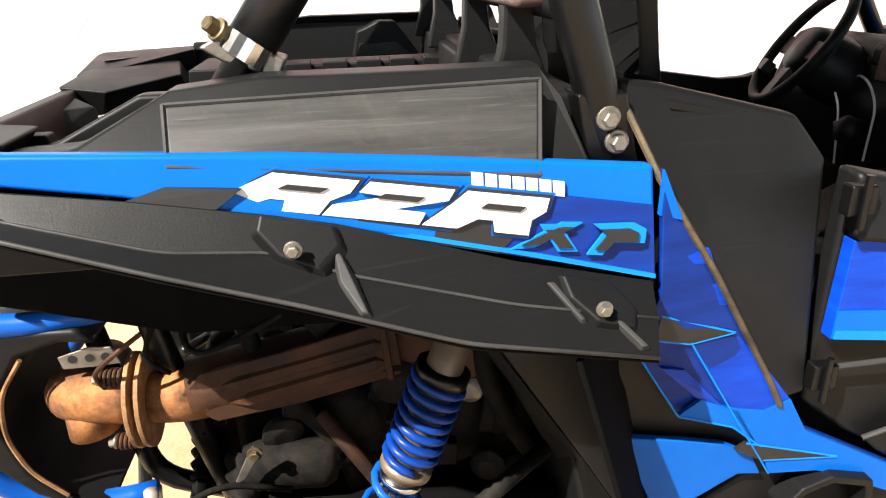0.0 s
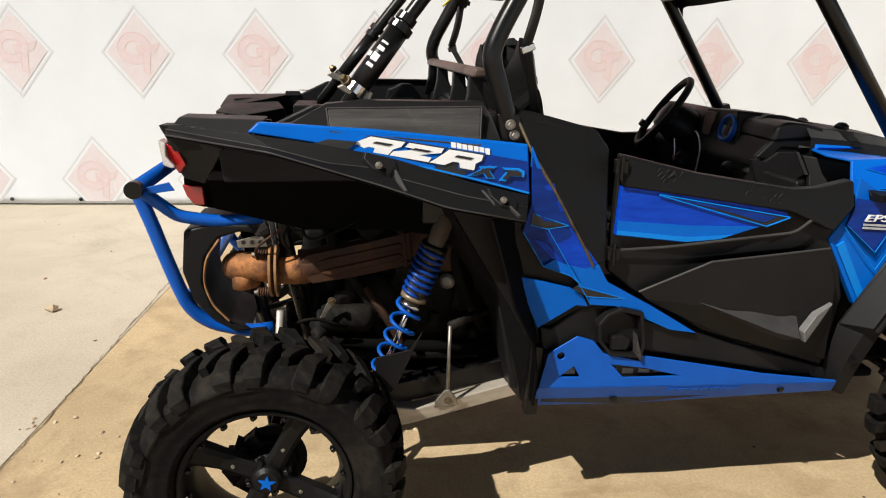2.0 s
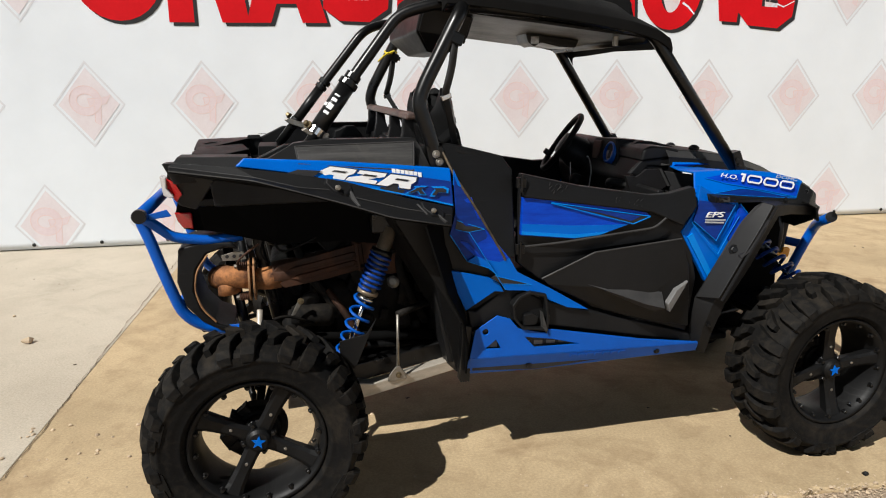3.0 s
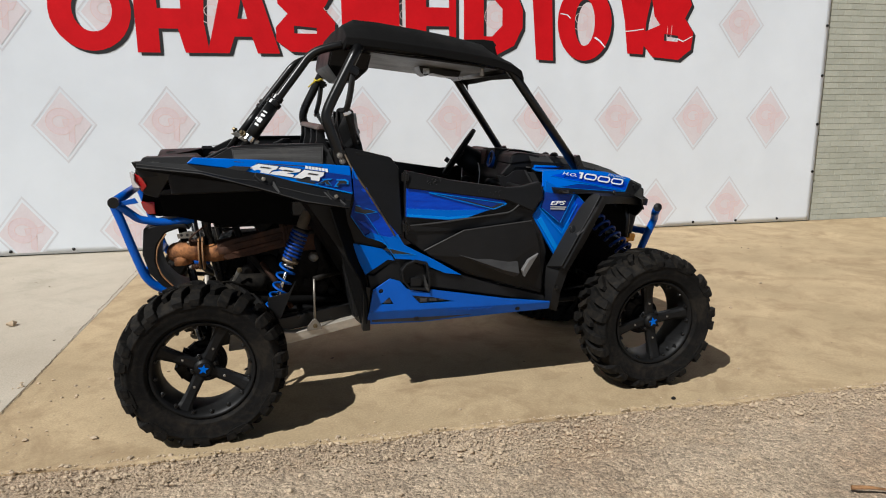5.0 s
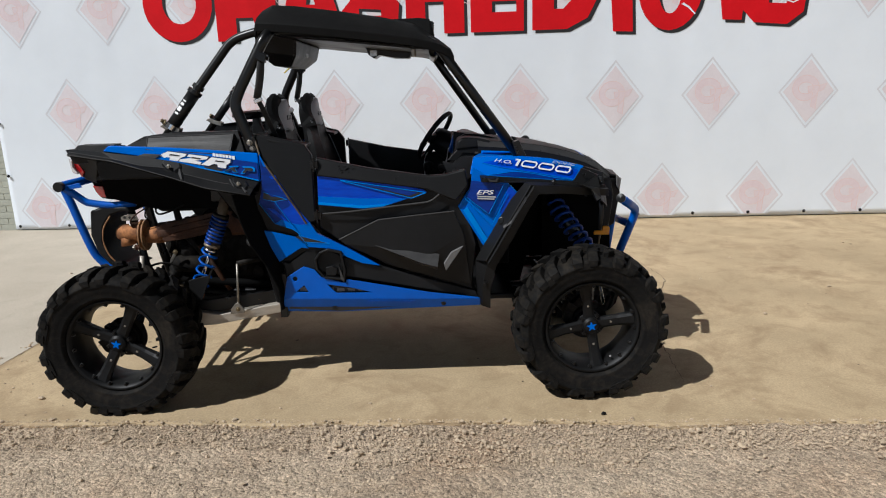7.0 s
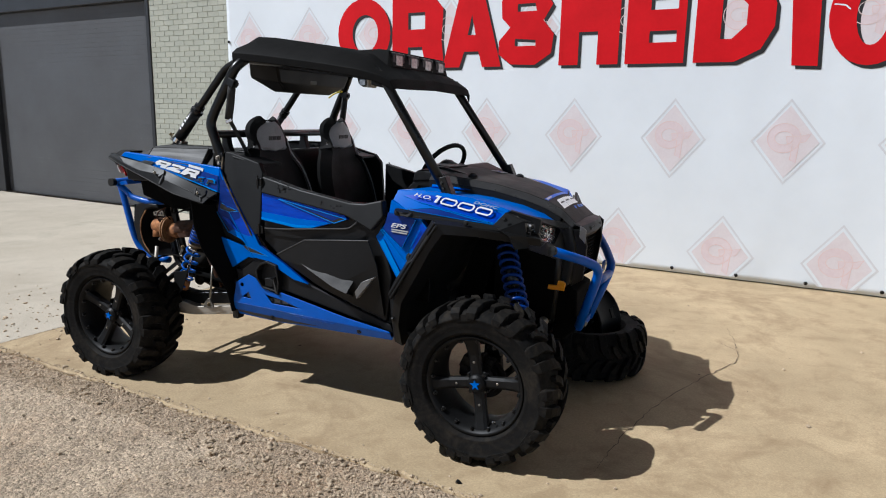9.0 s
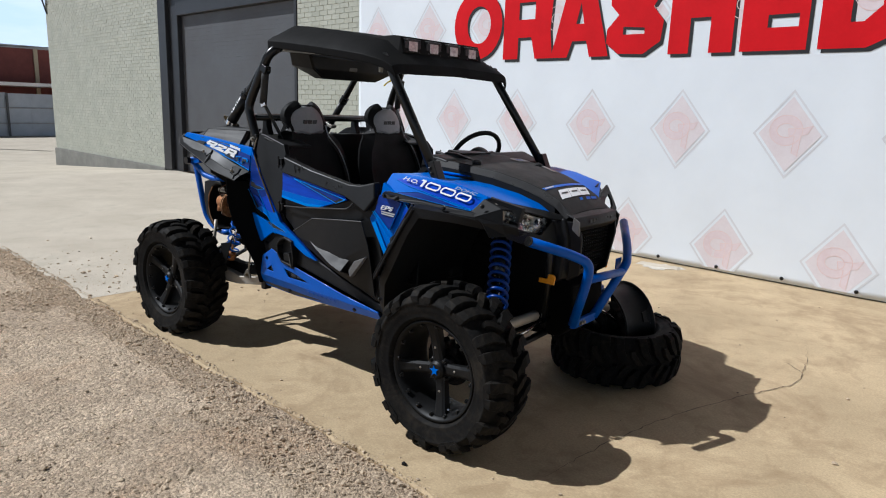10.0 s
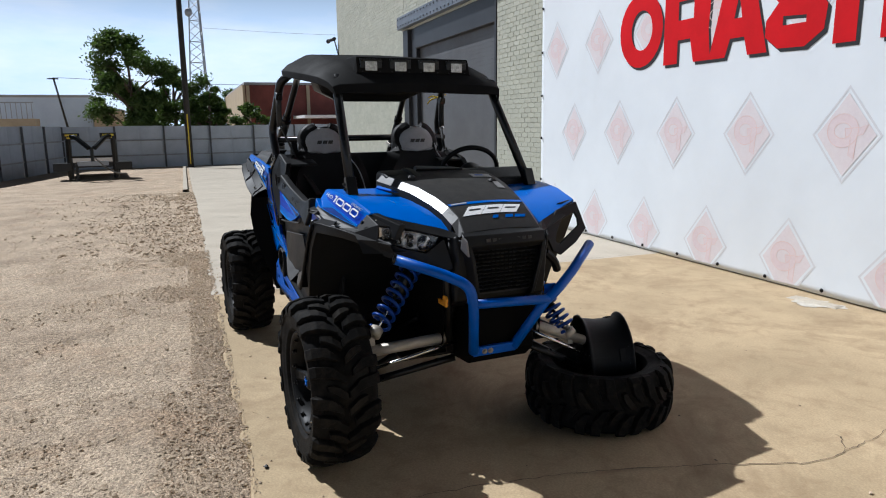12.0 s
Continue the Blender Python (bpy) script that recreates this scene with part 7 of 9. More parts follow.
    part("graphic", side([(1.690, 0.915), (1.800, 0.735), (1.818, 0.752), (1.712, 0.930)], 0.667, 0.006), BLUE_LIGHT, car)
    for a, b in (((1.711, 0.978), (1.816, 0.894)), ((1.816, 0.894), (1.890, 1.036)), ((1.700, 0.976), (1.828, 0.838)), ((1.828, 0.838), (1.912, 0.990)), ((1.912, 1.040), (1.975, 0.975))):
        part("graphic_line", tube([(a[0], s * 0.6735, a[1]), (b[0], s * 0.6745, b[1])], 0.0016, 0, 5), BLUE_LIGHT, car)
    ends = [(2.430, 0.992), (2.445, 0.974), (2.34, 0.994), (2.16, 1.022)] if s == NEAR else [(2.27, 1.026), (2.26, 1.022), (2.22, 1.020), (2.16, 1.022)]
    part("vent_panel", side([(1.774, 1.084), (1.99, 1.058), (2.264, 1.030)] + ends + [(2.02, 1.038), (1.99, 1.046), (1.83, 1.048), (1.785, 1.050)], [0.648, 0.645, 0.602, 0.484, 0.500, 0.572, 0.652, 0.715, 0.695, 0.676, 0.668], 0.02), PLASTIC, car, "black band under the fender panel", bevel=0.004)
    part("vent_block", hull([(1.774, s * 0.660, 1.084), (1.868, s * 0.664, 1.070), (1.782, s * 0.692, 1.076), (1.830, s * 0.694, 1.070), (1.786, s * 0.692, 1.054), (1.852, s * 0.684, 1.050), (1.780, s * 0.66, 1.050), (1.87, s * 0.66, 1.048)]), PLASTIC, car, "raised black bolt block", bevel=0.003)
    part("vent_facet", hull([(1.812, s * 0.694, 1.072), (1.866, s * 0.668, 1.069), (1.854, s * 0.688, 1.052), (1.818, s * 0.696, 1.056), (1.83, s * 0.66, 1.06)]), PALEEDGE, car, "pale facet of the bolt block")
    part("vent_bolt", bolt((1.798, s * 0.694, 1.066), (0, s, 0), 0.008, 0.008), SATIN, car)
    part("band_bolt", bolt((2.138, s * 0.655, 1.040), (0, s, 0.3), 0.009, 0.010), SATIN, car)
    part("fender_tip", slab_xz([(2.302, 1.100), (2.430, 1.055), (2.428, 0.990), (2.262, 1.026)] if s == NEAR else [(2.302, 1.100), (2.33, 1.09), (2.30, 1.02), (2.262, 1.026)], [s * 0.538, s * 0.452, s * 0.482, s * 0.574], -s * 0.03), PLASTIC, car, "black front end of the fender", bevel=0.004)
    part("tip_bolt", bolt((2.338, s * 0.530, 1.066), (0.4, s, 0.2), 0.006, 0.005), ZINC, car)
    # arch: outer lip, and liner running inwards
    arch = [(2.445, 0.972, 0.505), (2.34, 0.990, 0.575), (2.16, 1.018, 0.655), (2.018, 1.036, 0.730), (1.960, 0.950, 0.742), (1.886, 0.815, 0.745), (1.800, 0.650, 0.715), (1.778, 0.530, 0.690), (1.778, 0.420, 0.660)]
    inn = [(2.450, 0.938, 0.49), (2.35, 0.955, 0.56), (2.18, 0.980, 0.64), (2.050, 0.992, 0.725), (1.995, 0.910, 0.735), (1.930, 0.790, 0.735), (1.842, 0.640, 0.725), (1.815, 0.520, 0.70), (1.815, 0.405, 0.66)]
    deep = [(2.43, 0.945, 0.20), (2.34, 0.955, 0.20), (2.18, 0.965, 0.20), (2.08, 0.96, 0.20), (2.03, 0.885, 0.20), (1.97, 0.77, 0.20), (1.885, 0.63, 0.20), (1.85, 0.52, 0.20), (1.85, 0.40, 0.20)]
    base = [(2.42, 0.990, 0.46), (2.32, 1.008, 0.53), (2.14, 1.034, 0.60), (1.995, 1.046, 0.680), (1.920, 0.955, 0.665), (1.845, 0.830, 0.668), (1.747, 0.66, 0.664), (1.748, 0.53, 0.64), (1.748, 0.43, 0.62)]
    part("front_arch", sheet([[(x, s * y, z) for x, z, y in r] for r in ((base, arch, inn, deep) if s == NEAR else (base[3:], arch[3:], inn[3:], deep[3:]))]), PLASTIC, car, "black moulded front wheel arch", solid=0.006, bevel=0.004)
    rear_edge = [(1.993, 0.704, 1.048), (1.925, 0.676, 0.958), (1.858, 0.676, 0.845), (1.787, 0.674, 0.735), (1.747, 0.670, 0.660)]
    front_edge = [(2.018, 0.738, 1.039), (1.963, 0.748, 0.952), (1.892, 0.752, 0.838), (1.832, 0.756, 0.738), (1.794, 0.758, 0.676)]
    part("arch_blade", sheet([[(x, s * y, z) for x, y, z in r] for r in (rear_edge, front_edge)]), PLASTIC, car, "black raised blade along the arch", solid=0.012, bevel=0.004)
    part("blade_rim", tube([(x + 0.010, s * (y + 0.002), z - 0.008) for x, y, z in front_edge], 0.007, 0.02, 7), PLASTIC, car)
    # black slab on the blade, painted as the dark of a crease
    part("blade_groove", slab_xz([(1.985, 0.985), (1.994, 0.982), (1.925, 0.868), (1.880, 0.836), (1.876, 0.846), (1.915, 0.872)], [s * 0.752, s * 0.754, s * 0.758, s * 0.752, s * 0.746, s * 0.752], -s * 0.01), BLACKPRINT, car)
    part("blade_bolt", bolt((1.876, s * 0.706, 0.862), (-0.3, s, 0.2), 0.014, 0.014), SATIN, car)
    part("arch_bolt", bolt((1.790, s * 0.706, 0.55), (0, s, 0), 0.008, 0.010), SATIN, car)
    part("inner_liner", side([(1.86, 0.42), (2.02, 0.90), (2.10, 0.98), (2.36, 0.98), (2.36, 0.88), (2.12, 0.80), (2.02, 0.42)], 0.22, 0.02), SHADEBLACK, car)
    if s == NEAR:
        for kind, u in (("1", -0.004), ("0", 0.034), ("0", 0.121), ("0", 0.208)):
            numeral(kind, u)
        words("type_mark", "H.O.", 0.025, WHITE, car, number_at(-0.100, 0.000), 0.001, shear=0.35, wide=1.85)
        words("type_mark", "DOHC", 0.018, SILVER, car, number_at(0.192, 0.0365), 0.001, shear=0.35, wide=2.2)
        words("type_mark", "EPS", 0.029, WHITE, car, pose(1.754, -0.676, 0.994, 90, 0, 0) @ pose(0, 0, 0, 0, 0, -2), 0.003, shear=0.3, wide=1.90)
    for z, x1 in ((0.986, 1.850), (0.976, 1.844)):
        part("type_bar", side([(1.760, z), (x1, z - 0.006), (x1, z - 0.012), (1.760, z - 0.006)], 0.6745, 0.004), SILVER, car)

# ---- hood and front ----
# each side: from the fender's crease, over the crown, to the foot of the centre panel
sides = [[(1.748, 0.586, 1.160), (1.76, 0.46, 1.155), (1.80, 0.318, 1.156)], [(1.86, 0.584, 1.162), (1.91, 0.44, 1.150), (1.95, 0.300, 1.140)], [(1.99, 0.576, 1.158), (2.06, 0.42, 1.138), (2.13, 0.262, 1.118)],
         [(2.13, 0.562, 1.142), (2.20, 0.40, 1.112), (2.28, 0.236, 1.086)], [(2.290, 0.545, 1.102), (2.33, 0.385, 1.076), (2.38, 0.219, 1.050)], [(2.305, 0.540, 1.096), (2.385, 0.370, 1.050), (2.462, 0.205, 1.000)]]
PANEL = [(1.790, 0.300, 1.224), (1.95, 0.276, 1.208), (2.13, 0.241, 1.182), (2.28, 0.213, 1.145), (2.38, 0.196, 1.110), (2.46, 0.186, 1.070), (2.535, 0.196, 1.008)]


def panel_at(x, y, lift=0.0):
    """A point on the centre panel of the hood."""
    for (x0, w0, z0), (x1, w1, z1) in zip(PANEL, PANEL[1:]):
        if x <= x1 or x1 == PANEL[-1][0]:
            t = (x - x0) / (x1 - x0)
            w, z = w0 + (w1 - w0) * t, z0 + (z1 - z0) * t
            return (x + lift * 0.3, y, z + 0.010 * (1 - min(1.0, abs(y) / w) ** 2) + lift)


def on_panel(name, quad, material, lift, label="", across=4):
    """A flat print on the centre panel: four corners as x, y."""
    a, b, c, d = [Vector((x, y, 0)) for x, y in quad]
    rows = []
    for i in range(4):
        p, q = a.lerp(d, i / 3), b.lerp(c, i / 3)
        rows.append([panel_at(p.lerp(q, j / across).x, p.lerp(q, j / across).y, lift) for j in range(across + 1)])
    return part(name, sheet(rows), material, car, label)


for s in (NEAR, FAR):
    part("hood", sheet([[(x, s * y, z) for x, y, z in r] for r in sides]), BLUE, car, "glossy blue side of the hood", solid=0.008, bevel=0.003)
    # the slanted edge of the panel, glossy and coloured paler for its glare
    part("hood_strip", sheet([[(x, s * (y - 0.003), z + 0.002), (x, s * (y + 0.031), z - 0.028)] for x, y, z in PANEL[:-1]] + [[(2.530, s * 0.194, 1.010), (2.520, s * 0.214, 0.992)]]), GLOSSEDGE, car, "smooth bevelled edge of the hood panel", solid=0.004)
    part("panel_skirt", sheet([[(x, s * (y + 0.031), z - 0.028), (x, s * (y + 0.036), z - 0.078)] for x, y, z in PANEL[:-1]]), PLASTIC, car, solid=0.004)
    for x in (1.905, 1.975):
        part("hood_clip", box(-0.018, 0.018, -0.022, 0.022, -0.006, 0.010, taper=0.004, m=pose(x, s * (0.296 - 0.15 * (x - 1.79)), 1.196 - 0.10 * (x - 1.79), -s * 40, 5, 0)), PLASTIC, car, bevel=0.003)
    part("hood_ridge", hull([(1.800, s * 0.318, 1.186), (1.815, s * 0.345, 1.165), (1.98, s * 0.312, 1.158), (2.06, s * 0.282, 1.150), (1.80, s * 0.33, 1.150), (1.98, s * 0.29, 1.168), (2.06, s * 0.27, 1.140)]), BLUE, car, "narrow blue ridge beside the hood panel")
    part("hood_line", tube([(1.80, s * 0.50, 1.159), (1.98, s * 0.44, 1.150), (2.16, s * 0.36, 1.122)], 0.0018, 0, 5), BLUE_LIGHT, car)
part("hood_panel", sheet([[panel_at(x, w * k) for k in (-1.0, -0.6, -0.2, 0.2, 0.6, 1.0)] for x, w, z in PANEL]), SCUFFEDHOOD, car, "black centre panel of the hood", solid=0.010, bevel=0.004)
# marks on the front of the panel: white slanted shapes over a blue badge
on_panel("hood_badge", [(2.365, -0.194), (2.365, 0.194), (2.384, 0.190), (2.384, -0.190)], BLUE, 0.007, "blue band")
for a, b in ((-0.138, -0.056), (-0.044, 0.038), (0.050, 0.128)):
    on_panel("hood_mark", [(2.404, a + 0.030), (2.404, b + 0.040), (2.462, b - 0.016), (2.462, a - 0.026)], WHITE, 0.007, "white slanted mark")
    on_panel("hood_mark_slit", [(2.425, a + 0.026), (2.425, b + 0.002), (2.434, b - 0.006), (2.434, a + 0.016)], BLACKPRINT, 0.0085)
on_panel("hood_mark", [(2.370, -0.180), (2.370, -0.100), (2.380, -0.106), (2.380, -0.186)], SILVER, 0.0085)
for a, b in ((-0.02, 0.008), (0.045, 0.085), (0.095, 0.150)):
    on_panel("hood_badge", [(2.472, a + 0.004), (2.472, b + 0.004), (2.486, b - 0.006), (2.486, a - 0.006)], BLUE, 0.007, "small blue mark")
for x, y, z in ((1.985, -0.215, 1.212), (2.108, 0.180, 1.188)):
    part("hood_knob", lathe([(0.024, 0), (0.024, 0.012), (0.012, 0.022), (0.0, 0.024)], 14, m=Matrix.Translation((x, y, z)) @ pose(0, 0, 0, 90, 0, 0)), PLASTIC, car)
part("cowl", prism([(1.672, 1.175), (1.682, 1.228), (1.720, 1.246), (1.80, 1.238), (1.862, 1.224), (1.862, 1.19)], -0.300, 0.215), PLASTIC, car, "black cowl moulding", bevel=0.014)
part("cowl_ridge", prism([(1.70, 1.236), (1.73, 1.256), (1.80, 1.252), (1.93, 1.222), (1.93, 1.205)], -0.165, -0.125), PLASTIC, car, bevel=0.008)
on_panel("hood_sticker", [(1.950, 0.125), (1.950, 0.240), (2.020, 0.225), (2.020, 0.115)], SILVER, 0.010, "pale paper tag with a blue mark")
on_panel("hood_sticker_mark", [(1.968, 0.145), (1.968, 0.195), (2.002, 0.190), (2.002, 0.140)], BLUE, 0.0115)
on_panel("bare_patch", [(2.085, 0.178), (2.085, 0.205), (2.225, 0.190), (2.220, 0.150)], GREYPLASTIC, 0.009, "pale worn patch on the hood")
# nose: grille frame, mesh slats, chin
for s in (NEAR, FAR):
    # added dark panel that closes the see-through gap behind the front shock
    part("well_panel", slab_xz([(2.14, 0.44), (2.14, 0.96), (2.40, 0.97), (2.47, 0.80), (2.44, 0.46)], [s * 0.262] * 5, -s * 0.006), SHADEBLACK, car, "black panel inside the front wheel arch", bevel=0.003)
part("nose", prism([(2.30, 0.93), (2.44, 1.005), (2.525, 1.000), (2.545, 0.90), (2.52, 0.70), (2.44, 0.66), (2.30, 0.62)], -0.235, 0.235), PLASTIC, car, "black nose moulding", bevel=0.015)
part("nose_brow", sheet([[(2.490, -0.195, 1.018), (2.505, 0, 1.022), (2.490, 0.195, 1.018)], [(2.565, -0.215, 1.000), (2.590, 0, 1.004), (2.565, 0.200, 1.000)], [(2.580, -0.205, 0.962), (2.602, 0, 0.966), (2.580, 0.192, 0.962)], [(2.560, -0.19, 0.938), (2.575, 0, 0.940), (2.560, 0.18, 0.938)]]), PLASTIC, car, solid=0.012, bevel=0.005)
for i in range(8):
    part("brow_mark", box(2.5925, 2.5955, -0.115 + i * 0.03, -0.095 + i * 0.03, 0.976, 0.990), PALEEDGE, car)
part("grille_field", sheet([[(2.542, -0.165, 0.932), (2.548, 0, 0.934), (2.542, 0.165, 0.932)], [(2.535, -0.14, 0.73), (2.54, 0, 0.73), (2.535, 0.14, 0.73)]]), BLACKPRINT, car)
for i in range(11):
    z = 0.745 + i * 0.0175
    w = 0.142 + i * 0.002
    part("grille_slat", box(2.540, 2.560, -w, w, z, z + 0.006), SHADEBLACK, car)
for i in range(13):
    y = -0.132 + i * 0.022
    part("grille_bar", box(2.548, 2.556, y - 0.0015, y + 0.0015, 0.742, 0.932), PLASTIC, car)
for s in (NEAR, FAR):
    part("grille_side", slab_xz([(2.575, 0.985), (2.592, 0.90), (2.572, 0.72), (2.51, 0.68), (2.47, 0.80), (2.46, 0.985)], [s * 0.205, s * 0.185, s * 0.150, s * 0.150, s * 0.235, s * 0.245], -s * 0.02), PLASTIC, car, bevel=0.006)
    part("grille_corner", slab_xz([(2.560, 1.008), (2.590, 0.985), (2.585, 0.915), (2.560, 0.950)], [s * 0.218, s * 0.212, s * 0.200, s * 0.226], -s * 0.01), GREYPLASTIC if s == NEAR else PLASTIC, car, bevel=0.003)
    broken = s == FAR
    if not broken:
        hl = part("headlight", sheet([[(2.392, s * 0.524, 1.043), (2.432, s * 0.40, 1.022), (2.456, s * 0.278, 0.990)], [(2.400, s * 0.528, 1.014), (2.448, s * 0.40, 0.982), (2.466, s * 0.310, 0.958)], [(2.392, s * 0.530, 0.988), (2.440, s * 0.42, 0.950), (2.462, s * 0.350, 0.934)]]), GLASS, car, "clear headlight with round cells", solid=0.004, smooth=True)
        hl.visible_shadow = False
        part("headlight_bowl", sheet([[(2.378, s * 0.53, 1.045), (2.415, s * 0.40, 1.022), (2.440, s * 0.278, 0.990)], [(2.372, s * 0.53, 0.985), (2.415, s * 0.42, 0.948), (2.440, s * 0.345, 0.932)]]), LAMPBOWL, car, "pale lamp reflector", solid=0.006)
        for i in range(3):
            for j in range(2):
                a = Vector((2.385 + i * 0.016, s * (0.502 - i * 0.048), 0.997 + j * 0.026 - i * 0.013))
                part("headlight_cell", lathe([(0.017, 0), (0.017, 0.022), (0.013, 0.022), (0.010, 0.012), (0.0, 0.008)], 14, m=between(a, a + Vector((0.10, s * 0.02, 0.0)))), GLOSS, hl)
        part("headlight_reflector", lathe([(0.034, 0.018), (0.026, 0.004), (0.0, -0.004)], 18, m=between((2.435, s * 0.345, 0.968), (2.54, s * 0.365, 0.972))), CHROME, hl, smooth=True)
        part("lamp_surround", sheet([[(2.240, s * 0.590, 1.026), (2.290, s * 0.553, 1.090), (2.382, s * 0.376, 1.054), (2.440, s * 0.268, 1.029), (2.492, s * 0.205, 1.008)], [(2.285, s * 0.612, 1.012), (2.376, s * 0.532, 1.050), (2.426, s * 0.40, 1.030), (2.470, s * 0.262, 0.992), (2.530, s * 0.215, 0.985)]]), PLASTIC, car, "black plastic round the headlight", solid=0.008, bevel=0.003)
        part("lamp_surround", sheet([[(2.285, s * 0.612, 1.012), (2.376, s * 0.532, 1.050)], [(2.33, s * 0.615, 0.99), (2.388, s * 0.540, 0.985)], [(2.36, s * 0.60, 0.93), (2.40, s * 0.52, 0.93)]]), PLASTIC, car, solid=0.008)
        part("lamp_surround", sheet([[(2.388, s * 0.540, 0.985), (2.446, s * 0.42, 0.944), (2.466, s * 0.345, 0.926), (2.475, s * 0.265, 0.985)], [(2.40, s * 0.52, 0.92), (2.45, s * 0.41, 0.88), (2.48, s * 0.33, 0.85), (2.50, s * 0.23, 0.85)]]), PLASTIC, car, solid=0.008)
        part("surround_bolt", bolt((2.300, s * 0.580, 1.060), (0.4, s * 0.7, 0.5), 0.007, 0.008), SATIN, car)
    else:
        part("headlight_cavity", sheet([[(2.36, s * 0.33, 1.04), (2.43, s * 0.24, 1.0)], [(2.36, s * 0.34, 0.88), (2.42, s * 0.24, 0.84)]]), PLASTIC, car, solid=0.01)
        # the torn fender end that stands up and out, with an open cell
        ring = [((2.430, 0.290, 0.970), (2.420, 0.362, 0.960)), ((2.385, 0.385, 1.064), (2.395, 0.405, 1.012)), ((2.350, 0.522, 1.094), (2.375, 0.495, 1.045)), ((2.385, 0.534, 1.020), (2.390, 0.505, 1.015)), ((2.407, 0.546, 0.964), (2.400, 0.503, 0.982)), ((2.430, 0.475, 0.905), (2.420, 0.435, 0.945)), ((2.450, 0.372, 0.852), (2.435, 0.372, 0.905)), ((2.460, 0.318, 0.876), (2.435, 0.348, 0.915))]
        bm = bmesh.new()
        out_v, in_v = [bm.verts.new(a) for a, b in ring], [bm.verts.new(b) for a, b in ring]
        for q in range(len(ring)):
            w = (q + 1) % len(ring)
            bm.faces.new((out_v[q], out_v[w], in_v[w], in_v[q]))
        part("torn_fender", bm, PLASTIC, car, "broken black fender corner with an open cell", solid=0.014, bevel=0.004)
        part("torn_bracket", tube([(2.47, 0.27, 0.88), (2.46, 0.33, 0.83), (2.44, 0.36, 0.78)], 0.020, 0.04, 8), PLASTIC, car)
        part("lamp_surround", sheet([[(2.285, s * 0.548, 1.082), (2.382, s * 0.376, 1.052), (2.440, s * 0.268, 1.028), (2.492, s * 0.205, 1.008)], [(2.32, s * 0.54, 1.050), (2.40, s * 0.42, 1.030), (2.46, s * 0.28, 0.990), (2.53, s * 0.205, 0.985)]]), PLASTIC, car, solid=0.008)
    part("side_reflector", slab_xz([(2.427, 0.684), (2.512, 0.682), (2.518, 0.722), (2.506, 0.732), (2.478, 0.732), (2.474, 0.708), (2.430, 0.708)], [s * 0.276] * 7, -s * 0.012), AMBER, car, "amber side reflector", bevel=0.004)
    part("front_brace", tube([(2.46, s * 0.215, 1.0), (2.47, s * 0.25, 0.80), (2.43, s * 0.22, 0.45)], 0.020, 0.05, 10), SATIN, car, smooth=True)
# front bumper
bumper = part("front_bumper", tube([(2.508, -0.510, 0.924), (2.615, -0.32, 0.855), (2.672, -0.235, 0.810), (2.646, -0.205, 0.71), (2.570, -0.168, 0.478)], 0.023, 0.06, 14), BLUE_STEEL, car, "blue powder-coated steel tube bumper", smooth=True)
part("bumper_tube", tube([(2.468, 0.528, 0.897), (2.585, 0.345, 0.800), (2.645, 0.222, 0.738), (2.640, 0.160, 0.69), (2.572, 0.036, 0.478)], 0.023, 0.06, 14), BLUE_STEEL, bumper, smooth=True)
part("bumper_cross", tube([(2.648, -0.200, 0.722), (2.644, 0.175, 0.700)], 0.021, 0, 12), BLUE_STEEL, bumper, smooth=True)
part("bumper_plate", slab_xz([(2.555, 0.458), (2.582, 0.458), (2.590, 0.502), (2.565, 0.502)], [-0.172] * 4, 0.215), BLUE_STEEL, bumper, bevel=0.004)
for y in (-0.12, -0.09):
    part("bumper_bolt", bolt((2.585, y, 0.480), (1, 0, 0), 0.009, 0.012), ZINC, bumper)
part("bumper_tab", box(2.60, 2.608, 0.18, 0.24, 0.70, 0.76), BLUE_STEEL, bumper, bevel=0.003)
part("bumper_cap", lathe([(0.0235, 0), (0.024, 0.012), (0.0, 0.016)], 14, m=between((2.511, -0.505, 0.923), (2.41, -0.705, 0.985))), SATIN, bumper)
part("chin", prism([(2.30, 0.62), (2.46, 0.70), (2.55, 0.66), (2.555, 0.455), (2.49, 0.395), (2.25, 0.38)], -0.16, 0.16), SHADEBLACK, car, "black chin and skid plate", bevel=0.012)

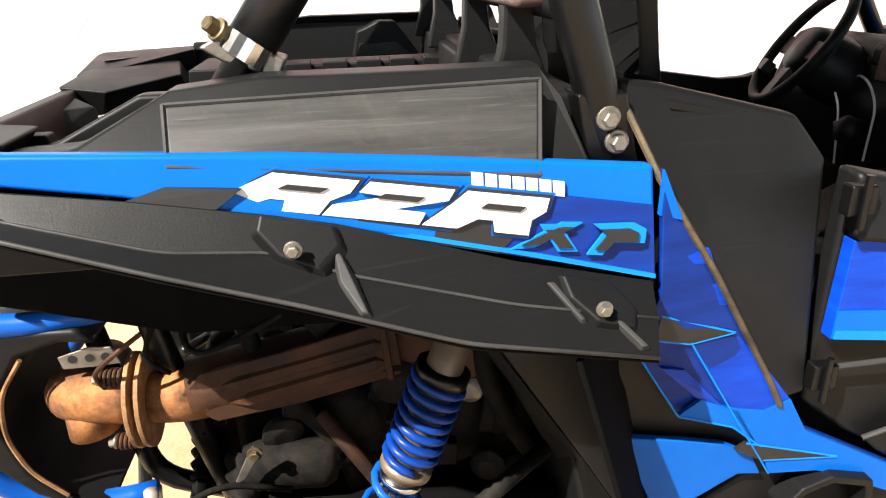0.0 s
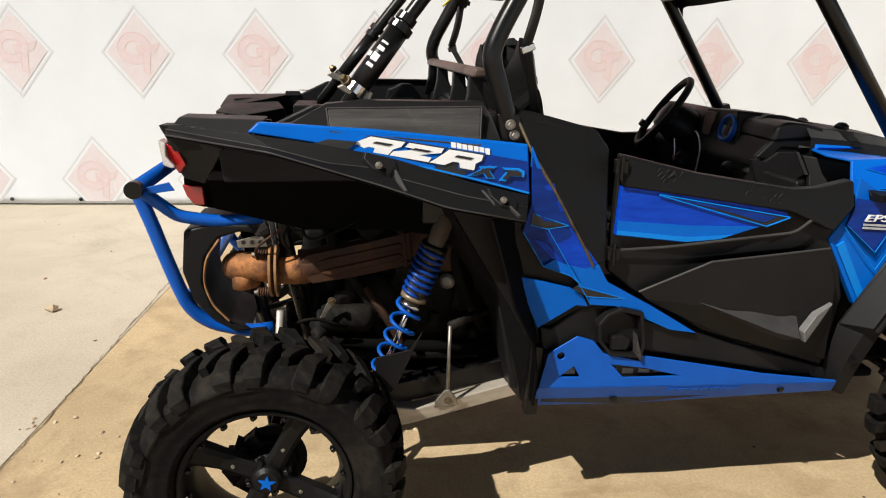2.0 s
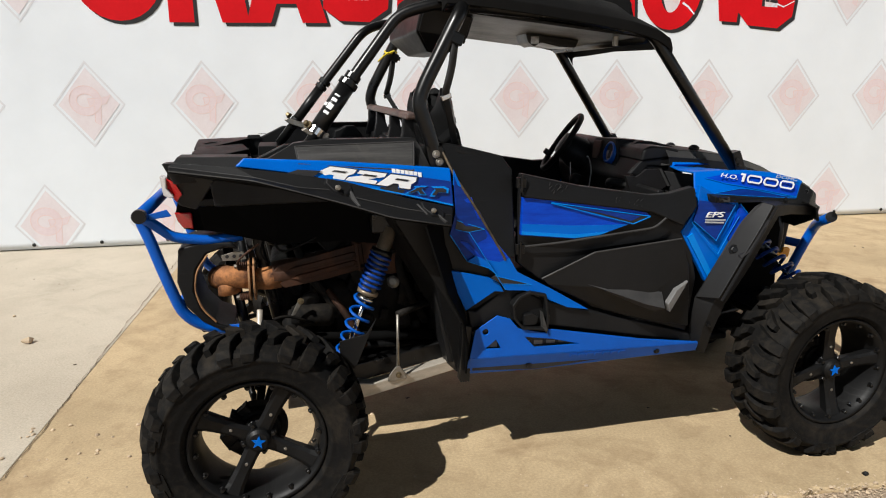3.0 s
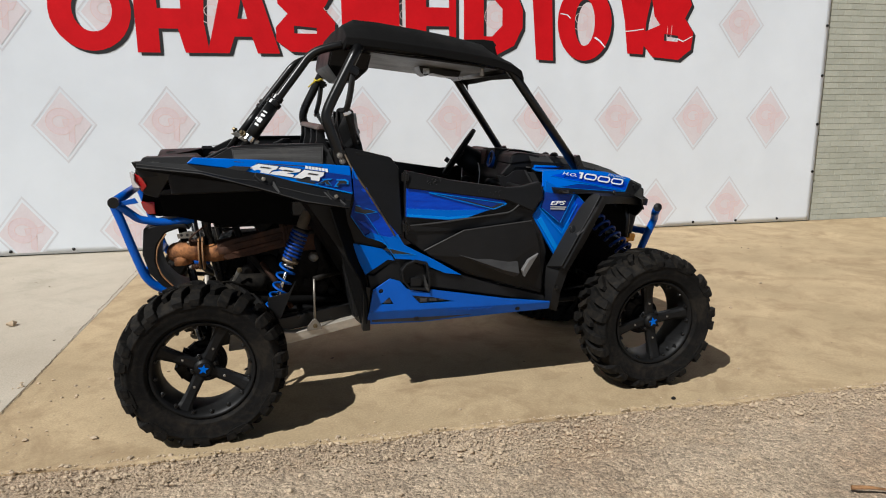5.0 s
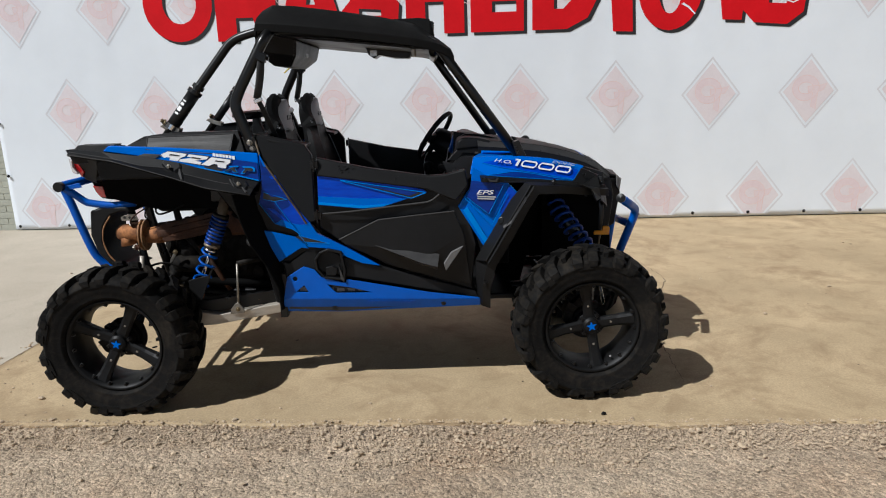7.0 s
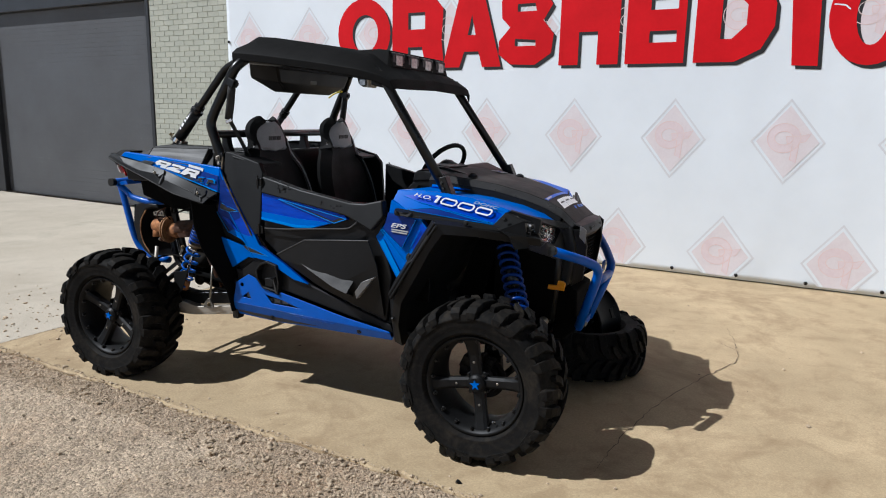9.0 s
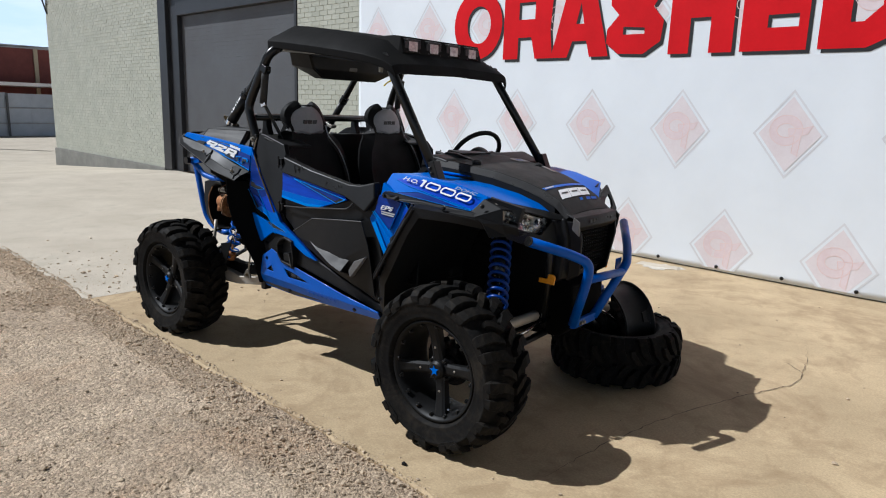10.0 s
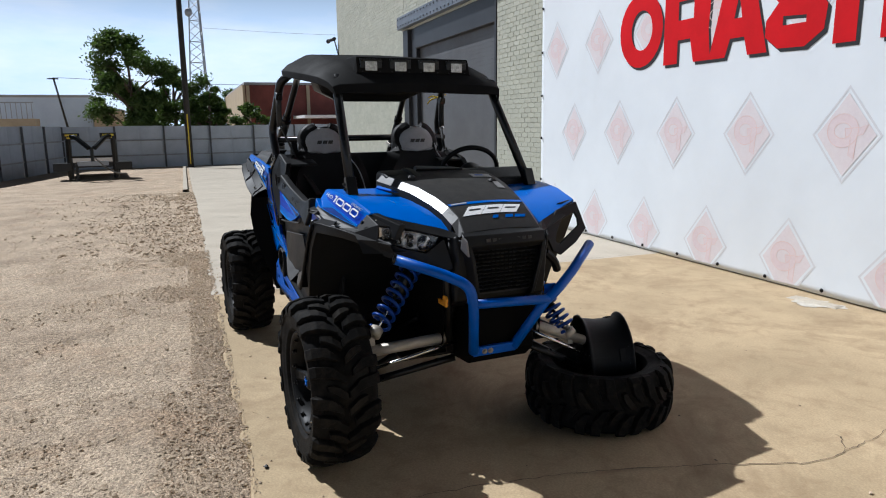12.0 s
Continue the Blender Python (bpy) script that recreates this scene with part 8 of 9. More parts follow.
# ---- running gear ----
for s in (NEAR, FAR):
    # rear shock: body, two springs, shaft
    top, bot = Vector((0.512, s * 0.575, 1.005)), Vector((0.322, s * 0.590, 0.520))
    def along(t):
        return top.lerp(bot, t)
    body = part("rear_shock", rod(along(0.0), along(0.52), 0.027, 20), SHOCKBODY, car, "rear shock absorber with a blue coil spring", smooth=True)
    part("shaft", rod(along(0.50), along(0.97), 0.0095, 12), CHROME, body, smooth=True)
    part("upper_spring", coil(along(0.20), along(0.475), 0.0375, 0.0064, 7.5), SPRINGSHADE, body, "tight blue upper spring", smooth=True)
    part("lower_spring", coil(along(0.535), along(1.0), 0.0400, 0.0058, 4.7), BLUE_STEEL, body, "open blue lower spring", smooth=True)
    part("spring_ring", rod(along(0.17), along(0.205), 0.040, 24), SATIN, body, smooth=True)
    part("spring_ring", rod(along(0.485), along(0.51), 0.040, 24), SHOCKBODY, body, smooth=True)
    part("spring_ring", rod(along(0.53), along(0.56), 0.034, 24), CHROME, body, smooth=True)
    part("lower_eye", rod(along(0.96), along(1.05), 0.032, 16), RUST, body, smooth=True)
    part("shock_guard", slab_xz([(0.300, 0.60), (0.40, 0.62), (0.44, 0.68), (0.36, 0.50), (0.30, 0.44)], [s * 0.645] * 5, -s * 0.006), PLASTIC, car, bevel=0.002)
    # trailing arm: a light alloy plate over a dark box
    part("trailing_arm", slab_xz([(0.10, 0.34), (0.40, 0.345), (0.82, 0.385), (0.82, 0.435), (0.42, 0.400), (0.12, 0.46)], [s * 0.62, s * 0.60, s * 0.50, s * 0.50, s * 0.60, s * 0.62], -s * 0.05), ALU, car, "bare aluminium trailing arm", bevel=0.006)
    part("arm_box", slab_xz([(0.05, 0.36), (0.40, 0.40), (0.80, 0.43), (0.80, 0.50), (0.36, 0.47), (0.05, 0.52)], [s * 0.60, s * 0.56, s * 0.46, s * 0.46, s * 0.56, s * 0.60], -s * 0.06), SATIN, car, bevel=0.008)
    part("arm_bracket", slab_xz([(0.480, 0.402), (0.555, 0.407), (0.550, 0.430), (0.528, 0.462), (0.512, 0.460), (0.485, 0.428)], [s * 0.606] * 6, -s * 0.01), ZINC, car, "dull bracket for the sway bar link", bevel=0.003)
    part("arm_bracket_bolt", bolt((0.522, s * 0.606, 0.428), (0, s, 0), 0.008, 0.012), BRASS, car)
    part("sway_link", rod((0.522, s * 0.596, 0.455), (0.530, s * 0.57, 0.66), 0.006, 8), ZINC, car, smooth=True)
    part("sway_arm", tube([(0.53, s * 0.57, 0.66), (0.62, s * 0.50, 0.665), (0.72, s * 0.42, 0.66), (0.74, s * 0.2, 0.66)], 0.014, 0.04, 10), ENGINE, car, smooth=True)
    part("sill_gusset", slab_xz([(0.752, 0.395), (0.790, 0.395), (0.800, 0.62), (0.760, 0.63)], [s * 0.668] * 4, -s * 0.05), SATIN, car, bevel=0.004)
    for z in (0.50, 0.62):
        part("radius_rod", tube([(-0.10, s * 0.18, z - 0.06), (0.00, s * 0.62, z - 0.18)], 0.013, 0, 10), SATIN, car, smooth=True)
    part("drive_shaft", rod((0.05, s * 0.15, 0.62), (0.0, s * 0.64, HUB_Z + 0.01), 0.016, 12), SATIN, car, smooth=True)
    bm = bmesh.new()
    for i in range(5):
        a = Vector((0.05, s * 0.15, 0.62)).lerp(Vector((0.0, s * 0.64, HUB_Z + 0.01)), 0.10 + i * 0.045)
        lathe([(0.030 - i * 0.003, 0), (0.040 - i * 0.004, 0.009), (0.030 - i * 0.003, 0.018)], 16, bm, between(a, (0.0, s * 0.64, HUB_Z + 0.01)))
    part("shaft_boot", bm, RUBBER, car, smooth=True)
    part("brake_hose", tube([(-0.02, s * 0.60, 0.42), (-0.05, s * 0.55, 0.60), (0.10, s * 0.45, 0.66), (0.22, s * 0.42, 0.60)], 0.006, 0.06, 7), RUBBER, car, smooth=True)
    # front arms and shock
    wy, wx, wz = (0.66, 2.288, HUB_Z) if s == NEAR else (0.56, 2.36, 0.275)
    part("front_arm", tube([(2.42, s * 0.23, 0.515), (wx + 0.03, s * wy, wz + 0.10)], 0.026, 0, 10), ALU, car, "bare metal upper arm", smooth=True)
    part("front_arm", tube([(2.10, s * 0.24, 0.53), (wx - 0.02, s * wy, wz + 0.10)], 0.017, 0, 10), SATIN, car, smooth=True)
    part("front_arm", tube([(2.44, s * 0.20, 0.42), (wx + 0.03, s * wy, wz - 0.05)], 0.017, 0, 10), SATIN, car, "black lower arm", smooth=True)
    part("front_arm", tube([(2.10, s * 0.22, 0.42), (wx - 0.02, s * wy, wz - 0.05)], 0.017, 0, 10), SATIN, car, smooth=True)
    part("arm_plate", slab_xz([(2.12, 0.520), (2.41, 0.510), (wx + 0.03, wz + 0.11), (wx - 0.02, wz + 0.11)], [s * 0.26, s * 0.26, s * (wy - 0.06), s * (wy - 0.06)], s * 0.004), ENGINE, car)
    part("tie_rod", tube([(2.46, s * 0.20, 0.50), (wx + 0.11, s * (wy - 0.02), wz + 0.04)], 0.009, 0, 8), CHROME, car, smooth=True)
    ft = Vector((2.185, s * 0.245, 0.90)) if s == NEAR else Vector((2.26, s * 0.30, 0.72))
    fb = Vector((2.402, s * 0.580, 0.565)) if s == NEAR else Vector((2.43, s * 0.46, 0.43))
    fs = part("front_shock", rod(ft, ft.lerp(fb, 0.55), 0.028, 18), SATIN, car, "front shock absorber with a blue coil spring", smooth=True)
    part("shaft", rod(ft.lerp(fb, 0.5), fb, 0.009, 10), CHROME, fs, smooth=True)
    part("spring", coil(ft.lerp(fb, 0.10), ft.lerp(fb, 0.90), 0.046, 0.0085, 9), SPRINGSHADE, fs, smooth=True)
    part("lower_eye", rod(ft.lerp(fb, 0.92), fb, 0.030, 14), ALU, fs, smooth=True)
    part("knuckle", box(wx - 0.05, wx + 0.05, s * (wy - 0.02) - 0.03, s * (wy - 0.02) + 0.03, wz - 0.08, wz + 0.12, taper=0.01), ENGINE, car, bevel=0.01)
    part("fork_bracket", slab_xz([(wx - 0.03, wz + 0.10), (wx + 0.06, wz + 0.10), (wx + 0.045, wz + 0.19), (wx - 0.01, wz + 0.19)], [s * (wy - 0.08)] * 4, -s * 0.03), ALU, car, bevel=0.004)
    part("frame_rail", tube([(-0.10, s * 0.30, 0.95), (-0.05, s * 0.28, 0.55), (0.30, s * 0.30, 0.44), (1.90, s * 0.34, 0.42), (2.30, s * 0.22, 0.42), (2.45, s * 0.20, 0.70), (2.36, s * 0.26, 0.98)], 0.020, 0.06, 10), SATIN, car, smooth=True)
    part("frame_upright", tube([(0.06, s * 0.36, 1.15), (0.02, s * 0.36, 0.95), (0.08, s * 0.33, 0.60), (0.10, s * 0.30, 0.48)], 0.022, 0.06, 10), SATIN, car, smooth=True)
    part("frame_upright", tube([(0.68, s * 0.55, 1.20), (0.70, s * 0.50, 0.80), (0.76, s * 0.45, 0.45)], 0.022, 0.06, 10), SATIN, car, smooth=True)
    part("shock_mount", box(0.44, 0.60, s * 0.54 - 0.05, s * 0.54 + 0.05, 0.985, 1.06), SATIN, car, bevel=0.008)
part("skid_plate", box(0.20, 2.30, -0.40, 0.40, 0.385, 0.40), PLASTIC, car, "black skid plate under the frame", bevel=0.004)

# engine bay
part("engine_block", box(0.10, 0.70, -0.26, 0.26, 0.46, 0.80), ENGINE, car, "dirty engine and gearbox casting", bevel=0.03, segments=3)
part("clutch_cover", lathe([(0.15, 0), (0.155, 0.03), (0.13, 0.055), (0.05, 0.065), (0.0, 0.066)], 30, m=between((0.50, -0.26, 0.66), (0.50, -0.5, 0.66))), ENGINE, car, smooth=True)
part("gear_cover", lathe([(0.10, 0), (0.10, 0.05), (0.07, 0.075), (0.0, 0.078)], 24, m=between((0.30, -0.26, 0.64), (0.30, -0.5, 0.64))), ENGINE, car, smooth=True)
part("airbox", box(0.05, 0.58, -0.34, 0.34, 0.90, 1.10, taper=0.03), PLASTIC, car, bevel=0.03)
part("oil_filter", rod((0.42, -0.30, 0.80), (0.42, -0.40, 0.78), 0.045, 18), ENGINE, car, smooth=True)
rng = random.Random(11)
for _ in range(46):
    x, y, z = rng.uniform(0.08, 0.68), -rng.uniform(0.25, 0.36), rng.uniform(0.47, 0.92)
    a, b, c = rng.uniform(0.012, 0.05), rng.uniform(0.01, 0.03), rng.uniform(0.012, 0.05)
    if rng.random() < 0.35:
        bm = box(-a, a, -b, b, -c, c, taper=0.004, m=pose(x, y, z, rng.uniform(-25, 25), rng.uniform(-40, 40), rng.uniform(-25, 25)))
    else:
        bm = lathe([(a * 0.7, 0), (a * 0.8, b), (a * 0.4, b * 1.5), (0, b * 1.5)], 12, m=between((x, y, z), (x + rng.uniform(-.1, .1), y - 0.2, z + rng.uniform(-.1, .1))))
    part("engine_fitting", bm, ENGINE if rng.random() < 0.93 else ZINC, car, bevel=0.004)
for i, (pts, r, mt) in enumerate((([(0.16, -0.34, 0.93), (0.20, -0.38, 0.80), (0.30, -0.36, 0.66), (0.34, -0.34, 0.50)], 0.017, RUBBER), ([(0.60, -0.34, 0.95), (0.56, -0.40, 0.82), (0.60, -0.40, 0.70), (0.68, -0.36, 0.55)], 0.018, RUBBER),
                                  ([(0.12, -0.36, 1.0), (0.05, -0.42, 0.95), (0.03, -0.44, 0.90), (0.06, -0.42, 0.86)], 0.004, RUBBER), ([(0.28, -0.37, 0.72), (0.36, -0.40, 0.60), (0.42, -0.38, 0.47)], 0.014, RUST_DARK),
                                  ([(0.45, -0.36, 0.90), (0.52, -0.42, 0.86), (0.62, -0.40, 0.90)], 0.010, RUBBER), ([(0.08, -0.38, 0.98), (0.10, -0.46, 0.90), (0.20, -0.44, 0.93), (0.30, -0.42, 0.98)], 0.005, RUBBER))):
    part("hose", tube(pts, r, 0.06, 10), mt, car, smooth=True)
part("stabiliser_bracket", slab_xz([(0.130, 0.640), (0.150, 0.650), (0.185, 0.705), (0.170, 0.715), (0.155, 0.690)], [-0.44] * 5, 0.006), ZINC, car, "small drilled steel bracket", bevel=0.002)
part("stabiliser_bolt", bolt((0.172, -0.44, 0.702), (0, -1, 0), 0.009, 0.012), BRASS, car)
part("link_rod", rod((0.02, -0.50, 0.70), (0.00, -0.52, 0.46), 0.011, 12), ALU, car, "pale round link rod", smooth=True)

# gearbox, the ribbed boot and half shaft of each rear wheel, and the lower frame tube
part("gearbox", box(0.03, 0.64, -0.245, 0.20, 0.43, 0.80, taper=0.03), ENGINE, car, bevel=0.03)
for s in (NEAR, FAR):
    boot = [(0.030, 0.0), (0.058, 0.006)] + [(0.056 - 0.0065 * i - (0.010 if i % 2 else 0.0), 0.016 + 0.012 * i) for i in range(6)] + [(0.016, 0.09), (0.0, 0.09)]
    part("axle_boot", lathe(boot, 24, m=between((0.145, s * 0.33, 0.60), (0.03, s * 0.66, 0.39))), RUBBER, car, "black ribbed rubber boot", smooth=True)
    part("half_shaft", rod((0.12, s * 0.40, 0.555), (0.015, s * 0.70, 0.375), 0.014, 12), SATIN, car, smooth=True)
    part("lower_frame_tube", tube([(0.12, s * 0.36, 0.545), (0.40, s * 0.385, 0.515), (0.74, s * 0.40, 0.50)], 0.020, 0.05, 12), SHADEBLACK, car, smooth=True)
    part("stabiliser_boot", lathe([(0.0, 0.0), (0.034, 0.004), (0.046, 0.03), (0.046, 0.15), (0.034, 0.17), (0.012, 0.175), (0.012, 0.24), (0.0, 0.24)], 20, m=between((0.13, s * 0.37, 0.625), (0.40, s * 0.37, 0.605))), RUBBER, car, smooth=True)

# exhaust on the passenger side: rusty elbow, flanges with springs, shielded silencer
exh = part("exhaust_elbow", tube([(-0.006, -0.372, 0.793), (-0.065, -0.374, 0.802), (-0.122, -0.360, 0.802), (-0.136, -0.285, 0.775), (-0.115, -0.19, 0.76)], 0.046, 0.08, 22), RUST, car, "rusty exhaust elbow", smooth=True)
part("exhaust_stub", tube([(-0.100, -0.368, 0.790), (-0.094, -0.368, 0.736)], 0.036, 0, 16, r_end=0.044), RUST, exh, smooth=True)
for x, tilt in ((-0.014, 0), (0.004, 4)):
    part("flange", prism([(0.074 * math.cos(i * math.pi / 9) * (0.92 if i % 9 in (3, 4, 5, 6) else 1.0), 0.084 * math.sin(i * math.pi / 9)) for i in range(18)], -0.004, 0.004), RUST_TAN, exh, "tan oxidised flange", at=pose(x, -0.372, 0.787, 0, 7 + tilt, 90), bevel=0.0015)
for z in (0.848, 0.724):
    part("flange_spring", coil((-0.054, -0.398, z), (-0.018, -0.396, z), 0.012, 0.003, 5), RUST_DARK, exh)
    part("flange_bolt", bolt((-0.054, -0.398, z), (-1, 0, 0), 0.008, 0.014), ZINC, exh)
part("lambda_sensor", tube([(-0.050, -0.400, 0.830), (-0.056, -0.42, 0.868), (-0.02, -0.44, 0.905), (0.03, -0.42, 0.935)], 0.004, 0.03, 8), RUST_DARK, exh)
part("inlet_pipe", tube([(0.004, -0.372, 0.786), (0.040, -0.370, 0.784), (0.10, -0.366, 0.788)], 0.042, 0.03, 18, r_end=0.047), RUST, exh, smooth=True)
part("silencer", tube([(0.075, -0.362, 0.795), (0.14, -0.360, 0.802), (0.36, -0.345, 0.838), (0.40, -0.340, 0.842)], 0.054, 0.05, 22), RUST_DARK, car, "burnt and rusty silencer with a heat shield", smooth=True)
shield = part("heat_shield", slab_xz([(0.056, 0.800), (0.100, 0.846), (0.250, 0.876), (0.420, 0.912), (0.430, 0.806), (0.260, 0.772), (0.115, 0.750)], [-0.408, -0.412, -0.412, -0.406, -0.406, -0.412, -0.410], 0.012), RUST_DARK, car, "pressed rusty heat shield", bevel=0.004)
for z0, z1, x0 in ((0.822, 0.866, 0.130), (0.788, 0.832, 0.140)):
    part("shield_rib", hull([(x0, -0.413, z0), (x0 + 0.03, -0.420, z0 + 0.010), (x0 + 0.03, -0.420, z0 - 0.004), (0.385, -0.414, z1 + 0.010), (0.385, -0.414, z1 - 0.006), (0.405, -0.407, z1), (x0 + 0.03, -0.408, z0 + 0.016), (0.385, -0.407, z1 + 0.014), (0.385, -0.407, z1 - 0.012)]), RUST_DARK, shield)
part("heat_shield_band", slab_xz([(0.392, 0.912), (0.404, 0.914), (0.414, 0.800), (0.402, 0.798)], [-0.413] * 4, 0.02), RUST_DARK, car, bevel=0.003)
part("silencer_box", box(0.37, 0.58, -0.40, -0.24, 0.77, 0.93, taper=0.012), RUST_DARK, car, bevel=0.02)
part("exhaust_hanger", slab_xz([(-0.112, 0.892), (-0.06, 0.906), (-0.030, 0.902), (-0.020, 0.872), (-0.06, 0.870), (-0.108, 0.870)], [-0.395] * 6, 0.005), ZINC, car, "drilled steel hanger strap", bevel=0.001)
for x in (-0.090, -0.064, -0.040):
    part("hanger_hole", rod((x, -0.3965, 0.887), (x, -0.392, 0.887), 0.007, 12), BLACKPRINT, car)
part("hitch_shield", prism([(-0.261, 0.931), (-0.184, 0.950), (-0.067, 0.946), (-0.045, 0.915), (-0.097, 0.924), (-0.162, 0.904), (-0.205, 0.844), (-0.218, 0.766), (-0.198, 0.690), (-0.150, 0.632), (-0.08, 0.600), (-0.13, 0.595), (-0.20, 0.640), (-0.250, 0.702), (-0.276, 0.801)], -0.41, -0.12), PLASTIC, car, "black plastic guard round the exhaust outlet", bevel=0.01)
part("shield_edge", tube([(-0.160, -0.408, 0.901), (-0.203, -0.412, 0.842), (-0.215, -0.412, 0.766), (-0.195, -0.412, 0.692), (-0.148, -0.410, 0.636)], 0.004, 0.03, 6), RUST_TAN, car, "thin tan inner edge of the guard")
# rear bumper
rb = part("rear_bumper", tube([(-0.372, -0.42, 1.068), (-0.380, -0.40, 1.045), (-0.352, -0.40, 0.959), (-0.325, -0.40, 0.859), (-0.294, -0.40, 0.755), (-0.272, -0.395, 0.688), (-0.238, -0.39, 0.644), (-0.194, -0.385, 0.615), (-0.094, -0.38, 0.586), (-0.02, -0.37, 0.590)], 0.021, 0.06, 14), BLUE_STEEL, car, "blue powder-coated tube rear bumper", smooth=True)
part("bumper_tube", tube([(-0.372, 0.42, 1.068), (-0.380, 0.40, 1.045), (-0.352, 0.40, 0.959), (-0.325, 0.40, 0.859), (-0.294, 0.40, 0.755), (-0.272, 0.395, 0.688), (-0.238, 0.39, 0.644), (-0.194, 0.385, 0.615), (-0.094, 0.38, 0.586), (-0.02, 0.37, 0.590)], 0.021, 0.06, 14), BLUE_STEEL, rb, smooth=True)
part("bumper_bar", tube([(-0.368, -0.465, 1.070), (-0.372, 0.465, 1.070)], 0.023, 0, 16), BLUE_STEEL, rb, smooth=True)
for s in (NEAR, FAR):
    part("bumper_cap", rod((-0.368, s * 0.455, 1.070), (-0.368, s * 0.482, 1.070), 0.0255, 18), SATIN, rb, "black end cap")
    part("bumper_tube", tube([(-0.363, s * 0.43, 1.058), (-0.323, s * 0.41, 1.019), (-0.276, s * 0.405, 0.977), (-0.23, s * 0.40, 0.967), (-0.149, s * 0.395, 0.953), (-0.03, s * 0.38, 0.962)], 0.019, 0.06, 12), BLUE_STEEL, rb, smooth=True)
    part("bumper_tab", slab_xz([(-0.345, 1.07), (-0.28, 1.085), (-0.265, 1.06), (-0.34, 1.05)], [s * 0.44] * 4, -s * 0.005), BLUE_STEEL, rb, bevel=0.002)
part("bumper_rail", tube([(-0.272, -0.38, 0.70), (-0.272, 0.38, 0.70)], 0.018, 0, 12), BLUE_STEEL, rb, smooth=True)

# ---- far yard ----
BASE = -0.75


def fence_run(name, a, b, height, label):
    """A sheet-metal fence on rails and posts."""
    a, b = Vector((*a, 0)), Vector((*b, 0))
    d = (b - a)
    L = d.length
    d.normalize()
    n = Vector((-d.y, d.x, 0))
    th = empty(name, Matrix.Identity(4), label, "fence", "fence runs round the yard", kind="structure")
    count = int(L / 2.4)
    for i in range(count):
        p, q = a + d * (L * i / count), a + d * (L * (i + 1) / count - 0.02)
        rows = []
        k = 24
        for j in range(k + 1):
            c = p.lerp(q, j / k) + n * (0.012 if j % 12 == 0 else -0.006)
            rows.append([(c.x, c.y, BASE - 0.05), (c.x, c.y, BASE + height + 0.02 * math.sin(i * 1.7))])
        part("fence_sheet", sheet(rows), FENCE, th, solid=0.002)
        bm = bmesh.new()
        for h in (0.30, 0.66):
            u, v = p + n * -0.05, q + n * -0.05
            tube([(u.x, u.y, BASE + height * h), (v.x, v.y, BASE + height * h)], 0.035, 0, 6, bm)
        part("rail", bm, FENCERAIL, th)
        part("post", box(-0.05, 0.05, -0.05, 0.05, 0, height, m=Matrix.Translation((p.x, p.y, BASE)) @ Matrix.Translation(n * -0.08)), FENCEDARK, th)
    return th


fence_run("fence", (-29.5, -7.7), (-37.2, -6.2), 2.38, "pale metal sheet fence with rails")
fence_run("fence", (-37.2, -6.2), (-41.5, 22.0), 2.35, "pale metal sheet fence with rails")
fence_run("fence", (-29.5, -7.7), (-20.0, -9.6), 2.40, "pale metal sheet fence with rails")
bm = sheet([[(x, -0.16, fall(x) - 0.1), (x, -0.16, fall(x) + 0.07), (x, -0.02, fall(x) + 0.07), (x, -0.02, fall(x) - 0.1)] for x in steps([(-36.5, -16.5, 1.0)])])
tagged(link("kerb", bm, PALECON), "weathered concrete kerb along the gravel", "kerb", kind="structure")

pole = empty("utility_pole", Matrix.Translation((-36.3, 0.27, BASE)), "tall dark utility pole with a yellow guard strip", "pole")
part("shaft", tube([(0, 0, 0), (0, 0.02, 6), (0, 0.03, 13)], 0.17, 0, 12, r_end=0.14), POLE, pole, smooth=True)
part("guard_strip", box(0.16, 0.18, -0.03, 0.03, 0.2, 3.0), YELLOW, pole)

# gooseneck trailer parked by the fence
tr = empty("trailer", Matrix.Translation((-28.6, -3.85, BASE)) @ pose(0, 0, 0, 0, 0, 6), "black gooseneck flatbed trailer parked on the gravel", "trailer")
part("deck", box(-5.0, 0.0, -1.10, 1.10, 0.55, 0.74), SATIN, tr, bevel=0.01)
part("deck_boards", box(-4.95, -0.05, -1.02, 1.02, 0.74, 0.78), BARK, tr)
part("head_board", box(0.02, 0.10, -0.62, 0.62, 0.62, 0.82), FENCE, tr, "pale plate across the front of the deck")
for y in (-0.9, 0.9):
    part("neck_leg", tube([(0.0, y, 0.05), (0.05, y, 1.10), (0.22, y * 0.97, 1.98)], 0.115, 0.1, 8), SATIN, tr)
    part("neck_arm", tube([(0.22, y * 0.97, 1.95), (0.50, y * 0.62, 1.86), (0.95, y * 0.12, 1.42)], 0.105, 0.1, 8), SATIN, tr)
    part("side_box", box(-0.9, 0.2, y * 1.35 - 0.35, y * 1.35 + 0.35, 0.42, 0.76), SATIN, tr, bevel=0.01)
    part("neck_plate", box(0.34, 0.38, y * 0.80 - 0.36, y * 0.80 + 0.30, 1.78, 2.06), SATIN, tr, bevel=0.01)
    part("plate_bar", box(0.381, 0.39, y * 0.80 - 0.26, y * 0.80 + 0.20, 1.93, 2.01), YELLOW, tr, "yellow unreadable bar")
    part("plate_bar", box(0.381, 0.39, y * 0.80 - 0.20, y * 0.80 + 0.12, 1.82, 1.89), YELLOW, tr, "yellow unreadable bar")
part("neck_cross", tube([(0.10, -0.85, 1.02), (0.10, 0.85, 1.02)], 0.05, 0, 8), SATIN, tr)
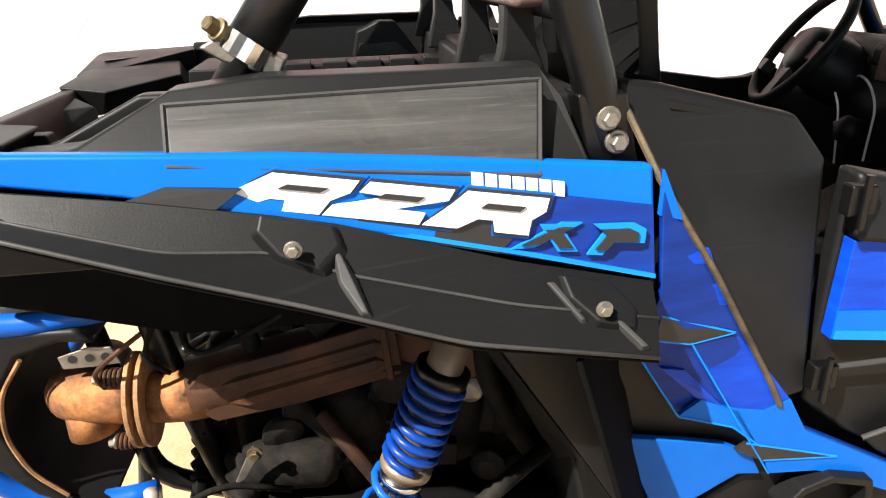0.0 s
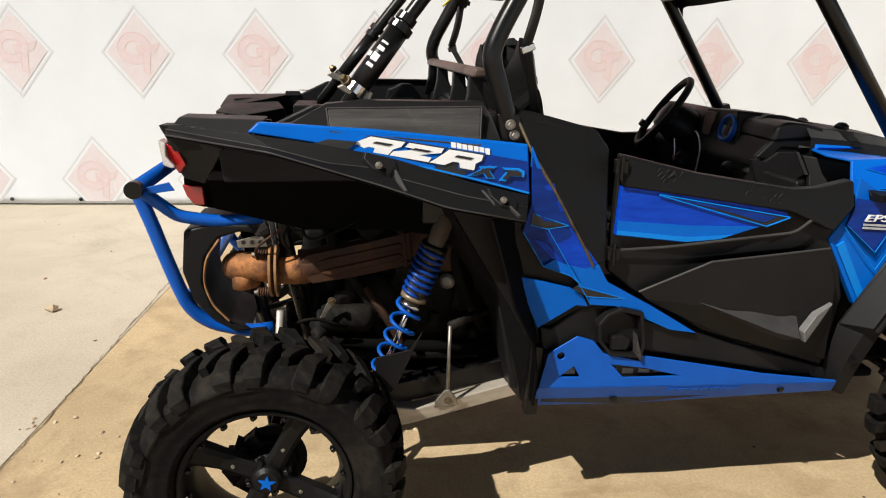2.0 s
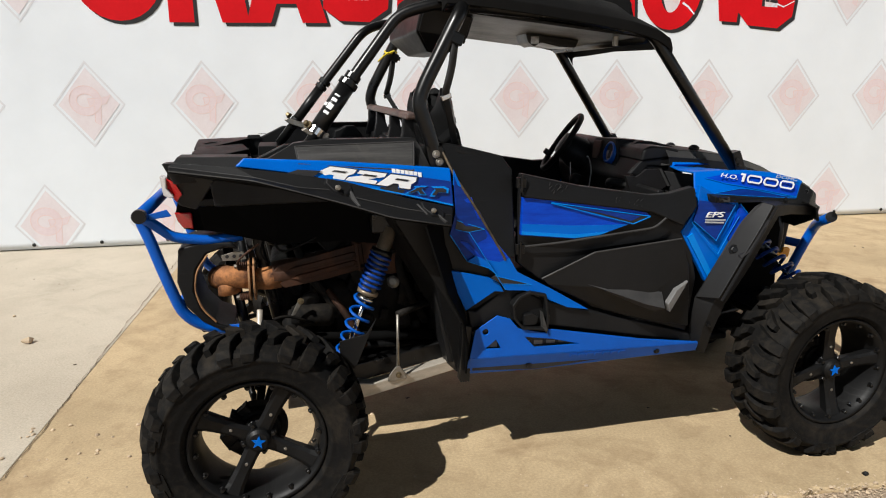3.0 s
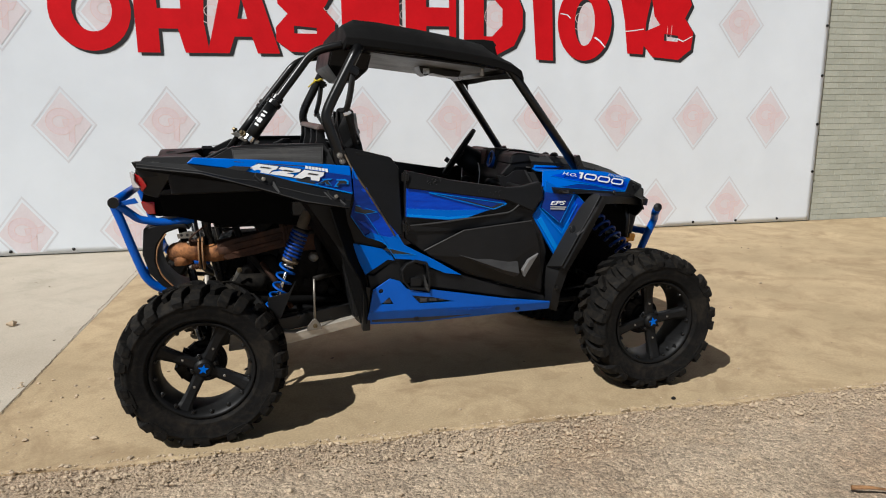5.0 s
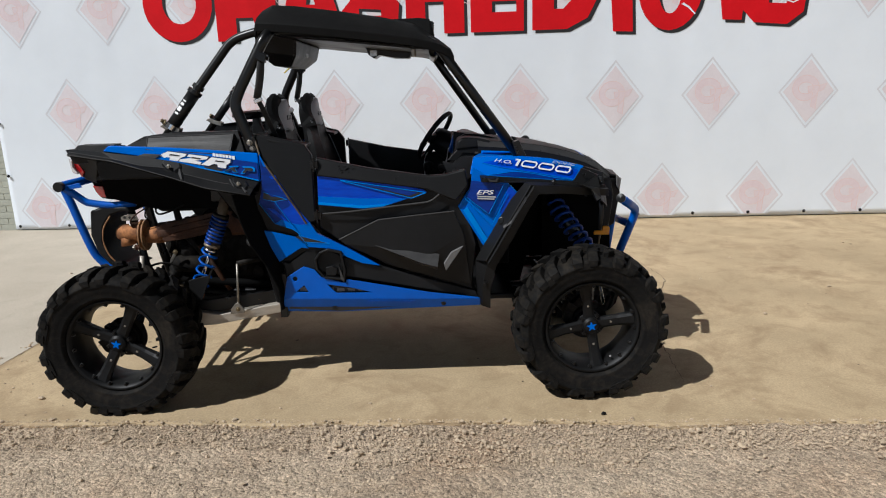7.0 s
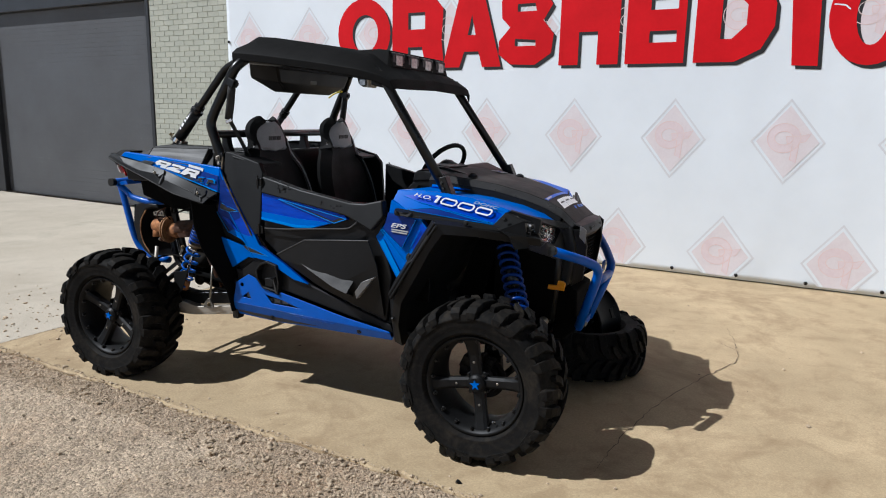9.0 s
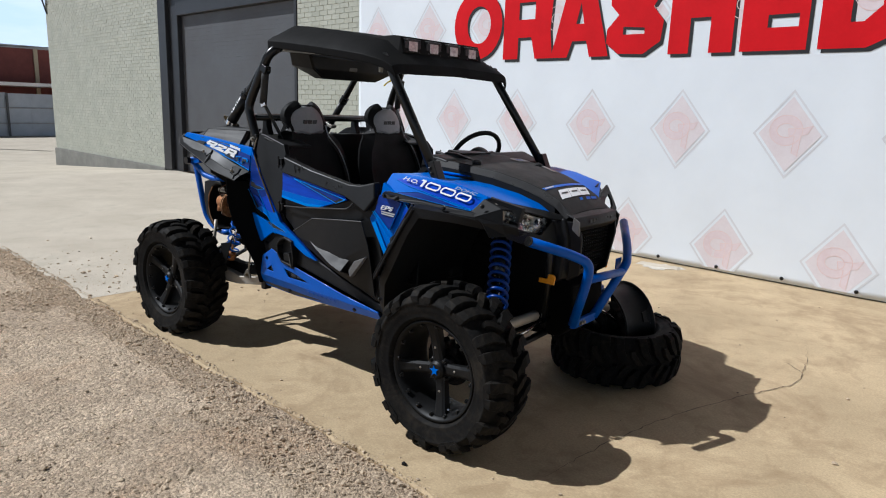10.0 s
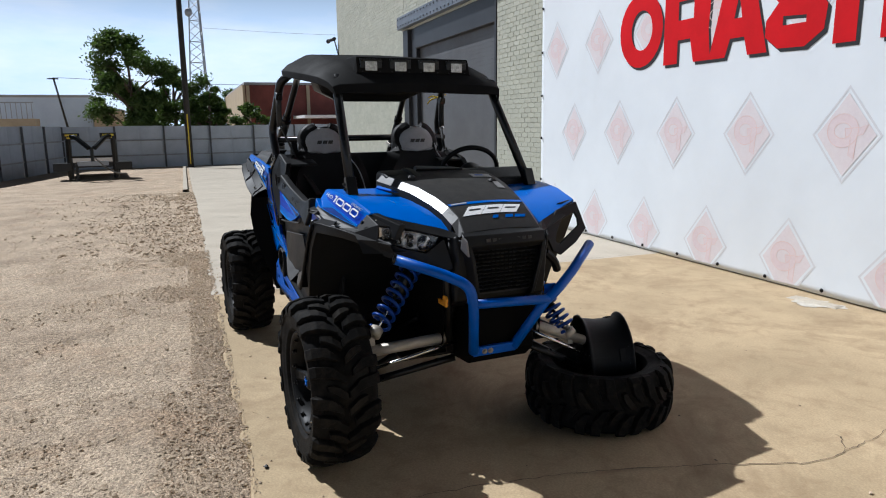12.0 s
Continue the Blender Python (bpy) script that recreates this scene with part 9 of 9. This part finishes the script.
part("neck_brace", tube([(0.10, 0.0, 1.02), (0.90, 0.0, 1.45)], 0.05, 0, 8), FENCE, tr)
part("coupler", rod((0.95, 0, 1.45), (0.95, 0, 0.85), 0.075, 10), SATIN, tr)
part("safety_chain", tube([(0.95, 0.1, 1.0), (1.0, 0.5, 0.55), (0.9, 0.9, 0.30), (0.8, 1.3, 0.28)], 0.03, 0.2, 6), GREYPLASTIC, tr)
for x in (-3.2, -2.3):
    for y in (-1.0, 1.0):
        part("tyre", lathe([(0.18, -0.10), (0.32, -0.11), (0.36, -0.08), (0.36, 0.08), (0.32, 0.11), (0.18, 0.10)], 20, m=Matrix.Translation((x, y, 0.36))), RUBBER, tr, smooth=True)
for x in (-0.3, 0.1):
    part("jack_leg", box(x - 0.05, x + 0.05, -0.7, -0.6, 0.0, 0.7), SATIN, tr)


def house(name, m, w, d, h, wall_mat, label, windows, parapet=0.25, gable=0.0):
    th = empty(name, m, label, "building")
    part("wall", box(-d, 0, -w / 2, w / 2, 0, h), wall_mat, th)
    part("roof", box(-d - 0.1, 0.1, -w / 2 - 0.1, w / 2 + 0.1, h, h + parapet), ROOFGREY, th)
    for y, z, ww, hh in windows:
        f = part("window", box(0.0, 0.06, y - ww / 2, y + ww / 2, z, z + hh), ROOFGREY, th)
        part("pane", box(0.05, 0.07, y - ww / 2 + 0.08, y + ww / 2 - 0.08, z + 0.08, z + hh - 0.08), GLASS_DARK, f)
    return th


house("warehouse", Matrix.Translation((-74, -17.3, -1.0)), 17.4, 14, 5.65, BLUEWALL, "pale blue metal warehouse beyond the fence", [(-1.8, 1.9, 1.5, 0.8), (2.9, 1.9, 1.3, 0.7), (5.0, 1.9, 1.4, 0.7)])
house("shed", Matrix.Translation((-72, -7.1, -1.0)), 2.4, 8, 4.2, TANWALL, "tan flat-roofed shed beyond the fence", [])
red = house("brick_building", Matrix.Translation((-62, 16.0, -1.0)), 20.5, 29, 6.35, REDBRICK, "long red-brown brick building beyond the fence", [])
for i in range(4):
    part("pilaster", box(0, 0.18, -10.2 + i * 5.6, -9.9 + i * 5.6, 0, 6.35), TANWALL, red)
part("gable_wall", prism([(-29.0, 0.0), (0.0, 0.0), (0.0, 6.35), (-29.0, 6.35)], -10.5, -10.28), TANWALL, red)
part("low_roof", box(0.2, 7.0, -6.0, 4.0, 3.2, 3.45), WHITE, red)


def tower(m):
    th = empty("lattice_tower", m, "tall grey lattice radio tower", "tower")
    H, b, t = 31.0, 3.5, 0.5
    corners = [(math.cos(a), math.sin(a)) for a in (0.4, 0.4 + 2.094, 0.4 + 4.189)]

    def at(k, z):
        w = (b + (t - b) * z / H) / 1.73
        return (corners[k][0] * w, corners[k][1] * w, z)

    for k in range(3):
        part("leg", tube([at(k, 0), at(k, H)], 0.10, 0, 8), TOWER, th)
    lattice = bmesh.new()
    z = 0.0
    while z < H - 2:
        for k in range(3):
            j = (k + 1) % 3
            tube([at(k, z), at(j, z + 1.5)], 0.05, 0, 5, lattice)
            tube([at(j, z + 1.5), at(k, z + 3.0)], 0.05, 0, 5, lattice)
            tube([at(k, z), at(j, z)], 0.05, 0, 5, lattice)
        z += 3.0
    tagged(part("braces", lattice, TOWER, th), kind="stuff")
    part("dish", lathe([(0.0, 0.0), (0.5, 0.12), (0.62, 0.3), (0.6, 0.34)], 18, m=Matrix.Translation((1.2, -1.2, 19.0)) @ pose(0, 0, 0, 0, 0, 60)), TOWER, th)


tower(Matrix.Translation((-105, 3.1, -1.0)))


def tree(name, x, y, height, crown_r, seed, label, clusters=70, leaves=70, low=0.3):
    """A forked trunk and a crown of leaf clumps with gaps."""
    rng = random.Random(seed)
    th = empty(name, Matrix.Translation((x, y, -1.0)), label, "tree", "trees beyond the fence")
    bm = tube([(0, 0, 0), (0.1, 0.05, height * 0.25), (0, 0.2, height * 0.5), (0.2, 0.1, height * 0.8)], height * 0.03, 0.3, 8, r_end=height * 0.008)
    tips = []
    for i in range(12):
        a = i * 2.4 + rng.uniform(-0.4, 0.4)
        z0 = height * rng.uniform(0.22, 0.6)
        r = crown_r * rng.uniform(0.5, 0.95)
        z1 = z0 + height * rng.uniform(0.1, 0.35)
        tube([(0, 0.05, z0), (math.cos(a) * r * 0.5, math.sin(a) * r * 0.5, (z0 + z1) / 2 + 0.2), (math.cos(a) * r, math.sin(a) * r, z1)], height * 0.012, 0.3, 6, bm, r_end=0.02)
    part("trunk", bm, BARK, th)
    lobes = []
    for i in range(11):
        a = i * 2.4 + rng.uniform(-0.5, 0.5)
        lift = (i + rng.uniform(0, 1)) / 11
        r = crown_r * (0.28 + 0.75 * math.sin(math.pi * min(1.0, 0.18 + lift * 0.80))) * rng.uniform(0.45, 0.90)
        lobes.append((Vector((math.cos(a) * r, math.sin(a) * r, height * (low + (0.93 - low) * lift))), crown_r * rng.uniform(0.26, 0.46)))
    verts, faces = [], []
    for _ in range(clusters):
        centre, size = lobes[rng.randrange(len(lobes))]
        c = centre + Vector((rng.gauss(0, 1), rng.gauss(0, 1), rng.gauss(0, 0.8))).normalized() * size * rng.uniform(0.3, 1.0)
        spread = crown_r * rng.uniform(0.06, 0.14)
        for _ in range(leaves):
            p = c + Vector((rng.gauss(0, spread), rng.gauss(0, spread), rng.gauss(0, spread * 0.7)))
            s = rng.uniform(0.07, 0.16)
            n1 = Vector((rng.gauss(0, 1), rng.gauss(0, 1), rng.gauss(0, 0.6))).normalized()
            n2 = n1.orthogonal().normalized()
            o = len(verts)
            verts += [tuple(p + n1 * s), tuple(p + n2 * s * 0.55), tuple(p - n1 * s), tuple(p - n2 * s * 0.55)]
            faces.append((o, o + 1, o + 2, o + 3))
    me = bpy.data.meshes.new("crown")
    me.from_pydata(verts, [], faces)
    me.materials.append(LEAF)
    ob = new("crown", me)
    ob.parent = th
    return th


tree("tree", -52, -3.6, 9.6, 2.9, 1, "broad green tree beyond the fence", 95, 330, 0.26)
tree("tree", -56, -0.6, 7.8, 2.3, 2, "green tree beyond the fence", 70, 300, 0.15)
tree("tree", -51, 1.9, 6.1, 2.3, 5, "smaller green tree beyond the fence", 60, 300, 0.15)
tree("tree", -47, 5.0, 4.3, 1.4, 6, "low green bush-like tree before the brick building", 40, 260, 0.2)
tree("tree", -90, 5.0, 7.6, 3.0, 7, "far green tree beyond the brick building", 55, 200, 0.2)
lamp_post = empty("wooden_pole", Matrix.Translation((-60, -8.6, -1.0)), "thin leaning pole beyond the fence", "pole")
part("shaft", tube([(0, 0, 0), (0, -1.1, 6.7)], 0.10, 0, 8, r_end=0.07), POLE, lamp_post)
part("cross_arm", box(-0.05, 0.05, -1.55, -0.75, 6.55, 6.65), POLE, lamp_post)
for i, (a, b) in enumerate((((-60, -9.6, 5.7), (-62, 30, 6.3)), ((-105, 4.0, 16.0), (-60, 40, 11.0)))):
    a, b = Vector(a), Vector(b)
    line = [a.lerp(b, k / 10) - Vector((0, 0, 0.7 * math.sin(math.pi * k / 10))) for k in range(11)]
    tagged(link("overhead_cable", tube(line, 0.02, 0, 5), SATIN), "thin dark overhead cable", "cable")
rail_house = empty("railing", Matrix.Translation((-43.8, -10.3, 2.15)), "grey steel railing beyond the fence", "railing")
for i in range(14):
    part("baluster", box(-0.02, 0.02, -2 + i * 0.28 - 0.02, -2 + i * 0.28 + 0.02, 0, 0.95), TOWER, rail_house)
part("top_rail", box(-0.03, 0.03, -2.1, 1.75, 0.95, 1.02), TOWER, rail_house)
part("platform", box(-1.5, 0.1, -2.1, 1.75, -2.2, 0.0), TANWALL, rail_house)

# ---- bricks ----
BL, BH, BD, BJ = 0.200, 0.0705, 0.0075, 0.0045


def brick_data(length):
    a, d, t = length, BD, 0.002
    v = [(0, 0, 0), (a, 0, 0), (a, 0, BH), (0, 0, BH), (t, -d, t), (a - t, -d, t), (a - t, -d, BH - t), (t, -d, BH - t)]
    f = [(4, 5, 6, 7), (0, 1, 5, 4), (1, 2, 6, 5), (2, 3, 7, 6), (3, 0, 4, 7)]
    return v, f


def courses(x0, x1, z0, z1):
    """Brick places in running bond: x, z and length."""
    z, row = z0, 0
    while z + BH <= z1:
        x = x0 - (0.5 * (BL + BJ) if row % 2 else 0)
        while x < x1 - 0.02:
            a, b = max(x, x0), min(x + BL, x1)
            if b - a > 0.03:
                yield a, z, b - a
            x += BL + BJ
        z += BH + BJ
        row += 1


def loose_bricks(parent, spans):
    verts, faces = [], []
    rng = random.Random(5)
    for x0, x1, z0, z1 in spans:
        for x, z, length in courses(x0, x1, z0, z1):
            v, f = brick_data(length)
            o, dy = len(verts), rng.uniform(-0.0015, 0.0015)
            verts.extend((a + x, b + WALL + 0.0143 + dy, c + z) for a, b, c in v)
            faces.extend([i + o for i in q] for q in f)
    me = bpy.data.meshes.new("brickwork")
    me.from_pydata(verts, [], faces)
    me.materials.append(BRICKPAINT)
    ob = new("brickwork", me)
    ob.parent = parent
    ob["kind"] = "stuff"
    return ob


loose_bricks(wall_1, [(END_X, DOOR_X0 - 0.03, 0.03, TOP_Z - 0.05)])
loose_bricks(wall_3, [(DOOR_X0, DOOR_X1, DOOR_TOP + 0.36, TOP_Z - 0.05)])
loose_bricks(wall_2, [(BAN1 - 0.05, 12.0, 0.0, TOP_Z - 0.05), (DOOR_X1 + 0.02, BAN0 + 0.1, 2.70, TOP_Z - 0.05)])
data = {}
rng = random.Random(9)
for x, z, length in courses(DOOR_X1 + 0.02, BAN0 + 0.1, 0.0, 2.70):
    key = round(length, 3)
    if key not in data:
        v, f = brick_data(length)
        me = bpy.data.meshes.new("brick")
        me.from_pydata(v, [], f)
        me.materials.append(BRICKPAINT)
        data[key] = me
    ob = new("brick", data[key])
    ob.parent = wall_2
    ob.location = (x, WALL + 0.0143 + rng.uniform(-0.0015, 0.0015), z)
